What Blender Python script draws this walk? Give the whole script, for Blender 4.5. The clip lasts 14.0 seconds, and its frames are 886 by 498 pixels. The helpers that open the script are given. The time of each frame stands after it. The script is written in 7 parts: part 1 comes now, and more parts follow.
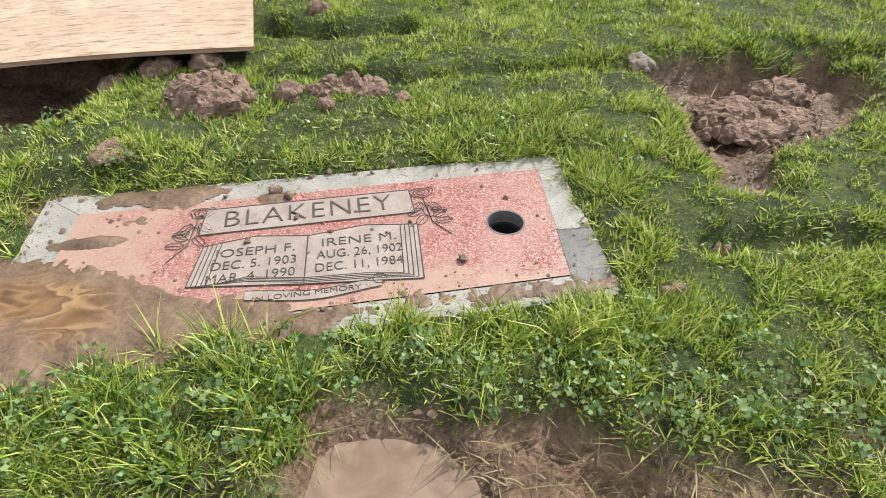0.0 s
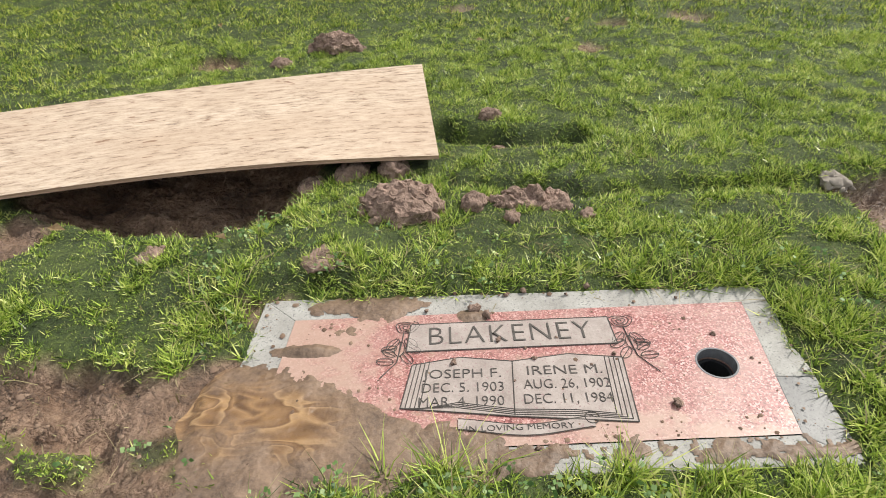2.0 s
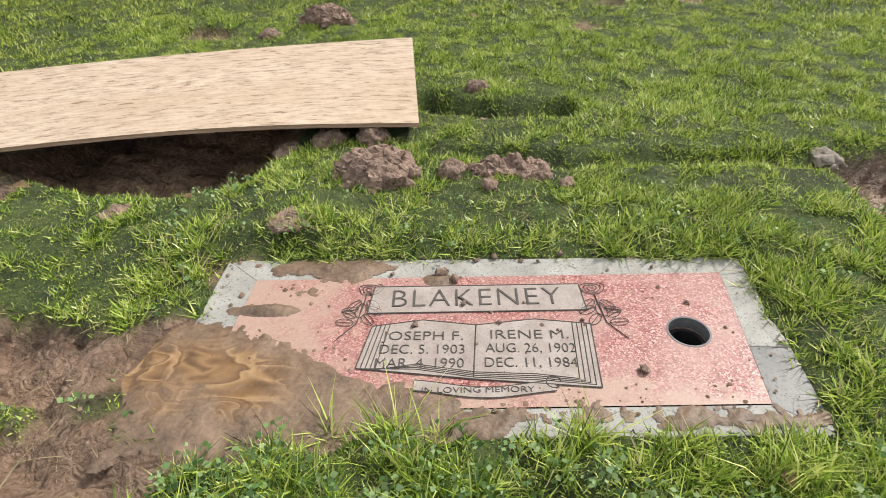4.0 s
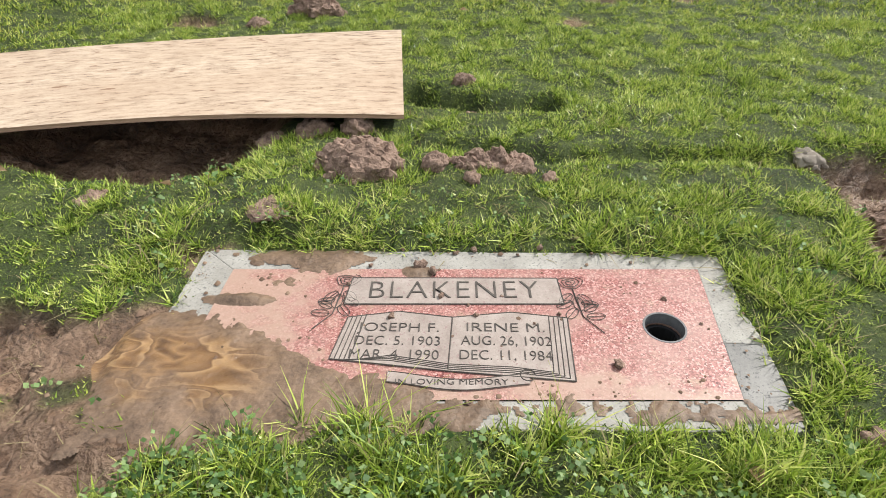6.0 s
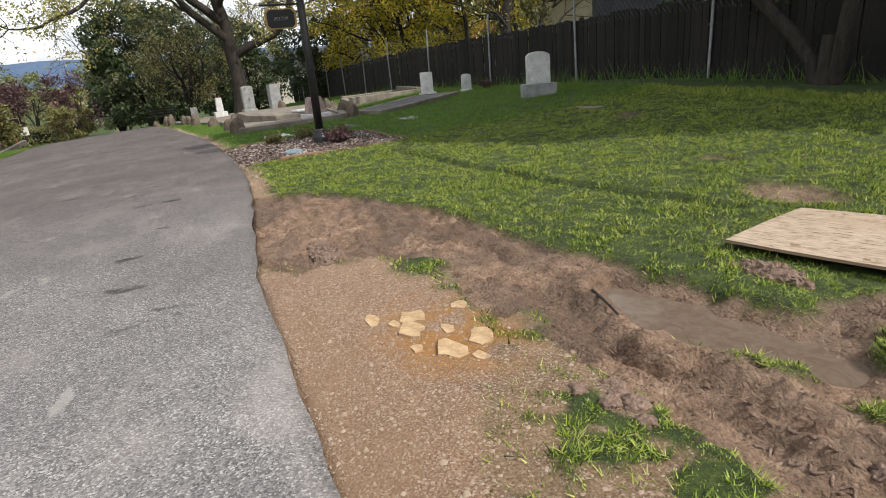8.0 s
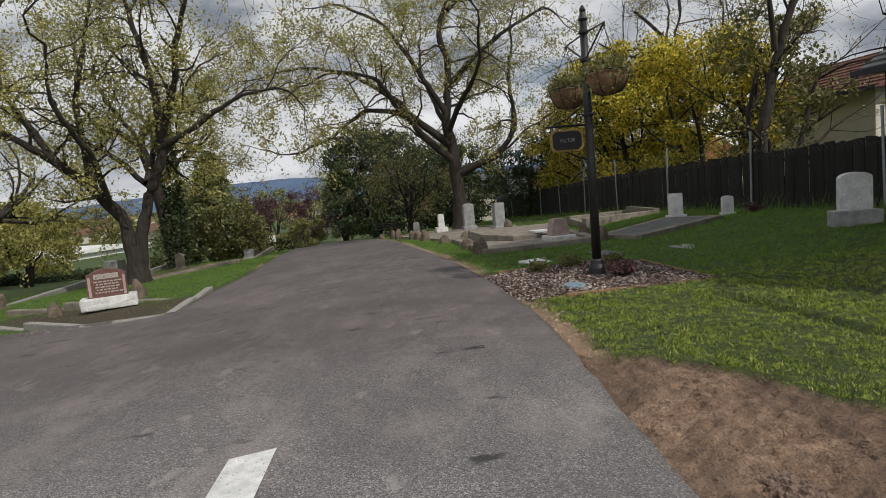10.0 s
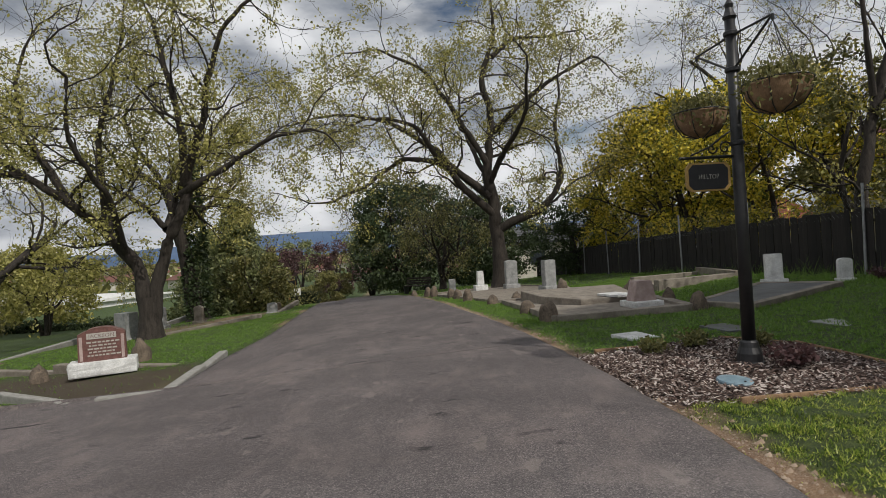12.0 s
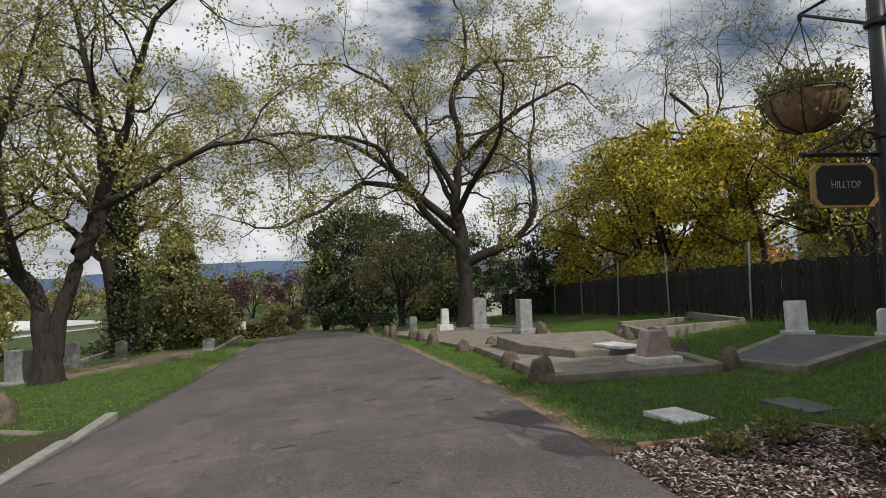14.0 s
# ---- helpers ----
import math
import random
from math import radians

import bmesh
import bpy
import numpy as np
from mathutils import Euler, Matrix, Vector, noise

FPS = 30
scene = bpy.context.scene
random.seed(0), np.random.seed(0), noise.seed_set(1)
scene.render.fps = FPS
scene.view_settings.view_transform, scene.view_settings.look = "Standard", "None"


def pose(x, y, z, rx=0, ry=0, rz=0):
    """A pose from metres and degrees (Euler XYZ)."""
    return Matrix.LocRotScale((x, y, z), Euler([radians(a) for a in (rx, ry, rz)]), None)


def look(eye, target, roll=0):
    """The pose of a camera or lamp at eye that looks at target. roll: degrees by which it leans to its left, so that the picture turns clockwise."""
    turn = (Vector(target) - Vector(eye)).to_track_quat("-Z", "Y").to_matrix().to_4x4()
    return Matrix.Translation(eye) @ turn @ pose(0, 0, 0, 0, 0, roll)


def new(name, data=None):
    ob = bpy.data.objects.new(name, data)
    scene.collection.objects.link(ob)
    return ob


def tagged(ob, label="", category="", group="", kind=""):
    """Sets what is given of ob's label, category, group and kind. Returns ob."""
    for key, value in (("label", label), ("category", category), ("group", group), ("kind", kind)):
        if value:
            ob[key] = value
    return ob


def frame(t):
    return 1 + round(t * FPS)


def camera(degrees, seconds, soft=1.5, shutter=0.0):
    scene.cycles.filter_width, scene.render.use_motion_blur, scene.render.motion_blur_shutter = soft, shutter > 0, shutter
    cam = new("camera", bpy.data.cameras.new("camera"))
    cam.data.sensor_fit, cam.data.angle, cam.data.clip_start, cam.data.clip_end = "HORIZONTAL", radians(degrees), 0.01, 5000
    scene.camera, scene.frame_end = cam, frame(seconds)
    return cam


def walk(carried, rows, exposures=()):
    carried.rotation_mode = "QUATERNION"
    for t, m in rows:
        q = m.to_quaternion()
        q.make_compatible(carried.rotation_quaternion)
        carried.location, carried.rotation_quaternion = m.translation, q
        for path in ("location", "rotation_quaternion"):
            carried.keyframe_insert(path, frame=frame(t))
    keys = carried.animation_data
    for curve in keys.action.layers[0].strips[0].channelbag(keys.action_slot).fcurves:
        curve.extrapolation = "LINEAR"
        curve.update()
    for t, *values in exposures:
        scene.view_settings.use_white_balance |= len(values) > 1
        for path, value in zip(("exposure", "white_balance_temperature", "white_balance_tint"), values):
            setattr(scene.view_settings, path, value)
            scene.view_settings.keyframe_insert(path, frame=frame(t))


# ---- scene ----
cam = camera(74.7, 14.0, soft=0.85)
PATH = [
    (0, (0.188, -1.124, 0.955), (0.312, 0.344, -0.398), 0.4),
    (0.5, (0.099, -1.088, 0.978), (0.18, 0.406, -0.35), -0.5),
    (1, (0.037, -1.06, 1.0), (0.051, 0.473, -0.285), -1.5),
    (1.5, (0.015, -1.034, 1.003), (-0.062, 0.533, -0.237), -2.4),
    (2, (-0.091, -1.028, 1.094), (-0.283, 0.574, -0.088), -3.3),
    (2.5, (-0.123, -1.072, 1.095), (-0.393, 0.542, -0.055), -3.7),
    (3, (-0.123, -1.067, 1.084), (-0.404, 0.541, -0.072), -3.7),
    (3.5, (-0.059, -1.048, 1.024), (-0.305, 0.548, -0.156), -2.9),
    (3.7, (-0.018, -1.028, 0.997), (-0.245, 0.566, -0.191), -2.6),
    (5.8, (0.036, -1.021, 0.967), (-0.107, 0.558, -0.253), -0.5),
    (6, (0.034, -1.022, 0.971), (-0.14, 0.563, -0.236), -0.4),
    (6.5, (-0.02, -1.088, 1.009), (-0.53, 0.508, -0.082), -1.4),
    (6.6, (-0.048, -1.116, 1.01), (-0.687, 0.465, -0.035), -2.1),
    (7, (-0.214, -1.388, 1.058), (-1.209, 0.078, 0.129), -3.0),
    (7.5, (-0.354, -1.893, 1.182), (-1.772, -0.731, 0.382), -4.2),
    (7.7, (-0.412, -2.01, 1.19), (-1.979, -1.005, 0.459), -4.6),
    (8, (-0.564, -2.178, 1.166), (-2.313, -1.442, 0.533), -5.2),
    (8.5, (-0.954, -2.48, 1.29), (-2.86, -2.091, 0.825), -5.3),
    (9, (-1.262, -2.794, 1.357), (-3.21, -2.512, 1.002), -5.4),
    (9.2, (-1.412, -2.876, 1.385), (-3.369, -2.621, 1.06), -5.3),
    (11.3, (-3.661, -3.53, 1.358), (-5.653, -3.366, 1.288), -4.2),
    (11.5, (-3.853, -3.596, 1.384), (-5.846, -3.441, 1.328), -4.1),
    (12, (-4.438, -3.594, 1.352), (-6.433, -3.458, 1.343), -3.6),
    (12.5, (-5.02, -3.612, 1.393), (-7.015, -3.471, 1.418), -3.2),
    (13, (-5.595, -3.653, 1.398), (-7.588, -3.49, 1.453), -2.4),
    (13.5, (-6.263, -3.559, 1.383), (-8.249, -3.334, 1.465), -2.0),
    (14, (-6.851, -3.544, 1.381), (-8.829, -3.263, 1.482), -2.0),
]
EXPOSURES = [(0, 0.30), (3.0, 0.16), (6.5, 0.26), (7.2, 0.18), (8.0, -0.2), (8.5, -0.52), (9.0, -0.70), (11.3, -0.90), (14, -0.80)]
walk(cam, [(t, look(eye, target, roll)) for t, eye, target, roll in PATH], EXPOSURES)

# ---- world, sun ----
SUN_TO = Vector((0.75, 0.56, 0.95)).normalized()
world = bpy.data.worlds.new("sky")
scene.world = world
world.use_nodes = True
wn, wl = world.node_tree.nodes, world.node_tree.links
wn.clear()
w_out = wn.new("ShaderNodeOutputWorld")
w_bg = wn.new("ShaderNodeBackground")
w_sky = wn.new("ShaderNodeTexSky")
w_sky.sky_type, w_sky.sun_disc = "NISHITA", False
w_sky.sun_elevation = math.asin(SUN_TO.z)
w_sky.sun_rotation = math.atan2(SUN_TO.x, SUN_TO.y)
w_co = wn.new("ShaderNodeTexCoord")
w_map = wn.new("ShaderNodeMapping")
w_map.inputs["Scale"].default_value = (1.0, 1.0, 2.6)
w_map.inputs["Location"].default_value = (0.35, 0.1, 0.2)
w_noise = wn.new("ShaderNodeTexNoise")
w_noise.inputs["Scale"].default_value = 3.2
w_noise.inputs["Detail"].default_value = 9
w_noise.inputs["Roughness"].default_value = 0.58
w_noise2 = wn.new("ShaderNodeTexNoise")
w_noise2.inputs["Scale"].default_value = 5.5
w_noise2.inputs["Detail"].default_value = 6
w_cover = wn.new("ShaderNodeMapRange")
w_cover.inputs["From Min"].default_value, w_cover.inputs["From Max"].default_value = 0.31, 0.44
w_cloud = wn.new("ShaderNodeValToRGB")
w_cloud.color_ramp.elements[0].position, w_cloud.color_ramp.elements[0].color = 0.32, (4.2, 4.7, 5.6, 1)
w_cloud.color_ramp.elements[1].position, w_cloud.color_ramp.elements[1].color = 0.62, (16.0, 16.2, 16.6, 1)
w_mix = wn.new("ShaderNodeMix")
w_mix.data_type = "RGBA"
wl.new(w_co.outputs["Generated"], w_map.inputs["Vector"])
wl.new(w_map.outputs["Vector"], w_noise.inputs["Vector"])
wl.new(w_map.outputs["Vector"], w_noise2.inputs["Vector"])
wl.new(w_noise.outputs["Fac"], w_cover.inputs["Value"])
wl.new(w_noise2.outputs["Fac"], w_cloud.inputs["Fac"])
wl.new(w_cover.outputs["Result"], w_mix.inputs["Factor"])
wl.new(w_sky.outputs["Color"], w_mix.inputs["A"])
wl.new(w_cloud.outputs["Color"], w_mix.inputs["B"])
wl.new(w_mix.outputs["Result"], w_bg.inputs["Color"])
wl.new(w_bg.outputs["Background"], w_out.inputs["Surface"])
w_bg.inputs["Strength"].default_value = 0.092

sun = new("sun", bpy.data.lights.new("sun", "SUN"))
sun.data.energy, sun.data.angle, sun.data.color = 5.0, radians(0.6), (1.0, 0.95, 0.87)
sun.matrix_world = look(SUN_TO * 50, (0, 0, 0))


# ---- helpers of this scene ----
RNG = np.random.default_rng(7)
LATTICE = RNG.random((256, 256))


def smooth(a, b, v):
    t = np.clip((np.asarray(v, float) - a) / (b - a), 0, 1)
    return t * t * (3 - 2 * t)


def vnoise(x, y, scale, seed=0):
    """Value noise in 0..1 with cells of 1/scale metres."""
    x, y = np.asarray(x, float) * scale + seed * 17.3, np.asarray(y, float) * scale + seed * 31.7
    xi, yi = np.floor(x).astype(int), np.floor(y).astype(int)
    u, v = x - xi, y - yi
    u, v = u * u * (3 - 2 * u), v * v * (3 - 2 * v)
    a, b = LATTICE[xi & 255, yi & 255], LATTICE[(xi + 1) & 255, yi & 255]
    c, d = LATTICE[xi & 255, (yi + 1) & 255], LATTICE[(xi + 1) & 255, (yi + 1) & 255]
    return (a * (1 - u) + b * u) * (1 - v) + (c * (1 - u) + d * u) * v


def fbm(x, y, scale, octaves=4, seed=0):
    total, amp, norm = 0, 1.0, 0
    for k in range(octaves):
        total, norm = total + amp * vnoise(x, y, scale * 2 ** k, seed + k), norm + amp
        amp *= 0.5
    return total / norm


def sd_poly(pts, x, y):
    """Signed distance to a polygon, negative inside."""
    x, y = np.asarray(x, float), np.asarray(y, float)
    best, inside = np.full(x.shape, 1e9), np.zeros(x.shape, bool)
    for (ax, ay), (bx, by) in zip(pts, pts[1:] + pts[:1]):
        ex, ey = bx - ax, by - ay
        t = np.clip(((x - ax) * ex + (y - ay) * ey) / (ex * ex + ey * ey + 1e-9), 0, 1)
        best = np.minimum(best, np.hypot(x - ax - t * ex, y - ay - t * ey))
        if ay != by:
            inside ^= ((ay > y) != (by > y)) & (x < ex * (y - ay) / (by - ay) + ax)
    return np.where(inside, -best, best)


def sd_line(pts, x, y):
    best = np.full(np.shape(x), 1e9)
    for (ax, ay), (bx, by) in zip(pts, pts[1:]):
        ex, ey = bx - ax, by - ay
        t = np.clip(((x - ax) * ex + (y - ay) * ey) / (ex * ex + ey * ey), 0, 1)
        best = np.minimum(best, np.hypot(x - ax - t * ex, y - ay - t * ey))
    return best


def np_mesh(name, verts, faces, material=None, soft=False):
    """A mesh from arrays: verts (n, 3), faces (m, 3) or (m, 4)."""
    verts, faces = np.asarray(verts, np.float32), np.asarray(faces, np.int32)
    me = bpy.data.meshes.new(name)
    k = faces.shape[1]
    me.vertices.add(len(verts))
    me.vertices.foreach_set("co", verts.ravel())
    me.loops.add(faces.size)
    me.loops.foreach_set("vertex_index", faces.ravel())
    me.polygons.add(len(faces))
    me.polygons.foreach_set("loop_start", np.arange(0, faces.size, k, dtype=np.int32))
    me.polygons.foreach_set("loop_total", np.full(len(faces), k, np.int32))
    if soft:
        me.polygons.foreach_set("use_smooth", np.ones(len(faces), bool))
    me.update(calc_edges=True)
    if material:
        me.materials.append(material)
    return me


def grid_faces(nx, ny):
    i = np.arange((nx - 1) * (ny - 1))
    a = (i // (ny - 1)) * ny + i % (ny - 1)
    return np.stack([a, a + ny, a + ny + 1, a + 1], 1)


def part(name, bm, material, parent=None, label="", soft=False, at=None):
    """Links a bmesh as one mesh object under a thing or a part."""
    me = bpy.data.meshes.new(name)
    bmesh.ops.recalc_face_normals(bm, faces=bm.faces)
    bm.to_mesh(me)
    bm.free()
    if soft:
        me.polygons.foreach_set("use_smooth", np.ones(len(me.polygons), bool))
    me.materials.append(material)
    ob = new(name, me)
    ob.parent = parent
    if at is not None:
        ob.matrix_basis = at
    if label:
        ob["label"] = label
    return ob


def empty(name, m, label, category, group="", kind=""):
    ob = new(name)
    ob.empty_display_size = 0.1
    ob.matrix_world = m
    return tagged(ob, label, category, group, kind)


def box_bm(sx, sy, sz, at=(0, 0, 0), bevel=0.0, taper=1.0, bm=None, rz=0.0, rx=0.0, ry=0.0):
    """A block standing on at, with bevelled edges and a tapered top."""
    bm = bm or bmesh.new()
    vs = []
    m = Matrix.Translation(at) @ Euler((rx, ry, rz)).to_matrix().to_4x4()
    for z, k in ((0, 1), (sz, taper)):
        for x, y in ((-1, -1), (1, -1), (1, 1), (-1, 1)):
            vs.append(bm.verts.new(m @ Vector((x * sx / 2 * k, y * sy / 2 * k, z))))
    fs = [bm.faces.new([vs[i] for i in f]) for f in ((3, 2, 1, 0), (4, 5, 6, 7), (0, 1, 5, 4), (1, 2, 6, 5), (2, 3, 7, 6), (3, 0, 4, 7))]
    if bevel:
        es = list({e for f in fs for e in f.edges})
        bmesh.ops.bevel(bm, geom=es, offset=bevel, segments=2, affect="EDGES", profile=0.6)
    return bm


def lathe_bm(profile, sides=20, bm=None, at=(0, 0, 0)):
    """A turned body from (radius, height) pairs."""
    bm = bm or bmesh.new()
    rings = []
    for r, z in profile:
        rings.append([bm.verts.new((at[0] + r * math.cos(6.28319 * k / sides), at[1] + r * math.sin(6.28319 * k / sides), at[2] + z)) for k in range(sides)])
    for a, b in zip(rings, rings[1:]):
        for k in range(sides):
            bm.faces.new((a[k], a[(k + 1) % sides], b[(k + 1) % sides], b[k]))
    bm.faces.new(rings[0][::-1])
    bm.faces.new(rings[-1])
    return bm


def tube_bm(pts, r, sides=8, bm=None):
    """A rod along points; r is one radius or one for each point."""
    bm = bm or bmesh.new()
    pts = [Vector(p) for p in pts]
    rs = r if isinstance(r, (list, tuple)) else [r] * len(pts)
    rings = []
    for i, p in enumerate(pts):
        d = (pts[min(i + 1, len(pts) - 1)] - pts[max(i - 1, 0)]).normalized()
        u = d.cross(Vector((0, 0, 1)) if abs(d.z) < 0.9 else Vector((1, 0, 0))).normalized()
        v = d.cross(u)
        rings.append([bm.verts.new(p + (u * math.cos(6.28319 * k / sides) + v * math.sin(6.28319 * k / sides)) * rs[i]) for k in range(sides)])
    for a, b in zip(rings, rings[1:]):
        for k in range(sides):
            bm.faces.new((a[k], a[(k + 1) % sides], b[(k + 1) % sides], b[k]))
    bm.faces.new(rings[0][::-1])
    bm.faces.new(rings[-1])
    return bm


def prism_bm(outline, z0, z1, bevel=0.0, bm=None):
    """An upright prism over an outline of (x, y)."""
    bm = bm or bmesh.new()
    lo = [bm.verts.new((x, y, z0)) for x, y in outline]
    hi = [bm.verts.new((x, y, z1)) for x, y in outline]
    n = len(outline)
    bm.faces.new(lo[::-1])
    top = bm.faces.new(hi)
    for k in range(n):
        bm.faces.new((lo[k], lo[(k + 1) % n], hi[(k + 1) % n], hi[k]))
    if bevel:
        bmesh.ops.bevel(bm, geom=list(top.edges), offset=bevel, segments=2, affect="EDGES", profile=0.6)
    return bm


def rock_bm(sx, sy, sz, seed, rough=0.12, detail=3, flat=0.35):
    """A rounded, uneven stone that stands on z = 0."""
    bm = bmesh.new()
    bmesh.ops.create_icosphere(bm, subdivisions=detail, radius=1)
    off = Vector((seed * 3.7, seed * 1.3, seed * 5.1))
    for v in bm.verts:
        n = noise.fractal(v.co * 1.6 + off, 1.0, 2.0, 4) * rough + noise.noise(v.co * 6 + off) * rough * 0.35
        if rough > 0.2:
            n += (abs(noise.noise(v.co * 3.5 + off)) - 0.25) * rough * 1.3 + noise.noise(v.co * 11 + off) * rough * 0.5
        p = v.co * (1 + n)
        v.co = Vector((p.x * sx / 2, p.y * sy / 2, (max(p.z, -flat) + flat) * sz / (1 + flat)))
    return bm


# ---- materials ----
def nodes_of(name):
    m = bpy.data.materials.new(name)
    m.use_nodes = True
    nt = m.node_tree
    return m, nt.nodes, nt.links, nt.nodes["Principled BSDF"]


def noise_node(n, l, scale, detail=5, rough=0.55, vector=None, stretch=None):
    t = n.new("ShaderNodeTexNoise")
    t.inputs["Scale"].default_value, t.inputs["Detail"].default_value, t.inputs["Roughness"].default_value = scale, detail, rough
    if vector is not None:
        if stretch:
            mp = n.new("ShaderNodeMapping")
            mp.inputs["Scale"].default_value = stretch
            l.new(vector, mp.inputs["Vector"])
            vector = mp.outputs["Vector"]
        l.new(vector, t.inputs["Vector"])
    return t.outputs["Fac"]


def ramp(n, l, fac, stops):
    r = n.new("ShaderNodeValToRGB")
    els = r.color_ramp.elements
    while len(els) < len(stops):
        els.new(0.5)
    for e, (p, c) in zip(els, stops):
        e.position, e.color = p, (*c, 1)
    l.new(fac, r.inputs["Fac"])
    return r.outputs["Color"]


def mixc(n, l, fac, a, b, mode="MIX"):
    m = n.new("ShaderNodeMix")
    m.data_type, m.blend_type = "RGBA", mode
    for key, v in (("Factor", fac), ("A", a), ("B", b)):
        if hasattr(v, "links"):
            l.new(v, m.inputs[key])
        else:
            m.inputs[key].default_value = (*v, 1) if isinstance(v, tuple) else v
    return m.outputs["Result"]


def mathn(n, l, op, a, b=None):
    m = n.new("ShaderNodeMath")
    m.operation = op
    m.use_clamp = op in ("MULTIPLY", "ADD", "SUBTRACT")
    for k, v in enumerate((a, b)):
        if v is None:
            continue
        if hasattr(v, "links"):
            l.new(v, m.inputs[k])
        else:
            m.inputs[k].default_value = v
    return m.outputs[0]


def bump(n, l, height, strength, distance, into):
    b = n.new("ShaderNodeBump")
    b.inputs["Strength"].default_value, b.inputs["Distance"].default_value = strength, distance
    l.new(height, b.inputs["Height"])
    l.new(b.outputs["Normal"], into.inputs["Normal"])


def obj_co(n):
    return n.new("ShaderNodeTexCoord").outputs["Object"]


def world_co(n):
    return n.new("ShaderNodeNewGeometry").outputs["Position"]


def surface(name, dark, light, scale=8, fine=60, rough=0.8, metal=0.0, relief=0.4, depth=0.01, stretch=None, speck=None, world_space=False, vary=0.0):
    """A material with two scales of variation between two colours, and relief."""
    m, n, l, p = nodes_of(name)
    co = world_co(n) if world_space else obj_co(n)
    a = noise_node(n, l, scale, 6, 0.6, co, stretch)
    b = noise_node(n, l, fine, 4, 0.6, co, stretch)
    f = mathn(n, l, "ADD", mathn(n, l, "MULTIPLY", a, 0.65), mathn(n, l, "MULTIPLY", b, 0.35))
    c = ramp(n, l, f, [(0.34, dark), (0.66, light)])
    if speck:
        s = noise_node(n, l, speck[0], 2, 0.5, co)
        c = mixc(n, l, ramp(n, l, s, [(speck[1], (0, 0, 0)), (speck[1] + 0.06, (1, 1, 1))]), c, speck[2])
    if vary:
        r = n.new("ShaderNodeObjectInfo").outputs["Random"]
        c = mixc(n, l, mathn(n, l, "MULTIPLY", r, vary), c, tuple(v * 0.35 for v in dark))
    l.new(c, p.inputs["Base Color"])
    p.inputs["Roughness"].default_value, p.inputs["Metallic"].default_value = rough, metal
    bump(n, l, f, relief, depth, p)
    return m


def leafy(name, stops, translucent=0.35, rough=0.55):
    """Foliage or grass: a colour for each leaf or blade, and light that shines through."""
    m, n, l, p = nodes_of(name)
    isl = n.new("ShaderNodeNewGeometry")
    big = noise_node(n, l, 2.4, 4, 0.6, isl.outputs["Position"])
    tuft = noise_node(n, l, 21, 3, 0.6, isl.outputs["Position"])
    f = mathn(n, l, "ADD", mathn(n, l, "MULTIPLY", isl.outputs["Random Per Island"], 0.50), mathn(n, l, "ADD", mathn(n, l, "MULTIPLY", big, 0.25), mathn(n, l, "MULTIPLY", tuft, 0.30)))
    c = ramp(n, l, f, stops)
    l.new(c, p.inputs["Base Color"])
    p.inputs["Roughness"].default_value = rough
    p.inputs["Specular IOR Level"].default_value = 0.5
    t = n.new("ShaderNodeBsdfTranslucent")
    l.new(c, t.inputs["Color"])
    mx = n.new("ShaderNodeMixShader")
    mx.inputs["Fac"].default_value = translucent
    l.new(p.outputs["BSDF"], mx.inputs[1])
    l.new(t.outputs["BSDF"], mx.inputs[2])
    l.new(mx.outputs["Shader"], n["Material Output"].inputs["Surface"])
    return m


CONCRETE = surface("concrete", (0.20, 0.19, 0.17), (0.36, 0.352, 0.325), 9, 210, 0.85, relief=0.5, depth=0.004, speck=(170, 0.60, (0.16, 0.155, 0.15)))
CONCRETE_DARK = surface("dark_concrete", (0.085, 0.085, 0.082), (0.17, 0.168, 0.16), 12, 200, 0.5, relief=0.4, depth=0.003, speck=(170, 0.60, (0.06, 0.06, 0.06)))
CONCRETE_OLD = surface("weathered_concrete", (0.12, 0.10, 0.08), (0.30, 0.265, 0.22), 4, 60, 0.9, relief=0.6, depth=0.012)
SLAB_DARK = surface("dark_slab", (0.05, 0.052, 0.055), (0.13, 0.135, 0.14), 3, 40, 0.6, relief=0.3, depth=0.006)
MARBLE = surface("white_marble", (0.42, 0.42, 0.41), (0.80, 0.80, 0.78), 5, 40, 0.6, relief=0.3, depth=0.006)
GRANITE = surface("grey_granite", (0.16, 0.165, 0.165), (0.40, 0.40, 0.39), 5, 160, 0.65, relief=0.3, depth=0.004)
RUST_STONE = surface("brown_fieldstone", (0.045, 0.036, 0.028), (0.22, 0.17, 0.125), 5, 40, 0.95, relief=0.8, depth=0.02)
PINK_STONE = surface("pink_grey_stone", (0.28, 0.20, 0.18), (0.50, 0.40, 0.37), 6, 120, 0.8, relief=0.3, depth=0.005)
FAMILY_RED = surface("brown_red_granite", (0.09, 0.042, 0.034), (0.20, 0.095, 0.08), 20, 200, 0.45, relief=0.15, depth=0.002)
BLACK_IRON = surface("black_iron", (0.006, 0.006, 0.007), (0.02, 0.02, 0.022), 10, 80, 0.42, relief=0.2, depth=0.002)
GOLD_TRIM = surface("gold_trim", (0.28, 0.17, 0.045), (0.45, 0.29, 0.09), 20, 120, 0.5, relief=0.15, depth=0.002)
SIGN_BLACK = surface("sign_black", (0.006, 0.006, 0.008), (0.014, 0.014, 0.017), 20, 120, 0.5, relief=0.05, depth=0.001)
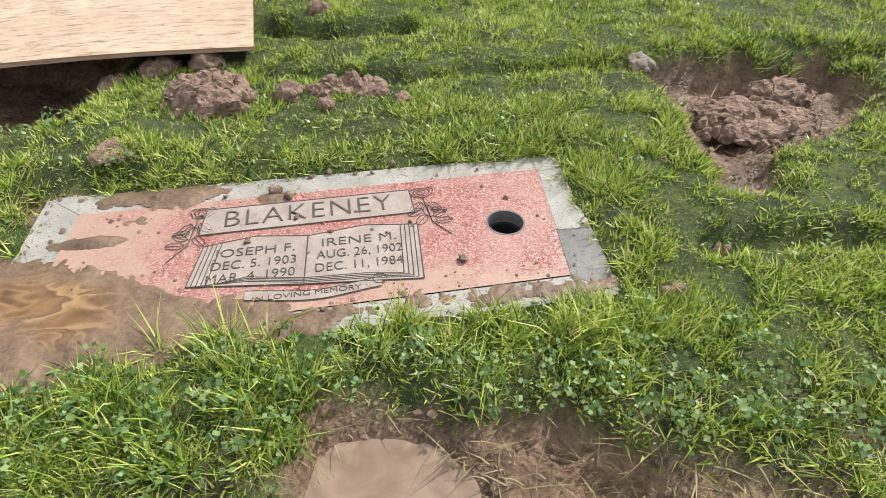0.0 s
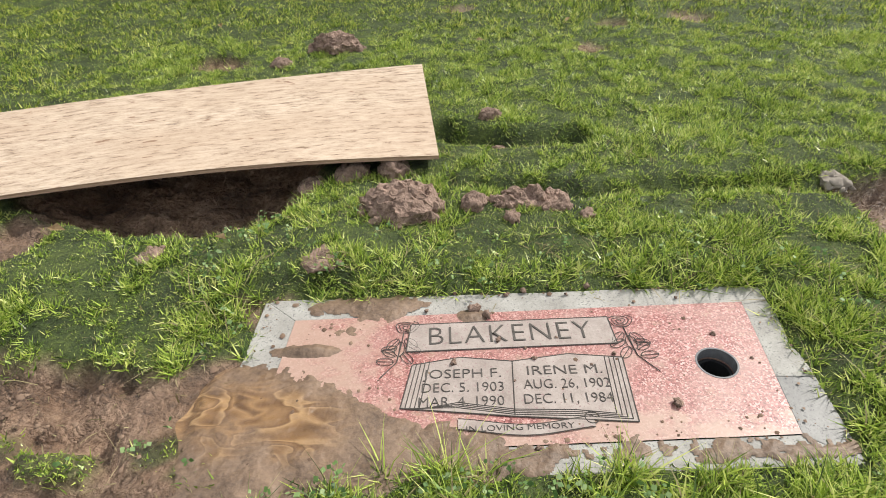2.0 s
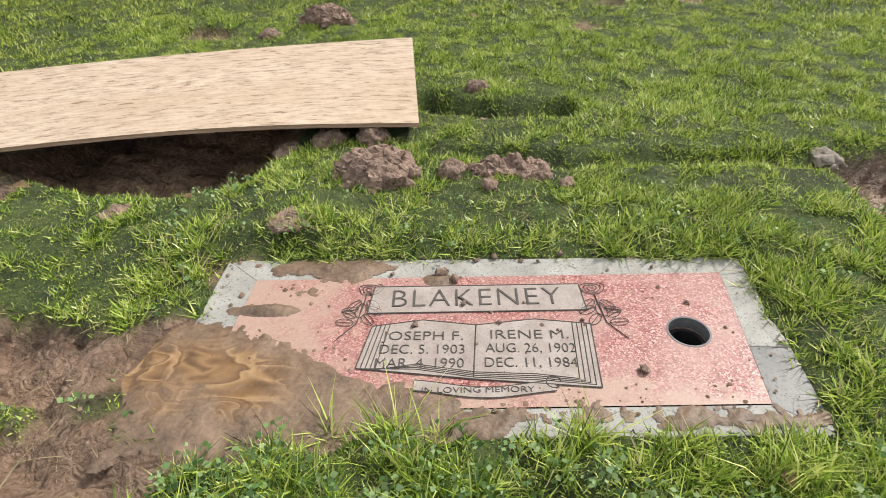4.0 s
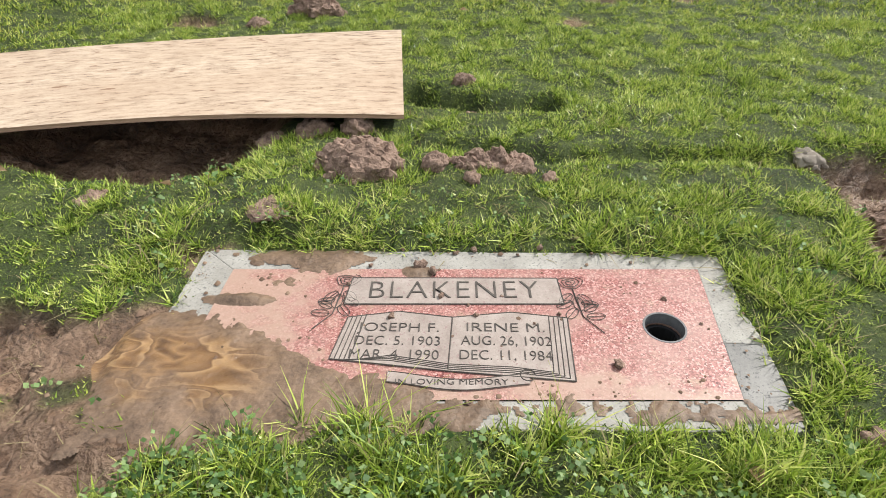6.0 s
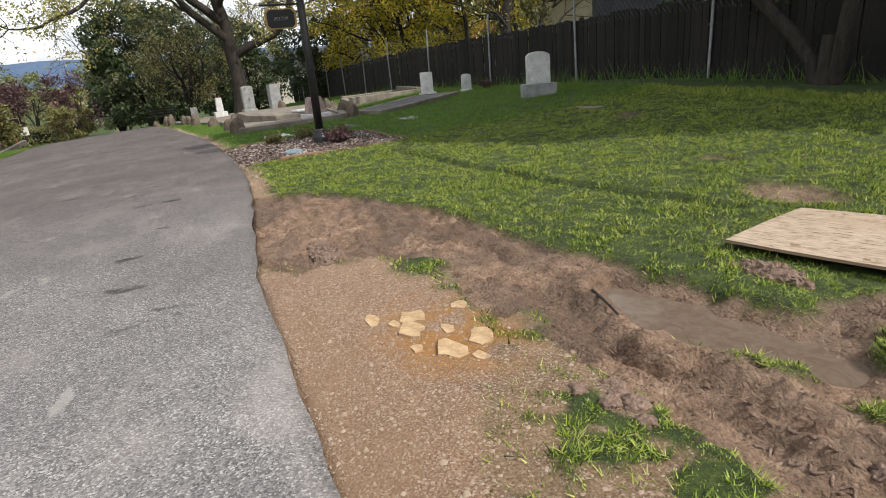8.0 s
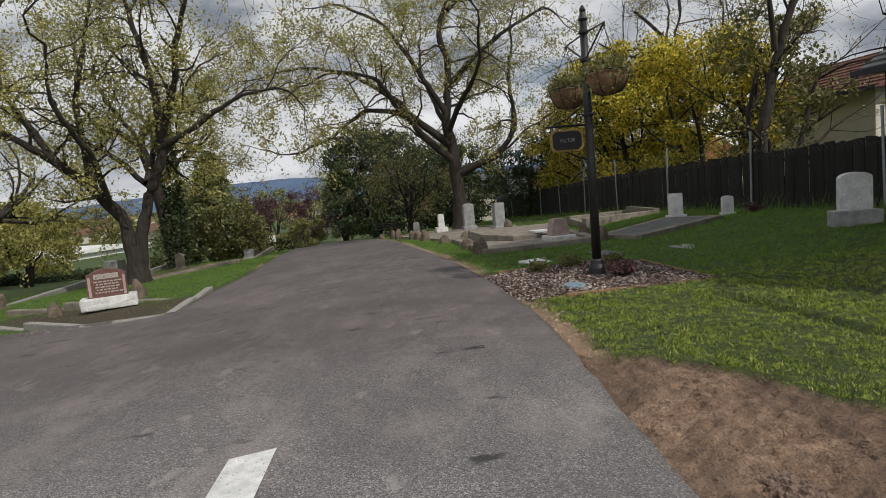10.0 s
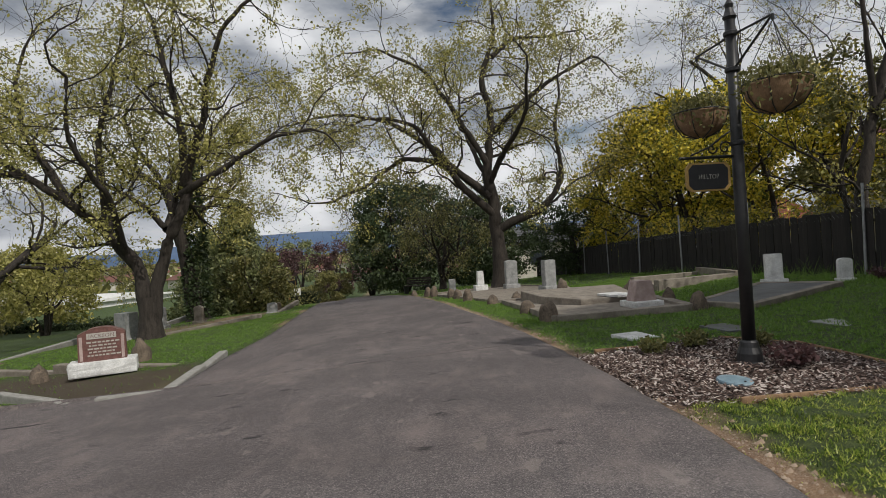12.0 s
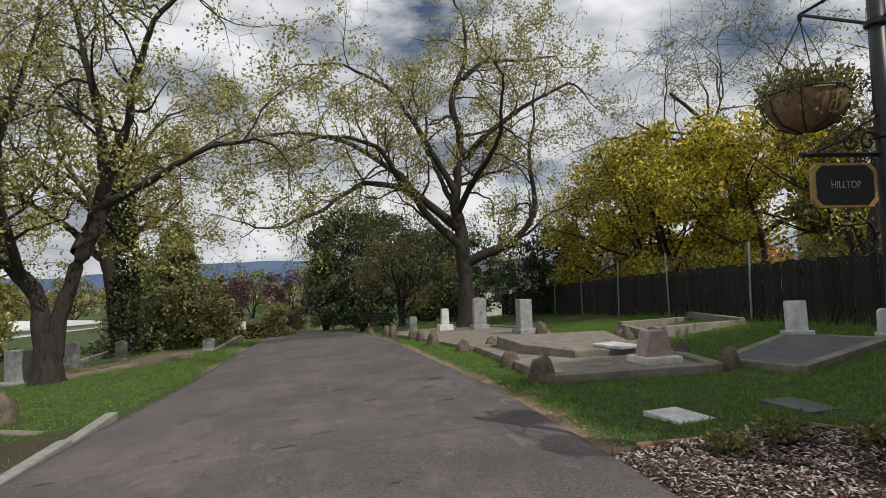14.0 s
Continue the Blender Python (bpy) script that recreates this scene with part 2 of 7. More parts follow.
LETTER_PALE = surface("pale_letter", (0.34, 0.32, 0.28), (0.5, 0.48, 0.44), 30, 120, 0.7, relief=0.1, depth=0.001)
COCO = surface("coconut_fibre", (0.10, 0.055, 0.03), (0.33, 0.21, 0.12), 9, 90, 0.95, relief=0.8, depth=0.015, stretch=(1, 1, 0.4))
GALV = surface("galvanised_steel", (0.22, 0.225, 0.23), (0.42, 0.43, 0.44), 12, 90, 0.5, 0.6, relief=0.1, depth=0.002)
BOARD = surface("weathered_board", (0.009, 0.008, 0.007), (0.036, 0.031, 0.028), 7, 60, 0.92, relief=0.6, depth=0.006, stretch=(6, 6, 0.35), vary=0.6)
BARK = surface("oak_bark", (0.013, 0.010, 0.008), (0.060, 0.049, 0.040), 5, 32, 0.95, relief=0.9, depth=0.04, stretch=(2.2, 2.2, 0.5))
STUCCO = surface("cream_stucco", (0.56, 0.52, 0.44), (0.74, 0.70, 0.62), 2, 60, 0.9, relief=0.2, depth=0.01)
ROOF_TILE = surface("red_roof_tile", (0.10, 0.045, 0.035), (0.22, 0.10, 0.075), 5, 30, 0.85, relief=0.4, depth=0.02)
DARK_SIDING = surface("dark_siding", (0.028, 0.03, 0.034), (0.05, 0.053, 0.06), 3, 30, 0.8, relief=0.2, depth=0.01)
WHITE_WALL = surface("white_wall", (0.66, 0.66, 0.65), (0.82, 0.82, 0.80), 1, 20, 0.8, relief=0.1, depth=0.01)
ORANGE = surface("orange_plastic", (0.55, 0.10, 0.02), (0.75, 0.17, 0.04), 12, 60, 0.55, relief=0.1, depth=0.002)
LID_BLUE = surface("blue_grey_plastic", (0.10, 0.17, 0.21), (0.22, 0.31, 0.36), 14, 90, 0.5, relief=0.15, depth=0.002)
GLASS_DARK = surface("dark_window", (0.02, 0.024, 0.03), (0.05, 0.06, 0.07), 2, 10, 0.12, relief=0.0, depth=0.001)
PAINT_WHITE = surface("white_road_paint", (0.44, 0.44, 0.43), (0.80, 0.80, 0.79), 9, 110, 0.7, relief=0.4, depth=0.003, speck=(60, 0.66, (0.2, 0.2, 0.2)))
CLOD = surface("clod_soil", (0.085, 0.053, 0.039), (0.34, 0.235, 0.18), 30, 110, 0.95, relief=1.0, depth=0.022)
YELLOW_STONE = surface("yellow_sandstone", (0.32, 0.20, 0.10), (0.58, 0.42, 0.25), 12, 80, 0.9, relief=0.5, depth=0.006)
DEAD_LEAF = surface("dead_leaf", (0.20, 0.12, 0.055), (0.40, 0.29, 0.16), 30, 120, 0.85, relief=0.2, depth=0.002)
HEDGE_CORE = surface("hedge_core", (0.010, 0.016, 0.007), (0.025, 0.035, 0.015), 3, 20, 0.95, relief=0.2, depth=0.02)
RED_ROOF_FAR = surface("terracotta", (0.26, 0.085, 0.055), (0.40, 0.15, 0.10), 2, 20, 0.85, relief=0.2, depth=0.02)
# the blue of the hills is aerial haze put into their base colour
HAZED_HILL = surface("hazed_hill", (0.05, 0.09, 0.17), (0.08, 0.13, 0.22), 0.004, 0.02, 1.0, relief=0.0, depth=0.1)

GRASS = leafy("grass_blade", [(0.26, (0.022, 0.050, 0.007)), (0.44, (0.17, 0.27, 0.032)), (0.62, (0.42, 0.53, 0.085)), (0.80, (0.64, 0.64, 0.24))], 0.3, 0.36)
GRASS_FAR = leafy("lawn_tuft", [(0.1, (0.08, 0.16, 0.025)), (0.5, (0.15, 0.27, 0.04)), (0.95, (0.26, 0.38, 0.08))], 0.4)
GRASS_MID = leafy("lawn_blade", [(0.28, (0.018, 0.042, 0.006)), (0.44, (0.115, 0.195, 0.020)), (0.60, (0.33, 0.43, 0.055)), (0.76, (0.60, 0.60, 0.15))], 0.3, 0.4)
STRAW = leafy("dry_straw", [(0.1, (0.13, 0.11, 0.045)), (0.5, (0.24, 0.20, 0.10)), (0.95, (0.40, 0.34, 0.20))], 0.2, 0.8)
CLOVER = leafy("clover_leaf", [(0.28, (0.05, 0.11, 0.025)), (0.5, (0.13, 0.23, 0.065)), (0.78, (0.27, 0.36, 0.16))], 0.3)
OAK_LEAF = leafy("oak_leaf", [(0.25, (0.15, 0.15, 0.03)), (0.5, (0.33, 0.31, 0.075)), (0.8, (0.56, 0.51, 0.20))], 0.32)
YELLOW_LEAF = leafy("yellow_green_leaf", [(0.32, (0.09, 0.115, 0.018)), (0.46, (0.31, 0.30, 0.035)), (0.58, (0.72, 0.57, 0.05)), (0.8, (0.84, 0.69, 0.09))], 0.26)
DARK_LEAF = leafy("evergreen_leaf", [(0.1, (0.02, 0.034, 0.012)), (0.6, (0.045, 0.07, 0.022)), (0.95, (0.09, 0.115, 0.04))], 0.2)
OLIVE_LEAF = leafy("olive_leaf", [(0.25, (0.075, 0.082, 0.025)), (0.55, (0.18, 0.175, 0.055)), (0.8, (0.32, 0.29, 0.11))], 0.3)
CEDAR_LEAF = leafy("cedar_needle", [(0.25, (0.09, 0.115, 0.045)), (0.55, (0.21, 0.235, 0.095)), (0.8, (0.36, 0.37, 0.17))], 0.3)
PLUM_LEAF = leafy("plum_leaf", [(0.1, (0.05, 0.024, 0.026)), (0.6, (0.10, 0.05, 0.05)), (0.95, (0.17, 0.09, 0.08))], 0.3)
CHIP = leafy("bark_chip", [(0.30, (0.022, 0.012, 0.009)), (0.5, (0.075, 0.042, 0.032)), (0.62, (0.19, 0.135, 0.112)), (0.74, (0.50, 0.44, 0.40))], 0.0, 0.9)


def plywood_material():
    m, n, l, p = nodes_of("plywood_face")
    co = obj_co(n)
    warp = noise_node(n, l, 1.1, 4, 0.6, co, (1, 2.2, 1))
    grain = noise_node(n, l, 11.0, 12, 0.80, co, (1.0, 3.4, 1))
    rings = n.new("ShaderNodeTexWave")
    rings.bands_direction = "Y"
    rings.inputs["Scale"].default_value, rings.inputs["Distortion"].default_value, rings.inputs["Detail"].default_value = 3.2, 14, 5
    rings.inputs["Detail Scale"].default_value = 1.1
    mp = n.new("ShaderNodeMapping")
    mp.inputs["Scale"].default_value = (0.55, 1.6, 1)
    l.new(co, mp.inputs["Vector"])
    l.new(mp.outputs["Vector"], rings.inputs["Vector"])
    c = ramp(n, l, grain, [(0.36, (0.14, 0.095, 0.065)), (0.45, (0.37, 0.285, 0.21)), (0.62, (0.54, 0.435, 0.335))])
    c = mixc(n, l, ramp(n, l, warp, [(0.42, (0, 0, 0)), (0.66, (0.55, 0.55, 0.55))]), c, (0.37, 0.27, 0.19))
    streak = mathn(n, l, "MULTIPLY", ramp(n, l, grain, [(0.40, (1, 1, 1)), (0.48, (0, 0, 0))]), ramp(n, l, rings.outputs["Fac"], [(0.4, (0, 0, 0)), (0.75, (1, 1, 1))]))
    c = mixc(n, l, mathn(n, l, "MULTIPLY", streak, 0.8), c, (0.15, 0.09, 0.055))
    knots = noise_node(n, l, 9, 2, 0.5, co, (1, 1.8, 1))
    c = mixc(n, l, ramp(n, l, knots, [(0.69, (0, 0, 0)), (0.72, (0.8, 0.8, 0.8))]), c, (0.17, 0.09, 0.05))
    l.new(c, p.inputs["Base Color"])
    p.inputs["Roughness"].default_value = 0.75
    bump(n, l, grain, 0.35, 0.004, p)
    return m


def red_granite_material():
    m, n, l, p = nodes_of("red_granite")
    co = obj_co(n)
    v = n.new("ShaderNodeTexVoronoi")
    v.inputs["Scale"].default_value = 260
    l.new(co, v.inputs["Vector"])
    sep = n.new("ShaderNodeSeparateColor")
    l.new(v.outputs["Color"], sep.inputs["Color"])
    c = ramp(n, l, sep.outputs["Red"], [(0.0, (0.10, 0.024, 0.024)), (0.35, (0.24, 0.075, 0.068)), (0.7, (0.37, 0.155, 0.14)), (0.95, (0.52, 0.34, 0.31))])
    big = noise_node(n, l, 6, 6, 0.65, co)
    c = mixc(n, l, ramp(n, l, big, [(0.36, (0.0, 0.0, 0.0)), (0.64, (0.7, 0.7, 0.7))]), c, (0.34, 0.215, 0.185))
    silt = noise_node(n, l, 11, 7, 0.7, co, (1, 1.6, 1))
    c = mixc(n, l, ramp(n, l, silt, [(0.56, (0, 0, 0)), (0.68, (0.75, 0.75, 0.75))]), c, (0.33, 0.235, 0.17))
    # a film of dried mud, thick at the low end and along the front edge
    sep2 = n.new("ShaderNodeSeparateXYZ")
    l.new(co, sep2.inputs["Vector"])
    for axis_name, lo, hi in (("X", -0.18, -0.50), ("Y", -0.12, -0.27)):
        g = n.new("ShaderNodeMapRange")
        g.inputs["From Min"].default_value, g.inputs["From Max"].default_value, g.inputs["To Min"].default_value, g.inputs["To Max"].default_value = lo, hi, -0.26, 0.06
        l.new(sep2.outputs[axis_name], g.inputs["Value"])
        film = mathn(n, l, "ADD", noise_node(n, l, 8, 6, 0.62, co, (1, 1.5, 1)), g.outputs["Result"])
        c = mixc(n, l, ramp(n, l, film, [(0.36, (0, 0, 0)), (0.54, (0.78, 0.78, 0.78))]), c, (0.36, 0.255, 0.20))
    l.new(c, p.inputs["Base Color"])
    p.inputs["Roughness"].default_value = 0.42
    bump(n, l, silt, 0.2, 0.002, p)
    return m


def asphalt_material():
    m, n, l, p = nodes_of("asphalt")
    co = world_co(n)
    v = n.new("ShaderNodeTexVoronoi")
    v.inputs["Scale"].default_value = 140
    l.new(co, v.inputs["Vector"])
    sep = n.new("ShaderNodeSeparateColor")
    l.new(v.outputs["Color"], sep.inputs["Color"])
    c = ramp(n, l, sep.outputs["Green"], [(0.0, (0.085, 0.082, 0.083)), (0.5, (0.22, 0.212, 0.213)), (0.88, (0.36, 0.345, 0.345)), (1.0, (0.60, 0.585, 0.56))])
    big = noise_node(n, l, 0.55, 6, 0.65, co)
    c = mixc(n, l, ramp(n, l, big, [(0.40, (0.45, 0.45, 0.45)), (0.66, (0, 0, 0))]), c, (0.10, 0.096, 0.098))
    dust = noise_node(n, l, 1.6, 7, 0.68, co, (0.6, 1, 1))
    c = mixc(n, l, ramp(n, l, dust, [(0.50, (0, 0, 0)), (0.70, (0.6, 0.6, 0.6))]), c, (0.38, 0.34, 0.32))
    spot = noise_node(n, l, 3.1, 3, 0.5, co, (0.7, 1.3, 1))
    c = mixc(n, l, ramp(n, l, spot, [(0.665, (0, 0, 0)), (0.70, (0.5, 0.5, 0.5))]), c, (0.42, 0.40, 0.37))
    spot2 = noise_node(n, l, 1.9, 5, 0.6, co, (1.5, 0.7, 1))
    c = mixc(n, l, ramp(n, l, spot2, [(0.31, (0.8, 0.8, 0.8)), (0.36, (0, 0, 0))]), c, (0.018, 0.018, 0.019))
    # the stretch beside the mud stays pale; the colour darkens farther along -X
    xyz = n.new("ShaderNodeSeparateXYZ")
    l.new(co, xyz.inputs["Vector"])
    along = n.new("ShaderNodeMapRange")
    along.inputs["From Min"].default_value, along.inputs["From Max"].default_value = -8.5, -3.0
    l.new(xyz.outputs["X"], along.inputs["Value"])
    darker_far = mathn(n, l, "SUBTRACT", 1.0, mathn(n, l, "ADD", mathn(n, l, "MULTIPLY", along.outputs["Result"], 0.8), mathn(n, l, "MULTIPLY", dust, 0.3)))
    c = mixc(n, l, darker_far, c, mixc(n, l, 1.0, c, (0.42, 0.35, 0.34), "MULTIPLY"))
    l.new(c, p.inputs["Base Color"])
    p.inputs["Roughness"].default_value = 0.78
    bump(n, l, v.outputs["Distance"], 0.6, 0.006, p)
    return m


def ground_material():
    """Soil under grass, mud, gravel, bark mulch: each where its zone lies."""
    m, n, l, p = nodes_of("ground_soil")
    co = world_co(n)

    def zone(name):
        a = n.new("ShaderNodeAttribute")
        a.attribute_name = name
        return a.outputs["Fac"]
    grain = noise_node(n, l, 70, 5, 0.7, co)
    mid = noise_node(n, l, 9, 6, 0.65, co)
    big = noise_node(n, l, 1.3, 6, 0.6, co)
    lawn = ramp(n, l, mathn(n, l, "ADD", mathn(n, l, "MULTIPLY", mid, 0.45), mathn(n, l, "MULTIPLY", grain, 0.55)), [(0.36, (0.007, 0.013, 0.003)), (0.5, (0.034, 0.062, 0.008)), (0.64, (0.105, 0.145, 0.024))])
    soil = ramp(n, l, mid, [(0.3, (0.022, 0.017, 0.009)), (0.7, (0.075, 0.058, 0.030))])
    c = mixc(n, l, zone("far_lawn"), soil, lawn)
    mud = ramp(n, l, mathn(n, l, "ADD", mathn(n, l, "MULTIPLY", mid, 0.55), mathn(n, l, "MULTIPLY", grain, 0.45)), [(0.36, (0.05, 0.030, 0.019)), (0.5, (0.255, 0.160, 0.105)), (0.64, (0.45, 0.315, 0.22))])
    mud = mixc(n, l, ramp(n, l, big, [(0.42, (0, 0, 0)), (0.62, (0.6, 0.6, 0.6))]), mud, (0.20, 0.138, 0.10))
    v = n.new("ShaderNodeTexVoronoi")
    v.inputs["Scale"].default_value = 150
    l.new(co, v.inputs["Vector"])
    sep = n.new("ShaderNodeSeparateColor")
    l.new(v.outputs["Color"], sep.inputs["Color"])
    gravel = ramp(n, l, sep.outputs["Blue"], [(0.0, (0.17, 0.092, 0.056)), (0.5, (0.28, 0.172, 0.112)), (0.9, (0.38, 0.265, 0.19)), (1.0, (0.52, 0.44, 0.37))])
    gravel = mixc(n, l, ramp(n, l, big, [(0.4, (0, 0, 0)), (0.65, (0.6, 0.6, 0.6))]), gravel, (0.30, 0.19, 0.11))
    c = mixc(n, l, zone("mud"), c, mud)
    c = mixc(n, l, zone("gravel"), c, gravel)
    ochre = zone("ochre")
    c = mixc(n, l, ochre, c, (0.34, 0.17, 0.055))
    c = mixc(n, l, zone("mulch"), c, (0.06, 0.036, 0.025))
    wet = zone("wet")
    c = mixc(n, l, wet, c, mixc(n, l, 1.0, c, (0.52, 0.48, 0.44), "MULTIPLY"))
    l.new(c, p.inputs["Base Color"])
    r = n.new("ShaderNodeMapRange")
    r.inputs["To Min"].default_value, r.inputs["To Max"].default_value = 0.92, 0.30
    l.new(wet, r.inputs["Value"])
    l.new(r.outputs["Result"], p.inputs["Roughness"])
    crack = n.new("ShaderNodeTexVoronoi")
    crack.feature = "DISTANCE_TO_EDGE"
    crack.inputs["Scale"].default_value = 24
    warped = n.new("ShaderNodeTexNoise")
    warped.inputs["Scale"].default_value, warped.inputs["Detail"].default_value = 16, 4
    l.new(co, warped.inputs["Vector"])
    shift = n.new("ShaderNodeVectorMath")
    shift.operation = "MULTIPLY_ADD"
    l.new(warped.outputs["Color"], shift.inputs[0])
    shift.inputs[1].default_value = (0.09, 0.09, 0.09)
    l.new(co, shift.inputs[2])
    l.new(shift.outputs["Vector"], crack.inputs["Vector"])
    lumps = mathn(n, l, "MULTIPLY", ramp(n, l, crack.outputs["Distance"], [(0.0, (0, 0, 0)), (0.25, (1, 1, 1))]), zone("mud"))
    mid = mathn(n, l, "ADD", mathn(n, l, "MULTIPLY", mid, 0.6), mathn(n, l, "MULTIPLY", lumps, 0.4))
    bump(n, l, mathn(n, l, "ADD", mathn(n, l, "MULTIPLY", mid, 0.5), mathn(n, l, "MULTIPLY", grain, 0.5)), 1.0, 0.032, p)
    return m


def puddle_material(name, dark, light, rough):
    m, n, l, p = nodes_of(name)
    co = world_co(n)
    swirl = n.new("ShaderNodeTexNoise")
    swirl.inputs["Scale"].default_value, swirl.inputs["Detail"].default_value, swirl.inputs["Distortion"].default_value = 11.0, 4, 2.2
    l.new(co, swirl.inputs["Vector"])
    c = ramp(n, l, swirl.outputs["Fac"], [(0.36, dark), (0.62, light)])
    l.new(c, p.inputs["Base Color"])
    p.inputs["Roughness"].default_value = rough
    bump(n, l, noise_node(n, l, 14, 3, 0.5, co), 0.12, 0.01, p)
    return m


PLYWOOD = plywood_material()
PLY_EDGE = surface("plywood_edge", (0.14, 0.085, 0.05), (0.32, 0.22, 0.14), 6, 60, 0.9, relief=0.4, depth=0.004, stretch=(1, 1, 30))
RED_GRANITE = red_granite_material()
PANEL = surface("steeled_granite", (0.21, 0.17, 0.15), (0.345, 0.30, 0.27), 16, 190, 0.75, relief=0.35, depth=0.003, speck=(130, 0.62, (0.24, 0.17, 0.16)))
ENGRAVED = surface("engraved_dark", (0.04, 0.034, 0.03), (0.09, 0.08, 0.07), 30, 150, 0.9, relief=0.2, depth=0.002)


def silt_material():
    """Brown silt, with amber swirls where the water still runs."""
    m, n, l, p = nodes_of("silt")
    co = world_co(n)
    a = n.new("ShaderNodeAttribute")
    a.attribute_name = "amber"
    coarse, fine = noise_node(n, l, 9, 6, 0.65, co), noise_node(n, l, 110, 4, 0.6, co)
    c = ramp(n, l, mathn(n, l, "ADD", mathn(n, l, "MULTIPLY", coarse, 0.6), mathn(n, l, "MULTIPLY", fine, 0.4)), [(0.36, (0.075, 0.048, 0.031)), (0.62, (0.205, 0.138, 0.092))])
    swirl = n.new("ShaderNodeTexNoise")
    swirl.inputs["Scale"].default_value, swirl.inputs["Detail"].default_value, swirl.inputs["Distortion"].default_value = 8.5, 1.4, 1.3
    mp = n.new("ShaderNodeMapping")
    mp.inputs["Scale"].default_value, mp.inputs["Rotation"].default_value = (0.75, 1.5, 1), (0, 0, 0.5)
    l.new(co, mp.inputs["Vector"])
    l.new(mp.outputs["Vector"], swirl.inputs["Vector"])
    amber = ramp(n, l, swirl.outputs["Fac"], [(0.28, (0.07, 0.036, 0.016)), (0.40, (0.20, 0.112, 0.05)), (0.47, (0.36, 0.23, 0.115)), (0.50, (0.12, 0.062, 0.028)), (0.60, (0.27, 0.16, 0.075)), (0.66, (0.095, 0.05, 0.023)), (0.78, (0.24, 0.145, 0.068))])
    c = mixc(n, l, a.outputs["Fac"], c, amber)
    l.new(c, p.inputs["Base Color"])
    r = n.new("ShaderNodeMapRange")
    r.inputs["To Min"].default_value, r.inputs["To Max"].default_value = 0.6, 0.24
    l.new(a.outputs["Fac"], r.inputs["Value"])
    l.new(r.outputs["Result"], p.inputs["Roughness"])
    bump(n, l, mathn(n, l, "ADD", mathn(n, l, "MULTIPLY", fine, 0.4), swirl.outputs["Fac"]), 0.6, 0.010, p)
    return m


SILT = silt_material()
ASPHALT = asphalt_material()
GROUND = ground_material()
PUDDLE_BROWN = puddle_material("brown_puddle", (0.17, 0.115, 0.08), (0.23, 0.165, 0.12), 0.07)
PUDDLE_GREY = puddle_material("grey_puddle", (0.14, 0.10, 0.075), (0.17, 0.13, 0.10), 0.05)


# ---- the lie of the land ----
ROAD_RIGHT = [(-60, -7.5), (-33.3, -3.35), (-24.5, -2.5), (-20.1, -2.15), (-16, -1.78), (-12.6, -1.6), (-10.2, -1.54), (-8.3, -1.54), (-7.0, -1.62), (-5.9, -1.75), (-4.1, -1.93), (-2, -1.98), (20, -2.0)]
ROAD_LEFT = [(-60, -11.5), (-38.5, -8.8), (-25.7, -7.6), (-19, -7.05), (-15.5, -7.05), (-12.9, -6.9)]
MUD_TRACK = [(-6.7, -1.7), (-6.1, -1.0), (-5.4, -0.68), (-4.4, -0.38), (-3.7, -0.37), (-3.1, -0.2), (-2.4, -0.08), (-2.0, 0.05), (-1.98, 0.45), (-1.85, 0.66), (-1.66, 0.5), (-1.75, 0.2),
             (-1.66, -0.08), (-1.22, -0.1), (-0.68, -0.05), (-0.4, -0.24), (-0.35, -0.36), (-0.6, -0.42), (-0.75, -0.75), (-1.2, -0.92), (-1.88, -0.92), (-2.35, -0.95), (-3.0, -1.05), (-3.6, -0.95),
             (-3.95, -1.3), (-3.9, -1.75), (-4.8, -2.0), (-6.4, -1.85)]
GRAVEL_STRIP = [(-4.6, -2.2), (-4.1, -1.75), (-3.9, -1.25), (-3.3, -1.12), (-2.9, -1.08), (-2.5, -1.12), (-2.3, -1.3), (-1.9, -1.5), (-1.5, -1.62), (-0.8, -1.75), (4, -1.75), (4, -2.5), (-4.6, -2.5)]
PIT = [(-1.92, 0.78), (-1.74, 0.58), (-1.46, 0.53), (-1.1, 0.52), (-0.86, 0.62), (-0.8, 0.82), (-0.9, 1.4), (-1.9, 1.3)]
FRONT_MUD = [(0.0, -0.49), (0.15, -0.51), (0.31, -0.55), (0.48, -0.52), (0.58, -0.60), (0.64, -0.8), (0.6, -1.0), (0.0, -1.0), (-0.03, -0.62)]
FRONT_PUDDLE = [(0.05, -0.6), (0.15, -0.585), (0.23, -0.63), (0.27, -0.72), (0.25, -0.85), (0.05, -0.85), (0.04, -0.7)]
RIGHT_MUD = [(1.09, 0.90), (1.14, 0.59), (1.10, 0.38), (1.07, 0.1), (1.2, 0.08), (1.35, 0.29), (1.61, 0.40), (1.91, 0.65), (1.8, 0.95), (1.38, 0.95)]
PUDDLE_LONG = [(-2.75, -0.33), (-2.44, -0.17), (-2.0, -0.12), (-1.72, -0.08), (-1.68, -0.2), (-2.04, -0.33), (-2.37, -0.42)]
FLOW = [(-0.78, -0.14), (-0.62, -0.11), (-0.52, -0.14), (-0.40, -0.25), (-0.42, -0.30), (-0.55, -0.32), (-0.72, -0.33), (-0.86, -0.24)]
MULCH_BED = [(-11.45, -1.62), (-9.7, -1.62), (-9.0, -1.42), (-8.85, -0.7), (-8.85, 0.85), (-10.8, 0.8), (-11.5, 0.35)]
FAMILY_BED = [(-12.7, -7.0), (-12.55, -7.8), (-12.7, -8.4), (-13.7, -9.85), (-15.6, -12.4), (-17.2, -11.5), (-15.0, -8.0), (-15.9, -7.25)]
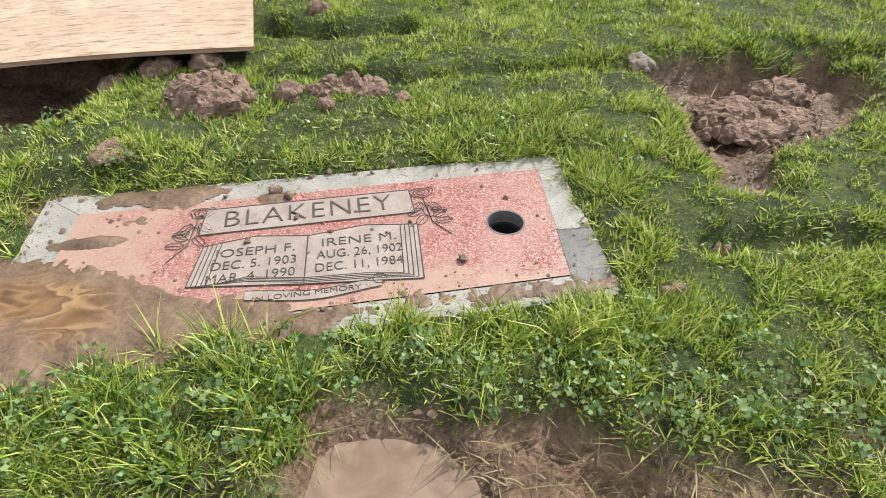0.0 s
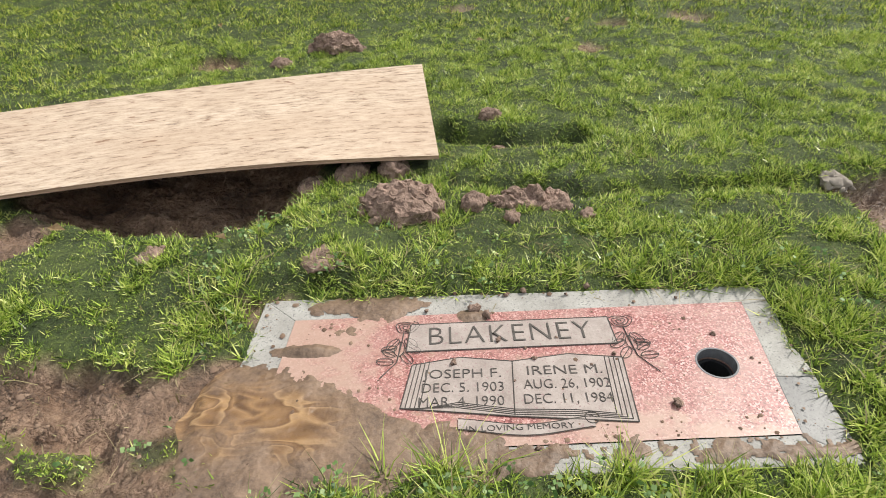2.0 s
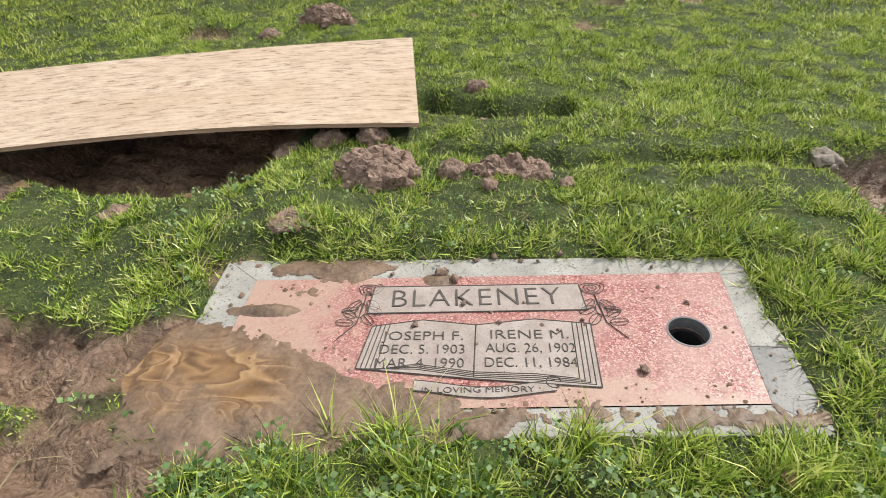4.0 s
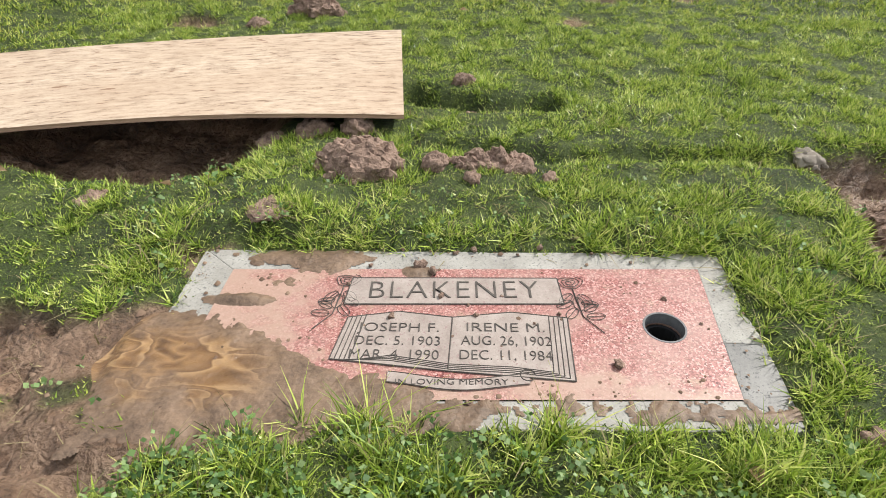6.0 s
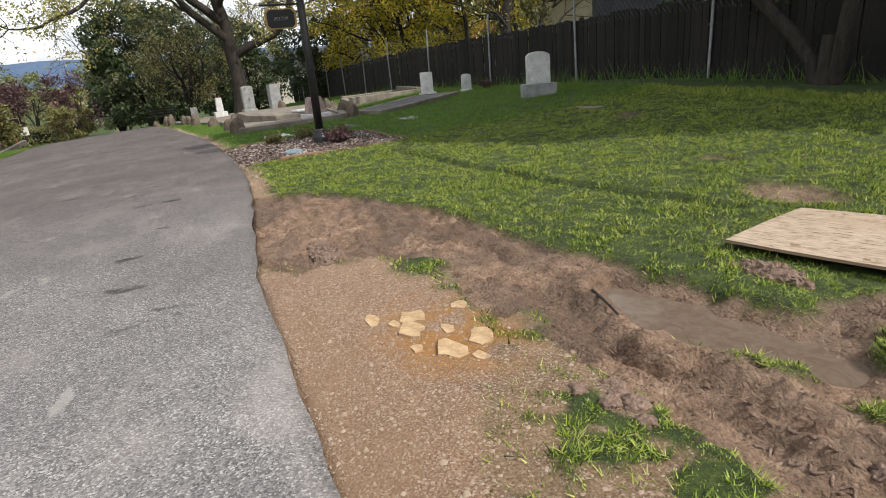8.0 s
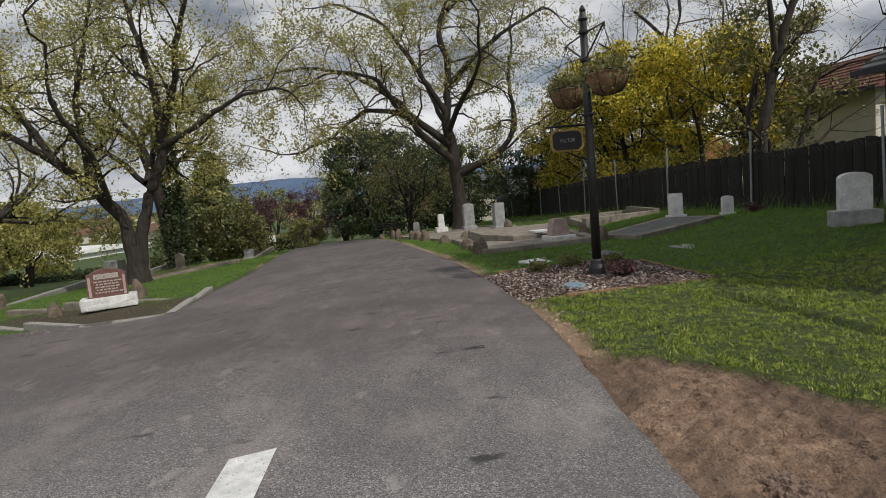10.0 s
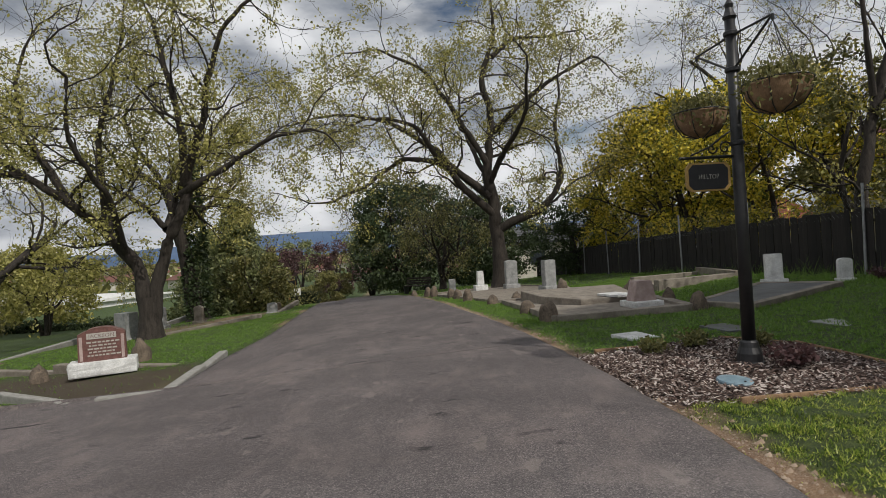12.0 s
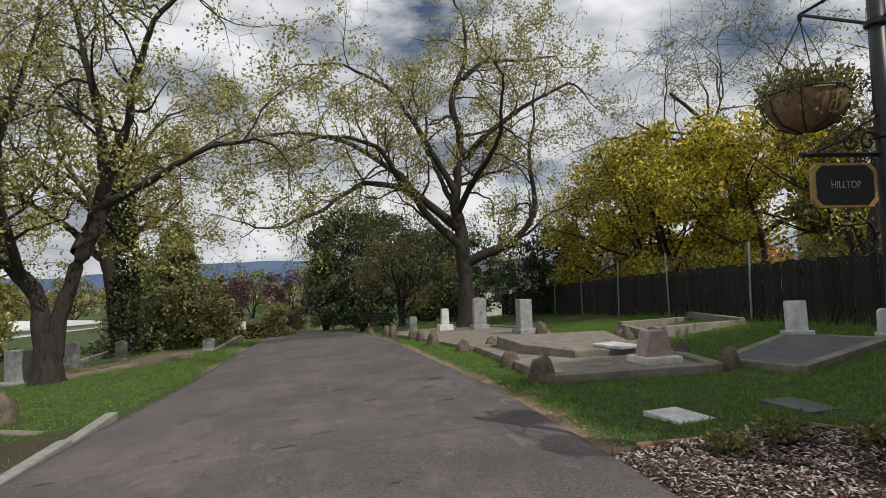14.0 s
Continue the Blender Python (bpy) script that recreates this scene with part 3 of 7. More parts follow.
GRAVE_BED = [(-24.6, -12.3), (-29.2, -10.0), (-36.5, -10.4), (-37.0, -12.6), (-28.5, -14.2)]
BARE_SPOTS = [(-3.3, 1.75, 0.42), (0.42, 2.4, 0.13), (-1.75, 2.25, 0.22), (-0.4, 3.3, 0.16), (1.1, 3.0, 0.18), (-4.5, 2.45, 0.22), (-7.5, 3.9, 0.3), (-0.72, 0.16, 0.1), (0.62, 2.9, 0.12)]
STONE_TURN = 4.6
STONE_POSE = pose(-0.045, 0.012, 0, 0, 0, STONE_TURN)
PLY_CORNERS = [(-2.74, 0.43), (-0.322, 0.94), (-0.522, 2.095), (-2.94, 1.33)]
PLY_POSE = pose(-1.63, 1.20, 0, 0, 0, 14.7)


def road_right(x):
    return np.interp(x, [p[0] for p in ROAD_RIGHT], [p[1] for p in ROAD_RIGHT])


def road_left(x):
    return np.where(x > -12.75, -45.0, np.interp(x, [p[0] for p in ROAD_LEFT], [p[1] for p in ROAD_LEFT]))


def base_z(x, y):
    d = np.maximum(0, -x - 4)
    d1 = np.minimum(d, 60)
    b = -0.012 * np.minimum(d1, 40) - 0.0007 * np.minimum(d1, 40) ** 2 - 0.066 * np.maximum(d1 - 40, 0)
    u = y + 2.5
    s = smooth(0, 8, d)
    side = np.where(u < 0, 0.055 * np.maximum(u, -25), 0.03 * np.minimum(u, 8)) * s * (1 - smooth(60, 140, d))
    return b + side + 0.16 * smooth(2.5, 6.3, y) - 4.0 * smooth(80, 250, np.hypot(x, y))


def local_stone(x, y):
    """Places in the marker's own axes."""
    c, s = math.cos(radians(STONE_TURN)), math.sin(radians(STONE_TURN))
    dx, dy = x + 0.045, y - 0.012
    return dx * c + dy * s, -dx * s + dy * c


def zones(x, y):
    """How far each place is mud, gravel, mulch and so on, from 0 to 1."""
    wx = x + 0.10 * (fbm(x, y, 5, 3, 3) - 0.5) + 0.05 * (vnoise(x, y, 24, 8) - 0.5)
    wy = y + 0.13 * (fbm(x, y, 5, 3, 5) - 0.5) + 0.05 * (vnoise(x, y, 24, 9) - 0.5)
    z = {}
    near = (x > -9) & (x < 5) & (y > -4) & (y < 4.5)
    mud, gravel, ochre, wet = (np.zeros(np.shape(x)) for _ in range(4))
    a, b = wx[near], wy[near]
    if a.size:
        mm = smooth(0.035, -0.035, sd_poly(MUD_TRACK, a, b))
        for poly in (PIT, FRONT_MUD, RIGHT_MUD):
            mm = np.maximum(mm, smooth(0.03, -0.03, sd_poly(poly, a, b)))
        for cx, cy, r in BARE_SPOTS:
            mm = np.maximum(mm, 0.85 * smooth(r * 1.1, r * 0.5, np.hypot(a - cx, (b - cy) * 1.5)))
        # tufts that stand in the mud
        for cx, cy, r in ((-1.42, -0.36, 0.10), (-1.05, -0.34, 0.09), (-0.85, -0.30, 0.07), (-1.75, -0.36, 0.10), (-2.1, -0.42, 0.13), (-1.88, -0.40, 0.09), (-0.72, -0.37, 0.08), (-2.6, -0.93, 0.16), (-3.57, -1.02, 0.2), (-3.0, -1.2, 0.14), (-1.25, -0.33, 0.1)):
            mm = mm * (1 - 0.85 * smooth(r, r * 0.5, np.hypot(a - cx, b - cy)))
        # the worn strip before the marker
        mm = np.maximum(mm, 0.72 * smooth(-0.5, -0.72, b) * smooth(-0.9, -0.5, a) * smooth(2.0, 1.2, a) * smooth(0.35, 0.6, fbm(a, b, 9, 3, 12)))
        gg = smooth(0.12, -0.10, sd_poly(GRAVEL_STRIP, a, b) + 0.25 * (fbm(a, b, 4, 4, 14) - 0.5))
        patchy = smooth(-0.78, -0.98, b) * smooth(0.0, -0.6, a) * smooth(-3.6, -3.1, a) * smooth(0.60, 0.48, fbm(a, b, 5, 4, 15))
        gg = np.maximum(gg, 0.8 * patchy * (1 - mm))
        mud[near], gravel[near] = mm, gg * (1 - 0.9 * mm)
        mud[near] = np.where(gg > 0.5, mm * 0.8, mm)
        ochre[near] = smooth(0.42, 0.14, np.hypot((a + 2.70) * 0.8, b + 1.29)) * smooth(0.34, 0.52, fbm(a, b, 8, 3, 21))
        ww = np.maximum(smooth(0.12, -0.05, sd_poly(PUDDLE_LONG, a, b)), smooth(0.12, -0.02, sd_poly(FLOW, a, b)))
        ww = np.maximum(ww, smooth(0.12, 0, sd_poly(FRONT_PUDDLE, a, b)))
        ww = np.maximum(ww, 0.7 * mm * smooth(0.44, 0.60, fbm(a, b, 2.6, 4, 40)))
        wet[near] = ww
    z["mud"], z["gravel"], z["ochre"], z["wet"] = mud, gravel, ochre, wet
    mulch = np.zeros(np.shape(x))
    sel = (x > -18) & (x < -8) & (y > -13.5) & (y < 2)
    mulch[sel] = smooth(0.06, -0.06, sd_poly(MULCH_BED, wx[sel], wy[sel]))
    jb = np.zeros(np.shape(x))
    jb[sel] = smooth(0.04, -0.04, sd_poly(FAMILY_BED, x[sel], y[sel]))
    z["mulch"] = np.maximum(mulch, jb * 0.85)
    # crumbled verge beside the asphalt
    rr = y - road_right(x)
    verge = smooth(0.28, 0.05, rr + 0.25 * (fbm(x, y, 6, 3, 31) - 0.5)) * smooth(-0.1, 0.0, rr)
    z["gravel"] = np.maximum(z["gravel"], 0.9 * verge * (z["mud"] < 0.5))
    lv = np.interp(x, [p[0] for p in ROAD_LEFT], [p[1] for p in ROAD_LEFT]) - y
    z["gravel"] = np.maximum(z["gravel"], 0.8 * (x < -12.8) * smooth(0.4, 0.1, lv + 0.3 * (fbm(x, y, 5, 3, 33) - 0.5)) * smooth(-0.1, 0, lv))
    gs = (x < -23) & (x > -39) & (y < -9) & (y > -16)
    bed = np.zeros(np.shape(x))
    bed[gs] = smooth(0.1, -0.2, sd_poly(GRAVE_BED, wx[gs], wy[gs]))
    z["gravel"] = np.maximum(z["gravel"], 0.75 * bed)
    z["far_lawn"] = np.maximum(smooth(4.5, 9.0, np.hypot(x + 0.5, y)), 0.8)
    return z


def on_road(x, y):
    return (y < road_right(x)) & (y > road_left(x)) & (x > -60)


def ground_z(x, y, z=None):
    z = z or zones(x, y)
    h = base_z(x, y)
    near = (x > -9) & (x < 5) & (y > -3) & (y < 4.5)
    f = np.zeros(np.shape(x))
    a, b = x[near], y[near]
    if a.size:
        m = z["mud"][near]
        lump = fbm(a, b, 7, 5, 50) - 0.5
        rid = np.abs(fbm(a, b, 13, 4, 55) - 0.5)
        g = 0.03 * (fbm(a, b, 2.0, 3, 60) - 0.5) + 0.03 * (fbm(a, b, 9, 3, 62) - 0.5) * (1 - m) + 0.015 * (1 - m)
        g = g - m * 0.035 + m * (0.05 * lump + 0.045 * (fbm(a, b, 26, 4, 57) - 0.5) + 0.075 * (fbm(a * 0.22 + 0.02 * b, b + 0.12 * a, 11, 4, 58) - 0.5) - 0.12 * (rid - 0.1) * smooth(0.35, 0.6, fbm(a, b, 1.5, 2, 61)))
        # wheel ruts along the track
        track = smooth(0.05, -0.25, sd_poly(MUD_TRACK, a, b))
        v = b + 0.10 * (a + 2) - 0.12 * (fbm(a, b, 1.2, 2, 64) - 0.5)
        g -= track * 0.045 * (smooth(0.10, 0.0, np.abs(v + 0.18)) + smooth(0.10, 0.0, np.abs(v + 0.72))) - track * 0.035 * smooth(0.12, 0.0, np.abs(v + 0.47))
        wheel = sd_line([(-2.6, -0.86), (-2.2, -0.72), (-1.68, -0.585), (-1.26, -0.55), (-0.81, -0.64)], a, b)
        g -= m * (0.040 * smooth(0.055, 0.0, wheel) - 0.028 * smooth(0.05, 0.0, np.abs(wheel - 0.10)))
        tread = np.sin((a * 0.8 + b * 0.6) * 60)
        g += 0.006 * tread * smooth(-3.6, -4.4, a) * m
        g -= 0.15 * smooth(0.04, -0.2, sd_poly(PIT, a, b)) * (0.8 + 0.6 * lump)
        g -= 0.10 * smooth(0.10, -0.18, sd_poly(RIGHT_MUD, a, b)) - 0.10 * lump * smooth(0.06, -0.1, sd_poly(RIGHT_MUD, a, b))
        g -= 0.05 * smooth(0.06, -0.08, sd_poly(FRONT_MUD, a, b))
        # banks that hold the puddles
        for poly, deep, slope in ((PUDDLE_LONG, -0.105, 0.55), (FRONT_PUDDLE, -0.085, 0.8), (FLOW, -0.014, 0.25)):
            sd = sd_poly(poly, a, b) + 0.10 * (fbm(a, b, 8, 4, 77) - 0.5)
            k = smooth(0.16, 0.07, sd)
            g = g * (1 - k) + k * (deep + slope * np.maximum(-0.03, sd) + 0.02 * lump)
        # furrows in the turf
        w = 0.05 * (fbm(a, b, 3, 2, 70) - 0.5)
        g -= 0.07 * smooth(0.14, 0.02, sd_line([(-8.0, 0.42), (-6.4, 0.56), (-4.9, 0.77), (-4.0, 0.98), (-3.3, 1.14)], a, b) + w)
        g -= 0.085 * smooth(0.12, 0.02, sd_line([(-0.34, 1.33), (-0.1, 1.24), (0.2, 1.26)], a, b) + w)
        g -= 0.045 * smooth(0.07, 0.0, sd_line([(-0.25, 0.86), (0.2, 0.79), (0.6, 0.85), (1.1, 0.86), (2.5, 0.9)], a, b) + w)
        g -= 0.05 * smooth(0.06, 0.0, sd_line([(0.93, -0.12), (1.2, -0.11), (1.6, -0.14)], a, b) + w)
        # bank between the pit and the track
        g += 0.035 * smooth(0.3, 0.05, sd_line([(-1.5, 0.2), (-1.0, 0.3), (-0.6, 0.4)], a, b)) * (1 - m)
        f[near] = g
        u, v2 = local_stone(a, b)
        under = smooth(-0.004, -0.034, np.maximum(np.abs(u) - 0.695, np.abs(v2 + 0.054) - 0.286))
        f[near] = g * (1 - under) - 0.09 * under
        edge = smooth(0.09, 0.0, np.maximum(np.abs(u) - 0.695, np.abs(v2 + 0.054) - 0.286)) * (1 - under)
        f[near] = f[near] * (1 - 0.92 * edge) + 0.92 * edge * np.clip(f[near], -0.006, -0.004)
    h = h + f
    h = h + np.where(near, 0, 0.05 * (fbm(x, y, 0.6, 3, 80) - 0.5) * smooth(60, 20, np.hypot(x, y)))
    rr = np.maximum(y - road_right(x), road_left(x) - y)
    h = h - 0.035 * smooth(0.35, 0.0, rr) * (x > -60) - 0.06 * smooth(0.03, -0.05, rr) * (x > -62)
    return h


def height(x, y):
    x, y = np.array([x], float), np.array([y], float)
    return float(ground_z(x, y)[0])


def axis(lo, hi, fine, outer):
    mid = list(np.arange(lo, hi, fine))
    step, right, left = fine, [mid[-1]], [mid[0]]
    while right[-1] < outer:
        step *= 1.13
        right.append(right[-1] + step)
    step = fine
    while left[-1] > -outer:
        step *= 1.13
        left.append(left[-1] - step)
    return np.array(left[:0:-1] + mid + right[1:])


def build_ground():
    xs, ys = axis(-6.8, 2.1, 0.024, 4200), axis(-2.1, 2.5, 0.024, 4200)
    gx, gy = [g.ravel() for g in np.meshgrid(xs, ys, indexing="ij")]
    z = zones(gx, gy)
    gz = ground_z(gx, gy, z)
    me = np_mesh("ground", np.stack([gx, gy, gz], 1), grid_faces(len(xs), len(ys)), GROUND, soft=True)
    for key, values in z.items():
        me.attributes.new(key, "FLOAT", "POINT").data.foreach_set("value", np.asarray(values, np.float32))
    tagged(new("ground", me), "sloping ground of turf, churned mud, sandy gravel and soil", "ground", kind="structure")


build_ground()


def build_road():
    xs = np.concatenate([np.arange(18, -12.6, -0.15), [-12.7, -12.76], np.arange(-12.9, -60, -0.3)])
    rows = 60
    t = np.linspace(0, 1, rows) ** 1.5
    gx = np.repeat(xs, rows)
    right = road_right(gx) + 0.06 * (fbm(gx, gx * 0, 3.0, 4, 90) - 0.5)
    left = road_left(gx)
    gy = right + (left - right) * np.tile(t, len(xs))
    gz = base_z(gx, gy) + 0.012 + 0.02 * (fbm(gx, gy, 0.5, 3, 92) - 0.5) - 0.02 * smooth(0.1, 0.0, right - gy)
    me = np_mesh("road", np.stack([gx, gy, gz], 1), grid_faces(len(xs), rows), ASPHALT, soft=True)
    ob = tagged(new("road", me), "grey asphalt drive with pale dust and dark patches", "road", kind="structure")
    th = ob.modifiers.new("thickness", "SOLIDIFY")
    th.thickness, th.offset = 0.08, -1


build_road()


def road_z(x, y):
    return float(base_z(np.array([x]), np.array([y]))[0]) + 0.012 + 0.02 * (float(fbm(np.array([x]), np.array([y]), 0.5, 3, 92)[0]) - 0.5)


def build_arrow():
    pts = [(-5.50, -3.83), (-5.43, -4.08), (-4.45, -4.085), (-4.48, -4.36), (-3.49, -3.93), (-4.53, -3.615), (-4.50, -3.845)]
    bm = bmesh.new()
    v = [bm.verts.new((x, y, road_z(x, y) + 0.007)) for x, y in pts]
    for f in ((0, 1, 2, 6), (3, 4, 2), (2, 4, 6), (6, 4, 5)):
        bm.faces.new([v[i] for i in f])
    tagged(part("road_arrow", bm, PAINT_WHITE), "white painted direction arrow on the asphalt, worn", "road marking", kind="structure")


build_arrow()


# ---- the flat marker ----
def text_mesh(body, size, material, name, parent, at, depth=0.0016, width=None, spacing=1.0):
    cu = bpy.data.curves.new(name, "FONT")
    cu.body, cu.size, cu.align_x, cu.align_y, cu.extrude, cu.resolution_u = body, size, "CENTER", "CENTER", depth, 3
    cu.space_character, cu.offset = spacing, -0.018 * size
    tmp = bpy.data.objects.new(name, cu)
    scene.collection.objects.link(tmp)
    bpy.context.view_layer.update()
    me = bpy.data.meshes.new_from_object(tmp)
    bpy.data.objects.remove(tmp)
    me.name = name
    me.materials.clear()
    me.materials.append(material)
    if width:
        k = width / max(1e-6, max(v.co.x for v in me.vertices) - min(v.co.x for v in me.vertices))
        for v in me.vertices:
            v.co.x *= k
    ob = new(name, me)
    ob.parent, ob.matrix_basis = parent, at
    return ob


def stone_ring(bm, cx, cy, r, z, sides=28):
    return [bm.verts.new((cx + r * math.cos(6.28319 * k / sides), cy + r * math.sin(6.28319 * k / sides), z)) for k in range(sides)]


# outlines of the marker in its own axes: border and granite, from the back corner round
BORDER = [(-0.70, 0.236), (0.708, 0.24), (0.692, -0.332), (-0.715, -0.352)]
GRANITE_FACE = [(-0.596, 0.147), (0.632, 0.168), (0.590, -0.258), (-0.615, -0.283)]


def build_marker():
    top = empty("grave_marker", STONE_POSE, "flat red granite grave marker in a muddied concrete border", "grave marker")
    # border: a strip along each side, the right one in two pieces
    joint_out, joint_in = (0.699, -0.098), (0.607, -0.094)
    (o0, o1, o2, o3), (i0, i1, i2, i3) = BORDER, GRANITE_FACE
    part("concrete_border", prism_bm([i0, i1, o1, o0], -0.12, -0.0025, 0.003), CONCRETE, top, "pale grey concrete border")
    part("concrete_border", prism_bm([joint_in, joint_out, o1, i1], -0.12, -0.0025, 0.003), CONCRETE, top, "pale grey concrete border")
    part("concrete_border", prism_bm([i2, o2, joint_out, joint_in], -0.12, -0.003, 0.003), CONCRETE_DARK, top, "darker, smoother concrete border piece")
    part("concrete_border", prism_bm([o3, o2, i2, i3], -0.12, -0.0025, 0.003), CONCRETE, top, "pale grey concrete border")
    part("concrete_border", prism_bm([o3, i3, i0, o0], -0.12, -0.0025, 0.003), CONCRETE, top, "pale grey concrete border")
    # the slab, open at the vase hole
    hx, hy, r = 0.486, -0.05, 0.049
    bm = bmesh.new()
    sides = 28
    ring, low = stone_ring(bm, hx, hy, r, 0), stone_ring(bm, hx, hy, r, -0.16)
    outer = []
    for k in range(sides):
        a = 6.28319 * k / sides
        c, sn = math.cos(a), math.sin(a)
        reach = 9.0
        for (ax, ay), (bx, by) in zip(GRANITE_FACE, GRANITE_FACE[1:] + GRANITE_FACE[:1]):
            nx, ny = by - ay, ax - bx
            along = c * nx + sn * ny
            if abs(along) > 1e-9:
                t = ((ax - hx) * nx + (ay - hy) * ny) / along
                if t > 0:
                    reach = min(reach, t)
        outer.append((hx + c * reach, hy + sn * reach))
    rim_v = [bm.verts.new((*p, 0)) for p in outer]
    for k in range(sides):
        a, b = rim_v[k], rim_v[(k + 1) % sides]
        bm.faces.new((ring[k], ring[(k + 1) % sides], b, a))
        bm.faces.new((ring[(k + 1) % sides], ring[k], low[k], low[(k + 1) % sides]))
        for cx, cy in GRANITE_FACE:
            a0, a1 = 6.28319 * k / sides, 6.28319 * (k + 1) / sides
            ac = math.atan2(cy - hy, cx - hx) % 6.28319
            if a0 < ac < a1:
                bm.faces.new((a, b, bm.verts.new((cx, cy, 0))))
    bm.faces.new(low)
    part("granite_slab", bm, RED_GRANITE, top, "mottled red granite slab, filmed with mud")
    rim = bmesh.new()
    for k in range(sides):
        a, b = 6.28319 * k / sides, 6.28319 * (k + 1) / sides
        q = [(r - 0.003, a), (r - 0.003, b), (r + 0.0015, b), (r + 0.0015, a)]
        lo = [rim.verts.new((hx + rr * math.cos(t), hy + rr * math.sin(t), -0.03)) for rr, t in q]
        hi = [rim.verts.new((hx + rr * math.cos(t), hy + rr * math.sin(t), 0.001)) for rr, t in q]
        rim.faces.new(hi)
        rim.faces.new((lo[0], lo[1], hi[1], hi[0]))
        rim.faces.new((lo[2], lo[3], hi[3], hi[2]))
    bmesh.ops.remove_doubles(rim, verts=rim.verts[:], dist=0.0002)
    part("vase_ring", rim, SLAB_DARK, top, "grey vase ring with a dark open hole")
    cup = lathe_bm([(r - 0.006, -0.13), (r - 0.004, -0.035), (r - 0.012, -0.035), (r - 0.014, -0.12)], 24, at=(hx, hy, 0))
    part("vase_cup", cup, BLACK_IRON, top)
    # name panel and open book, steeled pale
    part("name_panel", prism_bm([(-0.28, 0.014), (0.262, 0.024), (0.256, 0.122), (-0.272, 0.114)], -0.004, 0.0025, 0.0012), PANEL, top, "pale steeled panel with the family name")
    frame_bm = bmesh.new()
    plate = [(-0.28, 0.014), (0.262, 0.024), (0.256, 0.122), (-0.272, 0.114)]
    for a, b in zip(plate, plate[1:] + plate[:1]):
        tube_bm([(*a, 0.0025), (*b, 0.0025)], 0.0016, 5, frame_bm)
    part("engraved_line", frame_bm, ENGRAVED, top)
    book = [(-0.284, -0.165), (-0.02, -0.195), (0.253, -0.218), (0.262, -0.025), (0.13, -0.008), (-0.012, -0.028), (-0.14, -0.010), (-0.262, -0.032)]
    part("book_panel", prism_bm(book, -0.004, 0.0025, 0.0012), PANEL, top, "pale open-book panel with names and dates")
    lines = bmesh.new()
    for a, b in zip(book, book[1:] + book[:1]):
        tube_bm([(*a, 0.0025), (*b, 0.0025)], 0.0016, 5, lines)
    for k in range(4):
        o = 0.011 * (k + 1)
        tube_bm([(-0.262 + o, -0.032 + o * 0.25, 0.0028), (-0.284 + o, -0.165 - 0.1 * o, 0.0028)], 0.0013, 4, lines)
        tube_bm([(0.262 - o, -0.026 + o * 0.13, 0.0028), (0.253 - o, -0.216 + o * 0.5, 0.0028)], 0.0013, 4, lines)
        tube_bm([(-0.018, -0.195 + o * 0.45, 0.0028), (0.12, -0.203 + o * 0.5, 0.0028), (0.253 - o, -0.216 + o * 0.5, 0.0028)], 0.0013, 4, lines)
        tube_bm([(-0.018, -0.195 + o * 0.45, 0.0028), (-0.15, -0.172 + o * 0.45, 0.0028), (-0.284 + o, -0.165 - 0.1 * o, 0.0028)], 0.0013, 4, lines)
    tube_bm([(-0.012, -0.028, 0.0028), (-0.02, -0.19, 0.0028)], 0.0016, 4, lines)
    part("engraved_line", lines, ENGRAVED, top)
    T = lambda x, y: pose(x, y, 0.0028)
    text_mesh("BLAKENEY", 0.094, ENGRAVED, "lettering", top, pose(-0.011, 0.068, 0.0028, 0, 0, 1.2), width=0.425, spacing=1.1)
    for body, x, y, w_ in (("JOSEPH F.", -0.136, -0.066, 0.19), ("DEC. 5. 1903", -0.137, -0.109, 0.195), ("MAR. 4. 1990", -0.142, -0.151, 0.20), ("IRENE M.", 0.112, -0.062, 0.18), ("AUG. 26, 1902", 0.112, -0.105, 0.205), ("DEC. 11, 1984", 0.108, -0.149, 0.205)):
        text_mesh(body, 0.041, ENGRAVED, "lettering", top, T(x, y), width=w_)
    # ribbon banner under the book
    band, mid = bmesh.new(), []
    n = 26
    for k in range(n):
        t = k / (n - 1)
        x = -0.15 + 0.305 * t
        y = -0.222 + 0.010 * math.cos(t * 5.4 + 0.4)
        mid.append((x, y))
    lo = [band.verts.new((x, y - 0.013, 0.003)) for x, y in mid]
    hi = [band.verts.new((x, y + 0.013, 0.003)) for x, y in mid]
    for k in range(n - 1):
        band.faces.new((lo[k], lo[k + 1], hi[k + 1], hi[k]))
    part("ribbon", band, PANEL, top)
    text_mesh("IN LOVING MEMORY", 0.022, ENGRAVED, "lettering", top, pose(-0.012, -0.226, 0.0036, 0, 0, 1), width=0.24, depth=0.001)
    rib = bmesh.new()
    for o in (-0.0145, 0.0145):
        tube_bm([(x, y + o, 0.003) for x, y in mid], 0.0013, 4, rib)
    tube_bm([(0.152 + 0.016 * math.cos(a), -0.203 + 0.016 * math.sin(a), 0.003) for a in np.linspace(0, 5.5, 12)], 0.0014, 4, rib)
    part("engraved_line", rib, ENGRAVED, top)
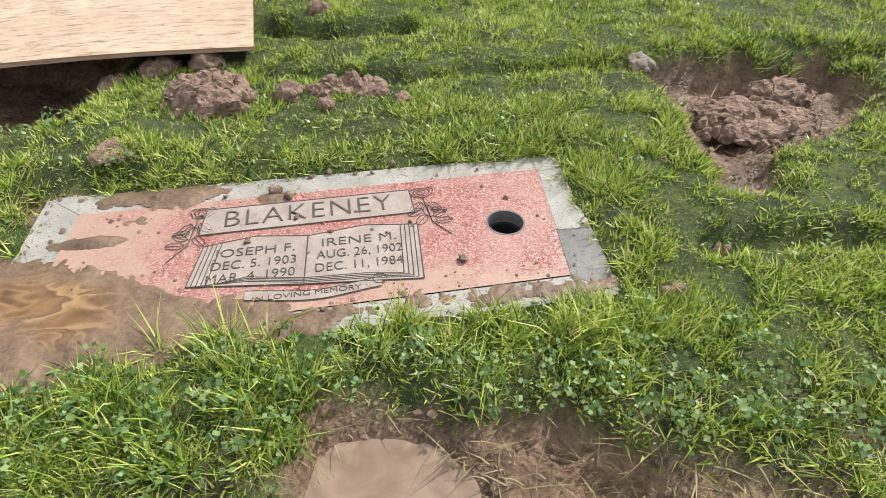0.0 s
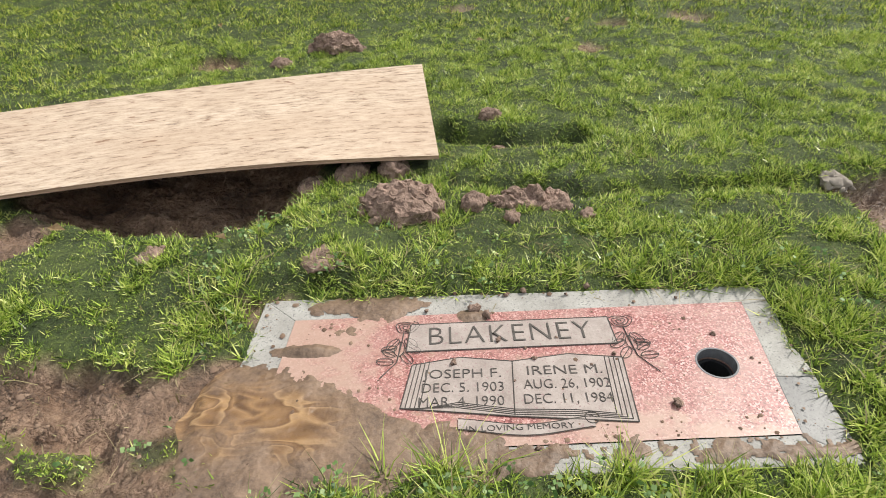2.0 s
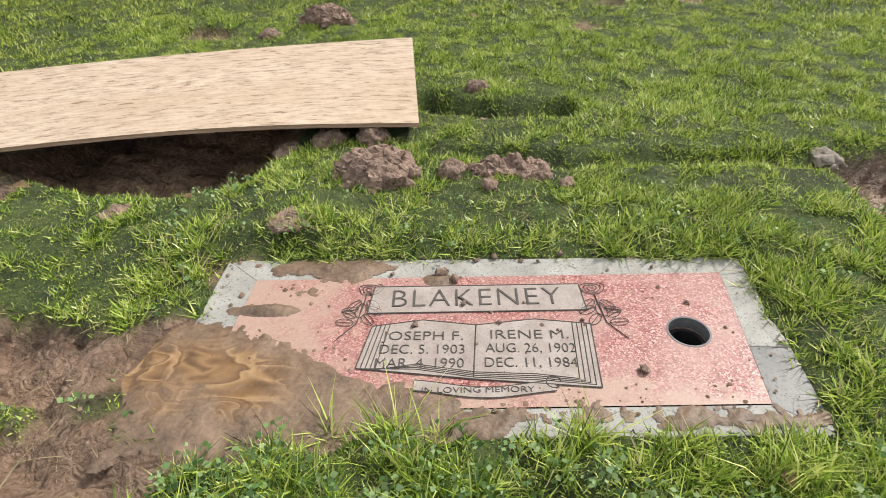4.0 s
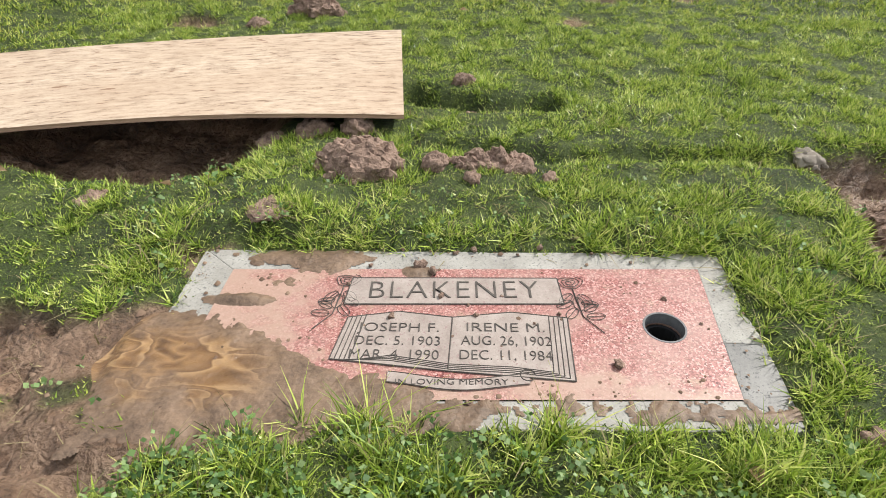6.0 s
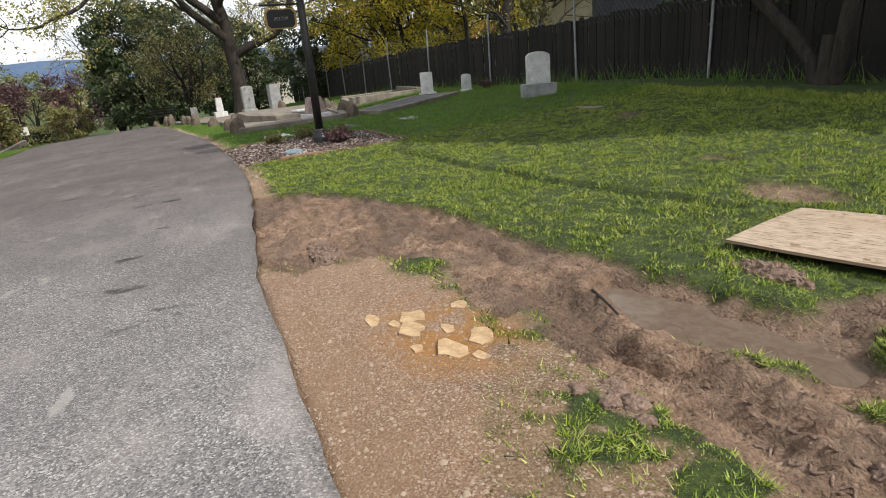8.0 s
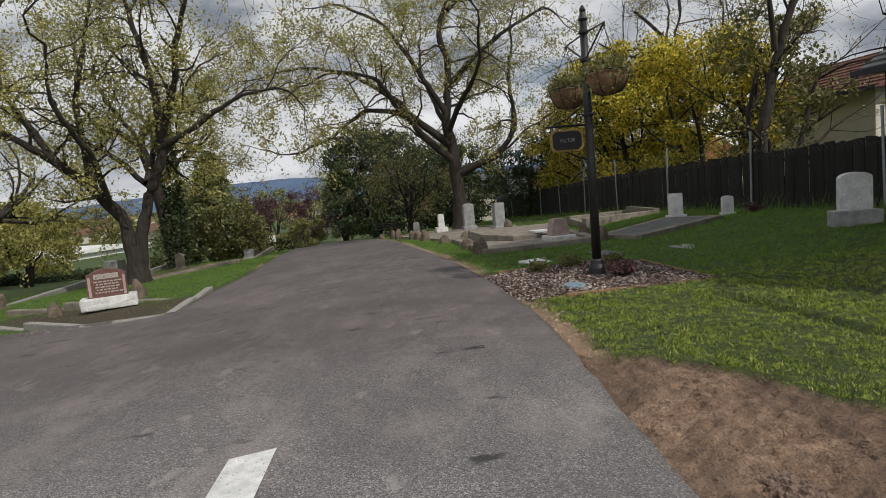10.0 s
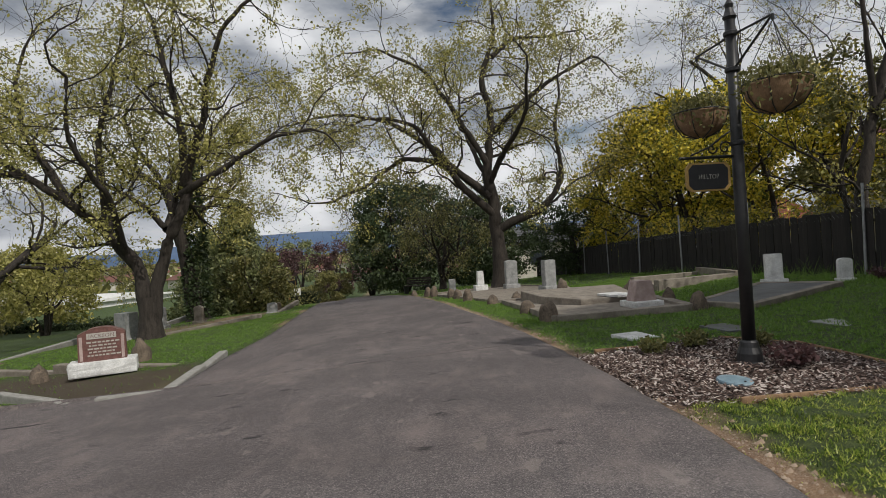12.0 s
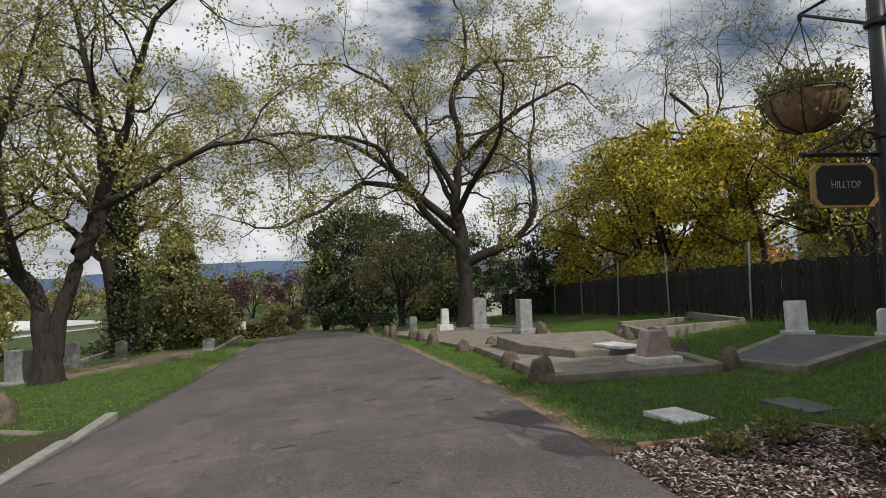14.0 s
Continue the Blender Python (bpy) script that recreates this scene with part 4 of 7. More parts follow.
    # a rose on either side of the name
    for sx, x0, flip in ((1, 0.29, 1), (-1, -0.29, -1)):
        rose = bmesh.new()
        curl = []
        for k in range(56):
            a, rad = k * 0.36, 0.004 + 0.030 * k / 55
            curl.append((x0 - 0.005 * flip + rad * (1 + 0.16 * math.sin(3 * a + 0.4)) * math.cos(a), 0.105 + rad * 0.85 * (1 + 0.14 * math.cos(2 * a)) * math.sin(a), 0.002))
        tube_bm(curl, 0.0011, 4, rose)
        part("engraved_rose", rose, ENGRAVED, top)
        rose = bmesh.new()
        stem = [(x0, 0.085, 0.002), (x0 + 0.004 * flip, 0.04, 0.002), (x0 + 0.012 * flip, -0.02, 0.002), (x0 + 0.052 * flip, -0.074, 0.002)]
        tube_bm(stem, 0.0015, 4, rose)
        part("engraved_stem", rose, ENGRAVED, top)
        for dx, cy, ang, ln in ((0.012, 0.06, -0.9, 0.045), (-0.006, 0.062, -2.3, 0.045), (0.014, 0.03, -0.2, 0.042), (-0.008, 0.035, -2.6, 0.045), (0.018, 0.0, 0.6, 0.04), (0.0, 0.01, -2.2, 0.045), (0.02, -0.02, 0.1, 0.045), (0.006, 0.05, -1.5, 0.05)):
            cx, leaf_bm = x0 + dx * flip, bmesh.new()
            ang = ang if flip > 0 else math.pi - ang
            ca, sa = math.cos(ang), math.sin(ang)
            out = [(cx + ca * ln * (0.5 - 0.5 * math.cos(a)) - sa * ln * 0.27 * math.sin(a), cy + sa * ln * (0.5 - 0.5 * math.cos(a)) + ca * ln * 0.27 * math.sin(a), 0.002) for a in np.linspace(0, 6.2832, 14)]
            tube_bm(out + [(cx + ca * ln, cy + sa * ln, 0.002)], 0.0010, 4, leaf_bm)
            part("engraved_leaf", leaf_bm, ENGRAVED, top)


build_marker()


def build_silt():
    """Mud and silt washed over the marker, in low heaps."""
    n, k = 420, 190
    xs, ys = np.linspace(-1.16, 0.70, n), np.linspace(-0.44, 0.32, k)
    gx, gy = [g.ravel() for g in np.meshgrid(xs, ys, indexing="ij")]
    line = np.interp(gx, [-0.8, -0.66, -0.52, -0.44, -0.36, -0.25, -0.12, 0.0, 0.1, 0.7], [0.0, -0.01, -0.035, -0.085, -0.145, -0.186, -0.215, -0.248, -0.262, -0.268])
    deep = line - gy + 0.06 * (fbm(gx, gy, 13, 4, 101) - 0.5) + 0.05 * (fbm(gx, gy, 45, 3, 104) - 0.5)
    front = np.interp(gx, [-0.2, 0.05, 0.7], [-0.5, -0.312, -0.300])
    h = 0.0085 * smooth(-0.02, 0.05, deep) * smooth(-0.02, 0.02, gy - front + 0.06 * (fbm(gx, gy, 17, 3, 119) - 0.5)) - 0.0045
    for cx, cy, rx, ry, hh in ((-0.34, 0.19, 0.09, 0.05, 0.010), (-0.55, 0.028, 0.07, 0.018, 0.020), (-0.10, 0.145, 0.04, 0.03, 0.012), (-0.47, 0.20, 0.12, 0.03, 0.008), (-0.46, 0.09, 0.08, 0.03, 0.004)):
        h += hh * np.exp(-((gx - cx) / rx) ** 2 - ((gy - cy) / ry) ** 2)
    ra, rb = gx * 0.8 - gy * 0.6, gx * 0.6 + gy * 0.8
    h += 0.010 * (fbm(ra, rb, 26, 5, 100) - 0.5) + 0.004 * (fbm(ra, rb, 70, 3, 107) - 0.5)
    fade = smooth(0.0, 0.05, np.minimum(np.minimum(gx + 0.735 + 0.06 * smooth(0.0, -0.08, gy), 0.73 - gx), np.minimum(gy + 0.375 + 0.05 * smooth(-0.15, -0.4, gx) + 0.09 * (fbm(gx, gy, 11, 3, 118) - 0.5), 0.35 - gy)))
    h = np.minimum(h, 0.022) * fade - 0.012 * (1 - fade)
    # the tongue of wet silt that runs off the lower corner into the mud
    tongue = sd_line([(-0.9, -0.10), (-0.68, -0.14), (-0.5, -0.18), (-0.32, -0.245)], gx, gy) - 0.10 + 0.16 * (fbm(ra, rb, 9, 4, 111) - 0.5)
    inside = smooth(0.03, -0.02, tongue) * smooth(-0.88, -0.78, gx + 0.08 * (fbm(ra, rb, 12, 3, 114) - 0.5))
    top = 0.005 - 0.008 * smooth(-0.66, -0.74, gx) - 0.15 * np.maximum(0, -0.74 - gx) - 0.10 * np.maximum(0, -0.33 - gy) + 0.007 * (fbm(ra * 0.6, rb * 1.4, 24, 4, 112) - 0.5)
    h = np.where(inside > 0.02, np.maximum(h, top * inside - 0.05 * (1 - inside)), h)
    amber = 0.85 * smooth(0.03, -0.08, tongue + 0.10 * (fbm(ra, rb, 14, 3, 113) - 0.5)) * smooth(-0.36, -0.52, gx)
    f = grid_faces(n, k)
    keep = ((h[f].max(axis=1) > 0.0) | (inside[f].max(axis=1) > 0.02)) & (np.hypot(gx[f].mean(1) - 0.497, gy[f].mean(1) + 0.058) > 0.06)
    ob = new("silt", np_mesh("silt", np.stack([gx, gy, np.maximum(h, -0.06)], 1), f[keep], SILT, soft=True))
    ob.data.attributes.new("amber", "FLOAT", "POINT").data.foreach_set("value", amber.astype(np.float32))
    ob.matrix_world = STONE_POSE
    tagged(ob, "brown silt washed over the marker and its border", "mud", kind="stuff")


build_silt()


def puddle(name, poly, z, material, label, reach):
    xs = np.arange(min(p[0] for p in poly) - 0.1, max(p[0] for p in poly) + 0.1, 0.012)
    ys = np.arange(min(p[1] for p in poly) - 0.1, max(p[1] for p in poly) + 0.1, 0.012)
    gx, gy = [g.ravel() for g in np.meshgrid(xs, ys, indexing="ij")]
    f = grid_faces(len(xs), len(ys))
    inside = sd_poly(poly, gx, gy) < reach
    f = f[inside[f].all(axis=1)]
    used, flat = np.unique(f, return_inverse=True)
    me = np_mesh(name, np.stack([gx, gy, np.full(len(gx), z)], 1)[used], flat.reshape(f.shape), material, soft=True)
    tagged(new(name, me), label, "puddle", kind="structure")


puddle("water_1", PUDDLE_LONG, -0.072, PUDDLE_GREY, "shallow muddy puddle reflecting the sky in the wheel rut", 0.10)
puddle("water_3", FRONT_PUDDLE, -0.055, PUDDLE_BROWN, "small opaque brown puddle in the churned mud", 0.07)


# ---- plywood sheet over the pit ----
def build_plywood():
    nx, ny = 40, 16
    top = empty("plywood_sheet", PLY_POSE, "weathered plywood sheet bowed over a muddy pit", "plywood sheet")
    L, D = 2.44, 1.12
    us, vs = np.linspace(-L / 2, L / 2, nx), np.linspace(-D / 2, D / 2, ny)
    gu, gv = [g.ravel() for g in np.meshgrid(us, vs, indexing="ij")]
    z = 0.045 + 0.022 * (1 - (gu / 1.22) ** 2) + 0.02 * np.sin(gu * 2.2 + 0.4) * (gv < 0) * (-gv / 0.6) - 0.035 * gv
    # the sheet is warped: its corners do not lie quite square
    inv = PLY_POSE.inverted()
    c0, c1, c2, c3 = [np.array((inv @ Vector((x, y, 0)))[:2]) for x, y in PLY_CORNERS]
    su, sv = (gu / L + 0.5)[:, None], (gv / D + 0.5)[:, None]
    flat = c0 * (1 - su) * (1 - sv) + c1 * su * (1 - sv) + c2 * su * sv + c3 * (1 - su) * sv
    gu, gv = flat[:, 0], flat[:, 1]
    hi = np.stack([gu, gv, z + 0.016], 1)
    lo = np.stack([gu, gv, z], 1)
    f = grid_faces(nx, ny)
    new("face", np_mesh("face", hi, f, PLYWOOD, soft=True)).parent = top
    ring = [i * ny for i in range(nx)] + [(nx - 1) * ny + j for j in range(1, ny)] + [i * ny + ny - 1 for i in range(nx - 2, -1, -1)] + [j for j in range(ny - 2, 0, -1)]
    n = len(hi)
    sides = [(ring[k], ring[(k + 1) % len(ring)], ring[(k + 1) % len(ring)] + n, ring[k] + n) for k in range(len(ring))]
    faces = np.concatenate([f[:, ::-1] + n, np.array(sides)])
    me = np_mesh("core", np.concatenate([hi - (0, 0, 0.0005), lo]), faces, PLY_EDGE)
    ob = new("core", me)
    ob.parent = top
    ob["label"] = "dark layered plywood edge"


build_plywood()


# ---- grass ----
def clear_of_things(x, y):
    u, v = local_stone(x, y)
    ok = sd_poly(BORDER, u, v) > -0.055 * smooth(0.40, 0.75, fbm(x, y, 16, 3, 181))
    ok &= sd_poly(PLY_CORNERS, x, y) > -0.03
    ok &= ~on_road(x, y)
    for poly in PAVED:
        sel = ok.copy()
        ok[sel] &= sd_poly(poly, x[sel], y[sel]) > -0.03
    return ok


PLOT_FRONT = [(-14.95, -0.85), (-14.65, 1.5), (-16.2, 1.75), (-20.3, 2.3), (-20.2, -0.9), (-17.0, -0.85)]
PLOT_BACK = [(-20.7, -1.05), (-20.9, 1.2), (-25.5, 2.2), (-31.5, 1.2), (-30.0, -2.5), (-26.4, -1.95)]
DARK_SLAB = [(-13.95, 2.25), (-15.2, 1.95), (-16.9, 4.35), (-15.1, 4.75)]
KERB_PLOT = [(-19.3, 3.05), (-21.8, 3.4), (-22.4, 5.8), (-20.0, 5.6)]
PAVED = [PLOT_FRONT, PLOT_BACK, DARK_SLAB]


def blades(name, x, y, tall, wide, lean, seed, material, flop=0.0):
    """Curved tapering blades of grass, three triangles each."""
    rg = np.random.default_rng(seed)
    n = len(x)
    z = ground_z(x, y) - 0.004
    ang, way = rg.random(n) * 6.283, rg.random(n) * 6.283
    hh = tall * (0.45 + 0.9 * rg.random(n))
    ln = lean * (0.3 + 1.2 * rg.random(n)) * hh + flop * rg.random(n) * hh
    up = hh * np.clip(1 - 0.45 * (ln / hh), 0.25, 1)
    w = wide * (0.6 + 0.8 * rg.random(n))
    sx, sy, lx, ly = np.cos(ang) * w / 2, np.sin(ang) * w / 2, np.cos(way) * ln, np.sin(way) * ln
    V = np.empty((n, 5, 3))
    V[:, 0] = np.stack([x - sx, y - sy, z], 1)
    V[:, 1] = np.stack([x + sx, y + sy, z], 1)
    V[:, 2] = np.stack([x + sx * 0.8 + lx * 0.35, y + sy * 0.8 + ly * 0.35, z + up * 0.6], 1)
    V[:, 3] = np.stack([x - sx * 0.8 + lx * 0.35, y - sy * 0.8 + ly * 0.35, z + up * 0.6], 1)
    V[:, 4] = np.stack([x + lx, y + ly, z + up], 1)
    if wide > 0.0038:
        return new(name, np_mesh(name, V[:, (0, 1, 4)].reshape(-1, 3), np.arange(n * 3).reshape(-1, 3), material))
    i = np.arange(n)[:, None] * 5
    F = np.concatenate([i + np.array([[0, 1, 2]]), i + np.array([[0, 2, 3]]), i + np.array([[3, 2, 4]])], 0)
    return new(name, np_mesh(name, V.reshape(-1, 3), F, material))


def scatter(count, x0, x1, y0, y1, seed):
    rg = np.random.default_rng(seed)
    return x0 + (x1 - x0) * rg.random(count), y0 + (y1 - y0) * rg.random(count), rg


def grow(name, count, rect, tall, wide, lean, seed, material, label, hole=None, density=None, flop=0.0):
    x, y, rg = scatter(count, *rect, seed)
    # the fine blades near the marker thin out gradually into the coarser lawn
    if hole:
        edge = np.minimum(np.minimum(x - hole[0], hole[1] - x), np.minimum(y - hole[2], hole[3] - y)) + 0.5 * (fbm(x, y, 3, 3, 77) - 0.5)
        fine = smooth(0.0, 0.75, edge)
        ok = rg.random(len(x)) < (fine if rect == hole else 1 - fine)
        x, y = x[ok], y[ok]
    z = zones(x, y)
    bare = np.clip(z["mud"] + z["gravel"] + z["mulch"], 0, 1)
    p = (1 - bare) ** 1.6 * (0.30 + 0.8 * smooth(0.34, 0.6, fbm(x, y, 9, 3, 130))) * (0.35 + 0.75 * smooth(0.36, 0.55, fbm(x * 0.8 - y * 0.6, x * 0.6 + y * 0.8, 34, 2, 137)) if wide < 0.006 else 1.0)
    # the trampled strip between the pit and the marker
    strip = smooth(0.12, -0.1, sd_poly([(-1.9, -0.1), (-0.75, 0.05), (-0.6, 0.35), (0.3, 0.55), (0.3, 0.85), (-0.6, 0.85), (-1.8, 0.35)], x, y))
    p = p * (1 - strip * (0.10 + 0.45 * smooth(0.52, 0.42, fbm(x, y, 7, 4, 139))))
    if density:
        p = density(x, y, z)
    ok = (rg.random(len(x)) < p)
    x, y = x[ok], y[ok]
    ok = clear_of_things(x, y)
    x, y = x[ok], y[ok]
    hh = tall * (0.30 + 0.9 * fbm(x, y, 2.6, 4, 133)) * (0.45 + 1.15 * smooth(0.30, 0.70, fbm(x, y, 15, 2, 134)))
    # taller fringe round the marker and below the fence
    u, v = local_stone(x, y)
    rim = np.maximum(np.abs(u) - 0.69, np.abs(v + 0.054) - 0.282)
    hh = hh * (1 + smooth(0.25, 0.03, rim) * np.where(v < -0.25, 0.15, 0.35)) * (1 + 1.6 * smooth(5.2, 6.2, y))
    tagged(blades(name, x, y, hh, wide, lean, seed + 1, material, flop), label, "grass", kind="stuff")


NEAR = (-2.6, 2.5, -1.6, 3.0)
MID = (-9.5, 5.0, -2.0, 6.2)
grow("grass_near", 1500000, NEAR, 0.030, 0.0058, 0.85, 200, GRASS, "short bright green lawn with clover, ragged at the mud", hole=NEAR)
grow("grass_middle", 1150000, MID, 0.036, 0.0080, 0.75, 210, GRASS_MID, "short green lawn between the drive and the fence", hole=NEAR)
grow("grass_far", 80000, (-48, -26, -18, 6.2), 0.06, 0.03, 0.7, 220, GRASS_FAR, "green lawn around the older graves")
grow("grass_by_drive", 330000, (-26, -9.0, -2.6, 6.0), 0.06, 0.013, 0.7, 221, GRASS_FAR, "green lawn between the drive and the plots")
grow("grass_verge", 150000, (-30, -12.5, -16, -7.0), 0.055, 0.016, 0.7, 222, GRASS_FAR, "green lawn beside the older graves")
grow("dry_grass", 60000, (-1.3, 2.3, -1.3, 1.2), 0.055, 0.0032, 0.6, 230, STRAW, "flattened dry straw mixed in the turf",
     density=lambda x, y, z: np.clip(0.10 + 0.75 * smooth(-0.4, -0.7, y) * smooth(-0.75, -0.4, x) * (0.3 + 0.7 * z["mud"]), 0, 1) * (sd_poly(FRONT_PUDDLE, x, y) > 0.02) * (sd_poly(FLOW, x, y) > 0.02), flop=1.4)


# ---- trees ----
class Growth:
    """Collects the tubes of a tree's wood and the places of its leaves."""

    def __init__(self, seed):
        self.rg = np.random.default_rng(seed)
        self.v, self.f, self.tips = [], [], []

    def tube(self, pts, radii, sides):
        start = len(self.v)
        for i, p in enumerate(pts):
            d = pts[min(i + 1, len(pts) - 1)] - pts[max(i - 1, 0)]
            d = d / (np.linalg.norm(d) + 1e-9)
            u = np.cross(d, (0.0, 0.0, 1.0) if abs(d[2]) < 0.9 else (1.0, 0.0, 0.0))
            u = u / (np.linalg.norm(u) + 1e-9)
            w = np.cross(d, u)
            for k in range(sides):
                a = 6.28319 * k / sides
                self.v.append(p + (u * math.cos(a) + w * math.sin(a)) * radii[i])
        for i in range(len(pts) - 1):
            for k in range(sides):
                a, b = start + i * sides + k, start + i * sides + (k + 1) % sides
                self.f.append((a, b, b + sides, a + sides))

    def branch(self, p, d, length, r, level, levels, wander=0.20, rise=0.05, kids=(4, 7), spread=0.9, shrink=0.62, droop=0.0):
        rg = self.rg
        steps = max(3, int(length / (0.45 if level < 2 else 0.3)))
        steps = min(steps, 14)
        pts, radii, dirs = [np.array(p, float)], [r], []
        d = np.array(d, float) / np.linalg.norm(d)
        for i in range(steps):
            d = d + rg.normal(0, wander * (0.85 if level == 0 else 1.15), 3) + np.array([0, 0, rise - droop * level])
            d = d / np.linalg.norm(d)
            dirs.append(d.copy())
            pts.append(pts[-1] + d * length / steps)
            radii.append(max(0.006, r * (1 - 0.72 * (i + 1) / steps)))
        self.tube(pts, radii, 9 if level == 0 else 6 if level == 1 else 4 if level == 2 else 3)
        if level >= levels - 1:
            self.tips += [(pts[i], dirs[min(i, steps - 1)]) for i in range(1, len(pts))]
        if level < levels:
            for k in range(int(rg.integers(*kids))):
                i = int(rg.integers(max(1, steps // 3), steps + 1))
                side = rg.normal(0, 1, 3)
                side -= dirs[min(i, steps - 1)] * side.dot(dirs[min(i, steps - 1)])
                side /= np.linalg.norm(side) + 1e-9
                nd = dirs[min(i, steps - 1)] * 0.75 + side * spread
                self.branch(pts[i], nd, length * shrink * (0.7 + 0.6 * rg.random()), max(0.008, radii[i] * 0.62), level + 1, levels, wander, rise, kids, spread, shrink, droop)

    def wood(self, name, material):
        return np_mesh(name, self.v, self.f, material, soft=True)


def leaves_mesh(name, centres, size, material, seed, per=1, spread=0.12, narrow=0.55, flat=0.0):
    """Many small bent leaves about the given places."""
    rg = np.random.default_rng(seed)
    c = np.repeat(np.asarray(centres, float), per, axis=0)
    n = len(c)
    c = c + rg.normal(0, spread, (n, 3))
    a = rg.normal(0, 1, (n, 3))
    a[:, 2] = a[:, 2] * (1 - flat) - 0.25
    a /= np.linalg.norm(a, axis=1)[:, None]
    b = np.cross(a, rg.normal(0, 1, (n, 3)))
    b /= np.linalg.norm(b, axis=1)[:, None] + 1e-9
    s = (size * (0.6 + 0.8 * rg.random(n)))[:, None]
    V = np.stack([c, c + a * s * 0.5 + b * s * narrow * 0.5, c + a * s, c + a * s * 0.5 - b * s * narrow * 0.5], 1).reshape(-1, 3)
    F = np.arange(n * 4).reshape(-1, 4)
    return np_mesh(name, V, F, material)


def finish_tree(name, g, label, leaf_mesh, bark, category="tree", group=""):
    top = tagged(new(name), label, category, group)
    new("trunk", g.wood("trunk", bark)).parent = top
    new("crown", leaf_mesh).parent = top
    return top


def oak(base, limbs, seed, label, leaf_size=0.11, per=5, levels=4, leaf=None, keep=1.0, spread=0.15, kids=(3, 6), shrink=0.60, stout=1.12):
    """An open-crowned oak: limbs are (start, direction, length, radius) from its base."""
    g = Growth(seed)
    x, y = base
    z = height(x, y) - 0.15
    limbs = [(s, d, length, r * stout) for s, d, length, r in limbs]
    for (sx, sy, sz), d, length, r in limbs:
        g.branch((x + sx, y + sy, z + sz), d, length, r, 0, levels, wander=0.19, rise=0.05, kids=kids, spread=1.05, shrink=shrink)
    r0 = max(l[3] for l in limbs)
    # root flare
    g.tube([np.array([x, y, z]), np.array([x, y, z + 0.35]), np.array([x, y, z + 0.9])], [r0 * 1.7, r0 * 1.25, r0 * 1.02], 12)
    pts = np.array([t[0] for t in g.tips])
    if keep <= 1:
        clump = vnoise(pts[:, 0] + 0.7 * pts[:, 2], pts[:, 1] - 0.5 * pts[:, 2], 0.9, seed) > 0.43
        pts = pts[clump]
        pts = pts[np.random.default_rng(seed).random(len(pts)) < keep]
    return finish_tree("oak_tree", g, label, leaves_mesh("crown", pts, leaf_size, leaf or OAK_LEAF, seed + 1, per + 2, spread), BARK)


def bushy_tree(name, base, tall, radius, seed, label, leaf, leaf_size=0.16, clumps=60, per=170, low=0.25, stems=4, squash=0.8):
    """A dense crown of many clumps of leaves with gaps, on a few stems."""
    rg = np.random.default_rng(seed)
    g = Growth(seed)
    x, y = base
    z = height(x, y) - 0.1
    for k in range(stems):
        a = 6.283 * (k + rg.random() * 0.6) / stems
        g.branch((x + 0.12 * math.cos(a), y + 0.12 * math.sin(a), z), (math.cos(a) * 0.35, math.sin(a) * 0.35, 1), tall * 0.75, tall * 0.018 + 0.03, 0, 2, wander=0.12, rise=0.05, kids=(3, 5))
    cs = []
    for k in range(clumps):
        a, h = 6.283 * rg.random(), low + (1 - low) * rg.random()
        prof = math.sqrt(max(0.02, 1 - ((h - 0.55) / 0.55) ** 2))
        rr = radius * prof * (0.35 + 0.65 * math.sqrt(rg.random())) * (0.8 + 0.4 * rg.random())
        c = np.array([x + rr * math.cos(a), y + rr * math.sin(a), z + tall * h])
        size = radius * (0.13 + 0.13 * rg.random())
        q = rg.normal(0, 1, (per, 3))
        q /= np.linalg.norm(q, axis=1)[:, None]
        q *= (0.55 + 0.6 * rg.random(per))[:, None] * size
        q[:, 2] *= squash
        cs.append(c + q)
    return finish_tree(name, g, label, leaves_mesh("crown", np.concatenate(cs), leaf_size, leaf, seed + 1, 1, leaf_size * 0.3), BARK)


def conifer(base, tall, radius, seed, label, leaf=None, leaf_size=0.2, tiers=22, droop=0.25, first=0.08):
    g = Growth(seed)
    rg = g.rg
    x, y = base
    z = height(x, y) - 0.1
    g.tube([np.array([x, y, z + tall * t]) for t in (0, 0.3, 0.7, 1)], [tall * 0.022, tall * 0.018, tall * 0.01, 0.02], 8)
    pts = []
    for k in range(tiers):
        h = first + (1 - first) * k / tiers
        reach = radius * (1 - h) ** 0.8 * (0.75 + 0.5 * rg.random()) + 0.15
        for j in range(7):
            a = 6.283 * rg.random()
            line = [np.array([x + reach * t * math.cos(a), y + reach * t * math.sin(a), z + tall * h + reach * (0.15 * t - droop * t * t * 1.6)]) for t in (0, 0.35, 0.7, 1)]
            g.tube(line, [0.03, 0.02, 0.012, 0.006], 3)
            for t in np.linspace(0.15, 1, 9):
                p = np.array([x + reach * t * math.cos(a), y + reach * t * math.sin(a), z + tall * h + reach * (0.15 * t - droop * t * t * 1.6)])
                pts.append(p + rg.normal(0, 0.06 * reach + 0.03, (9, 3)) * (1, 1, 0.5))
    return finish_tree("conifer", g, label, leaves_mesh("crown", np.concatenate(pts), leaf_size, leaf or CEDAR_LEAF, seed + 1, 1, 0.05, 0.35), BARK)


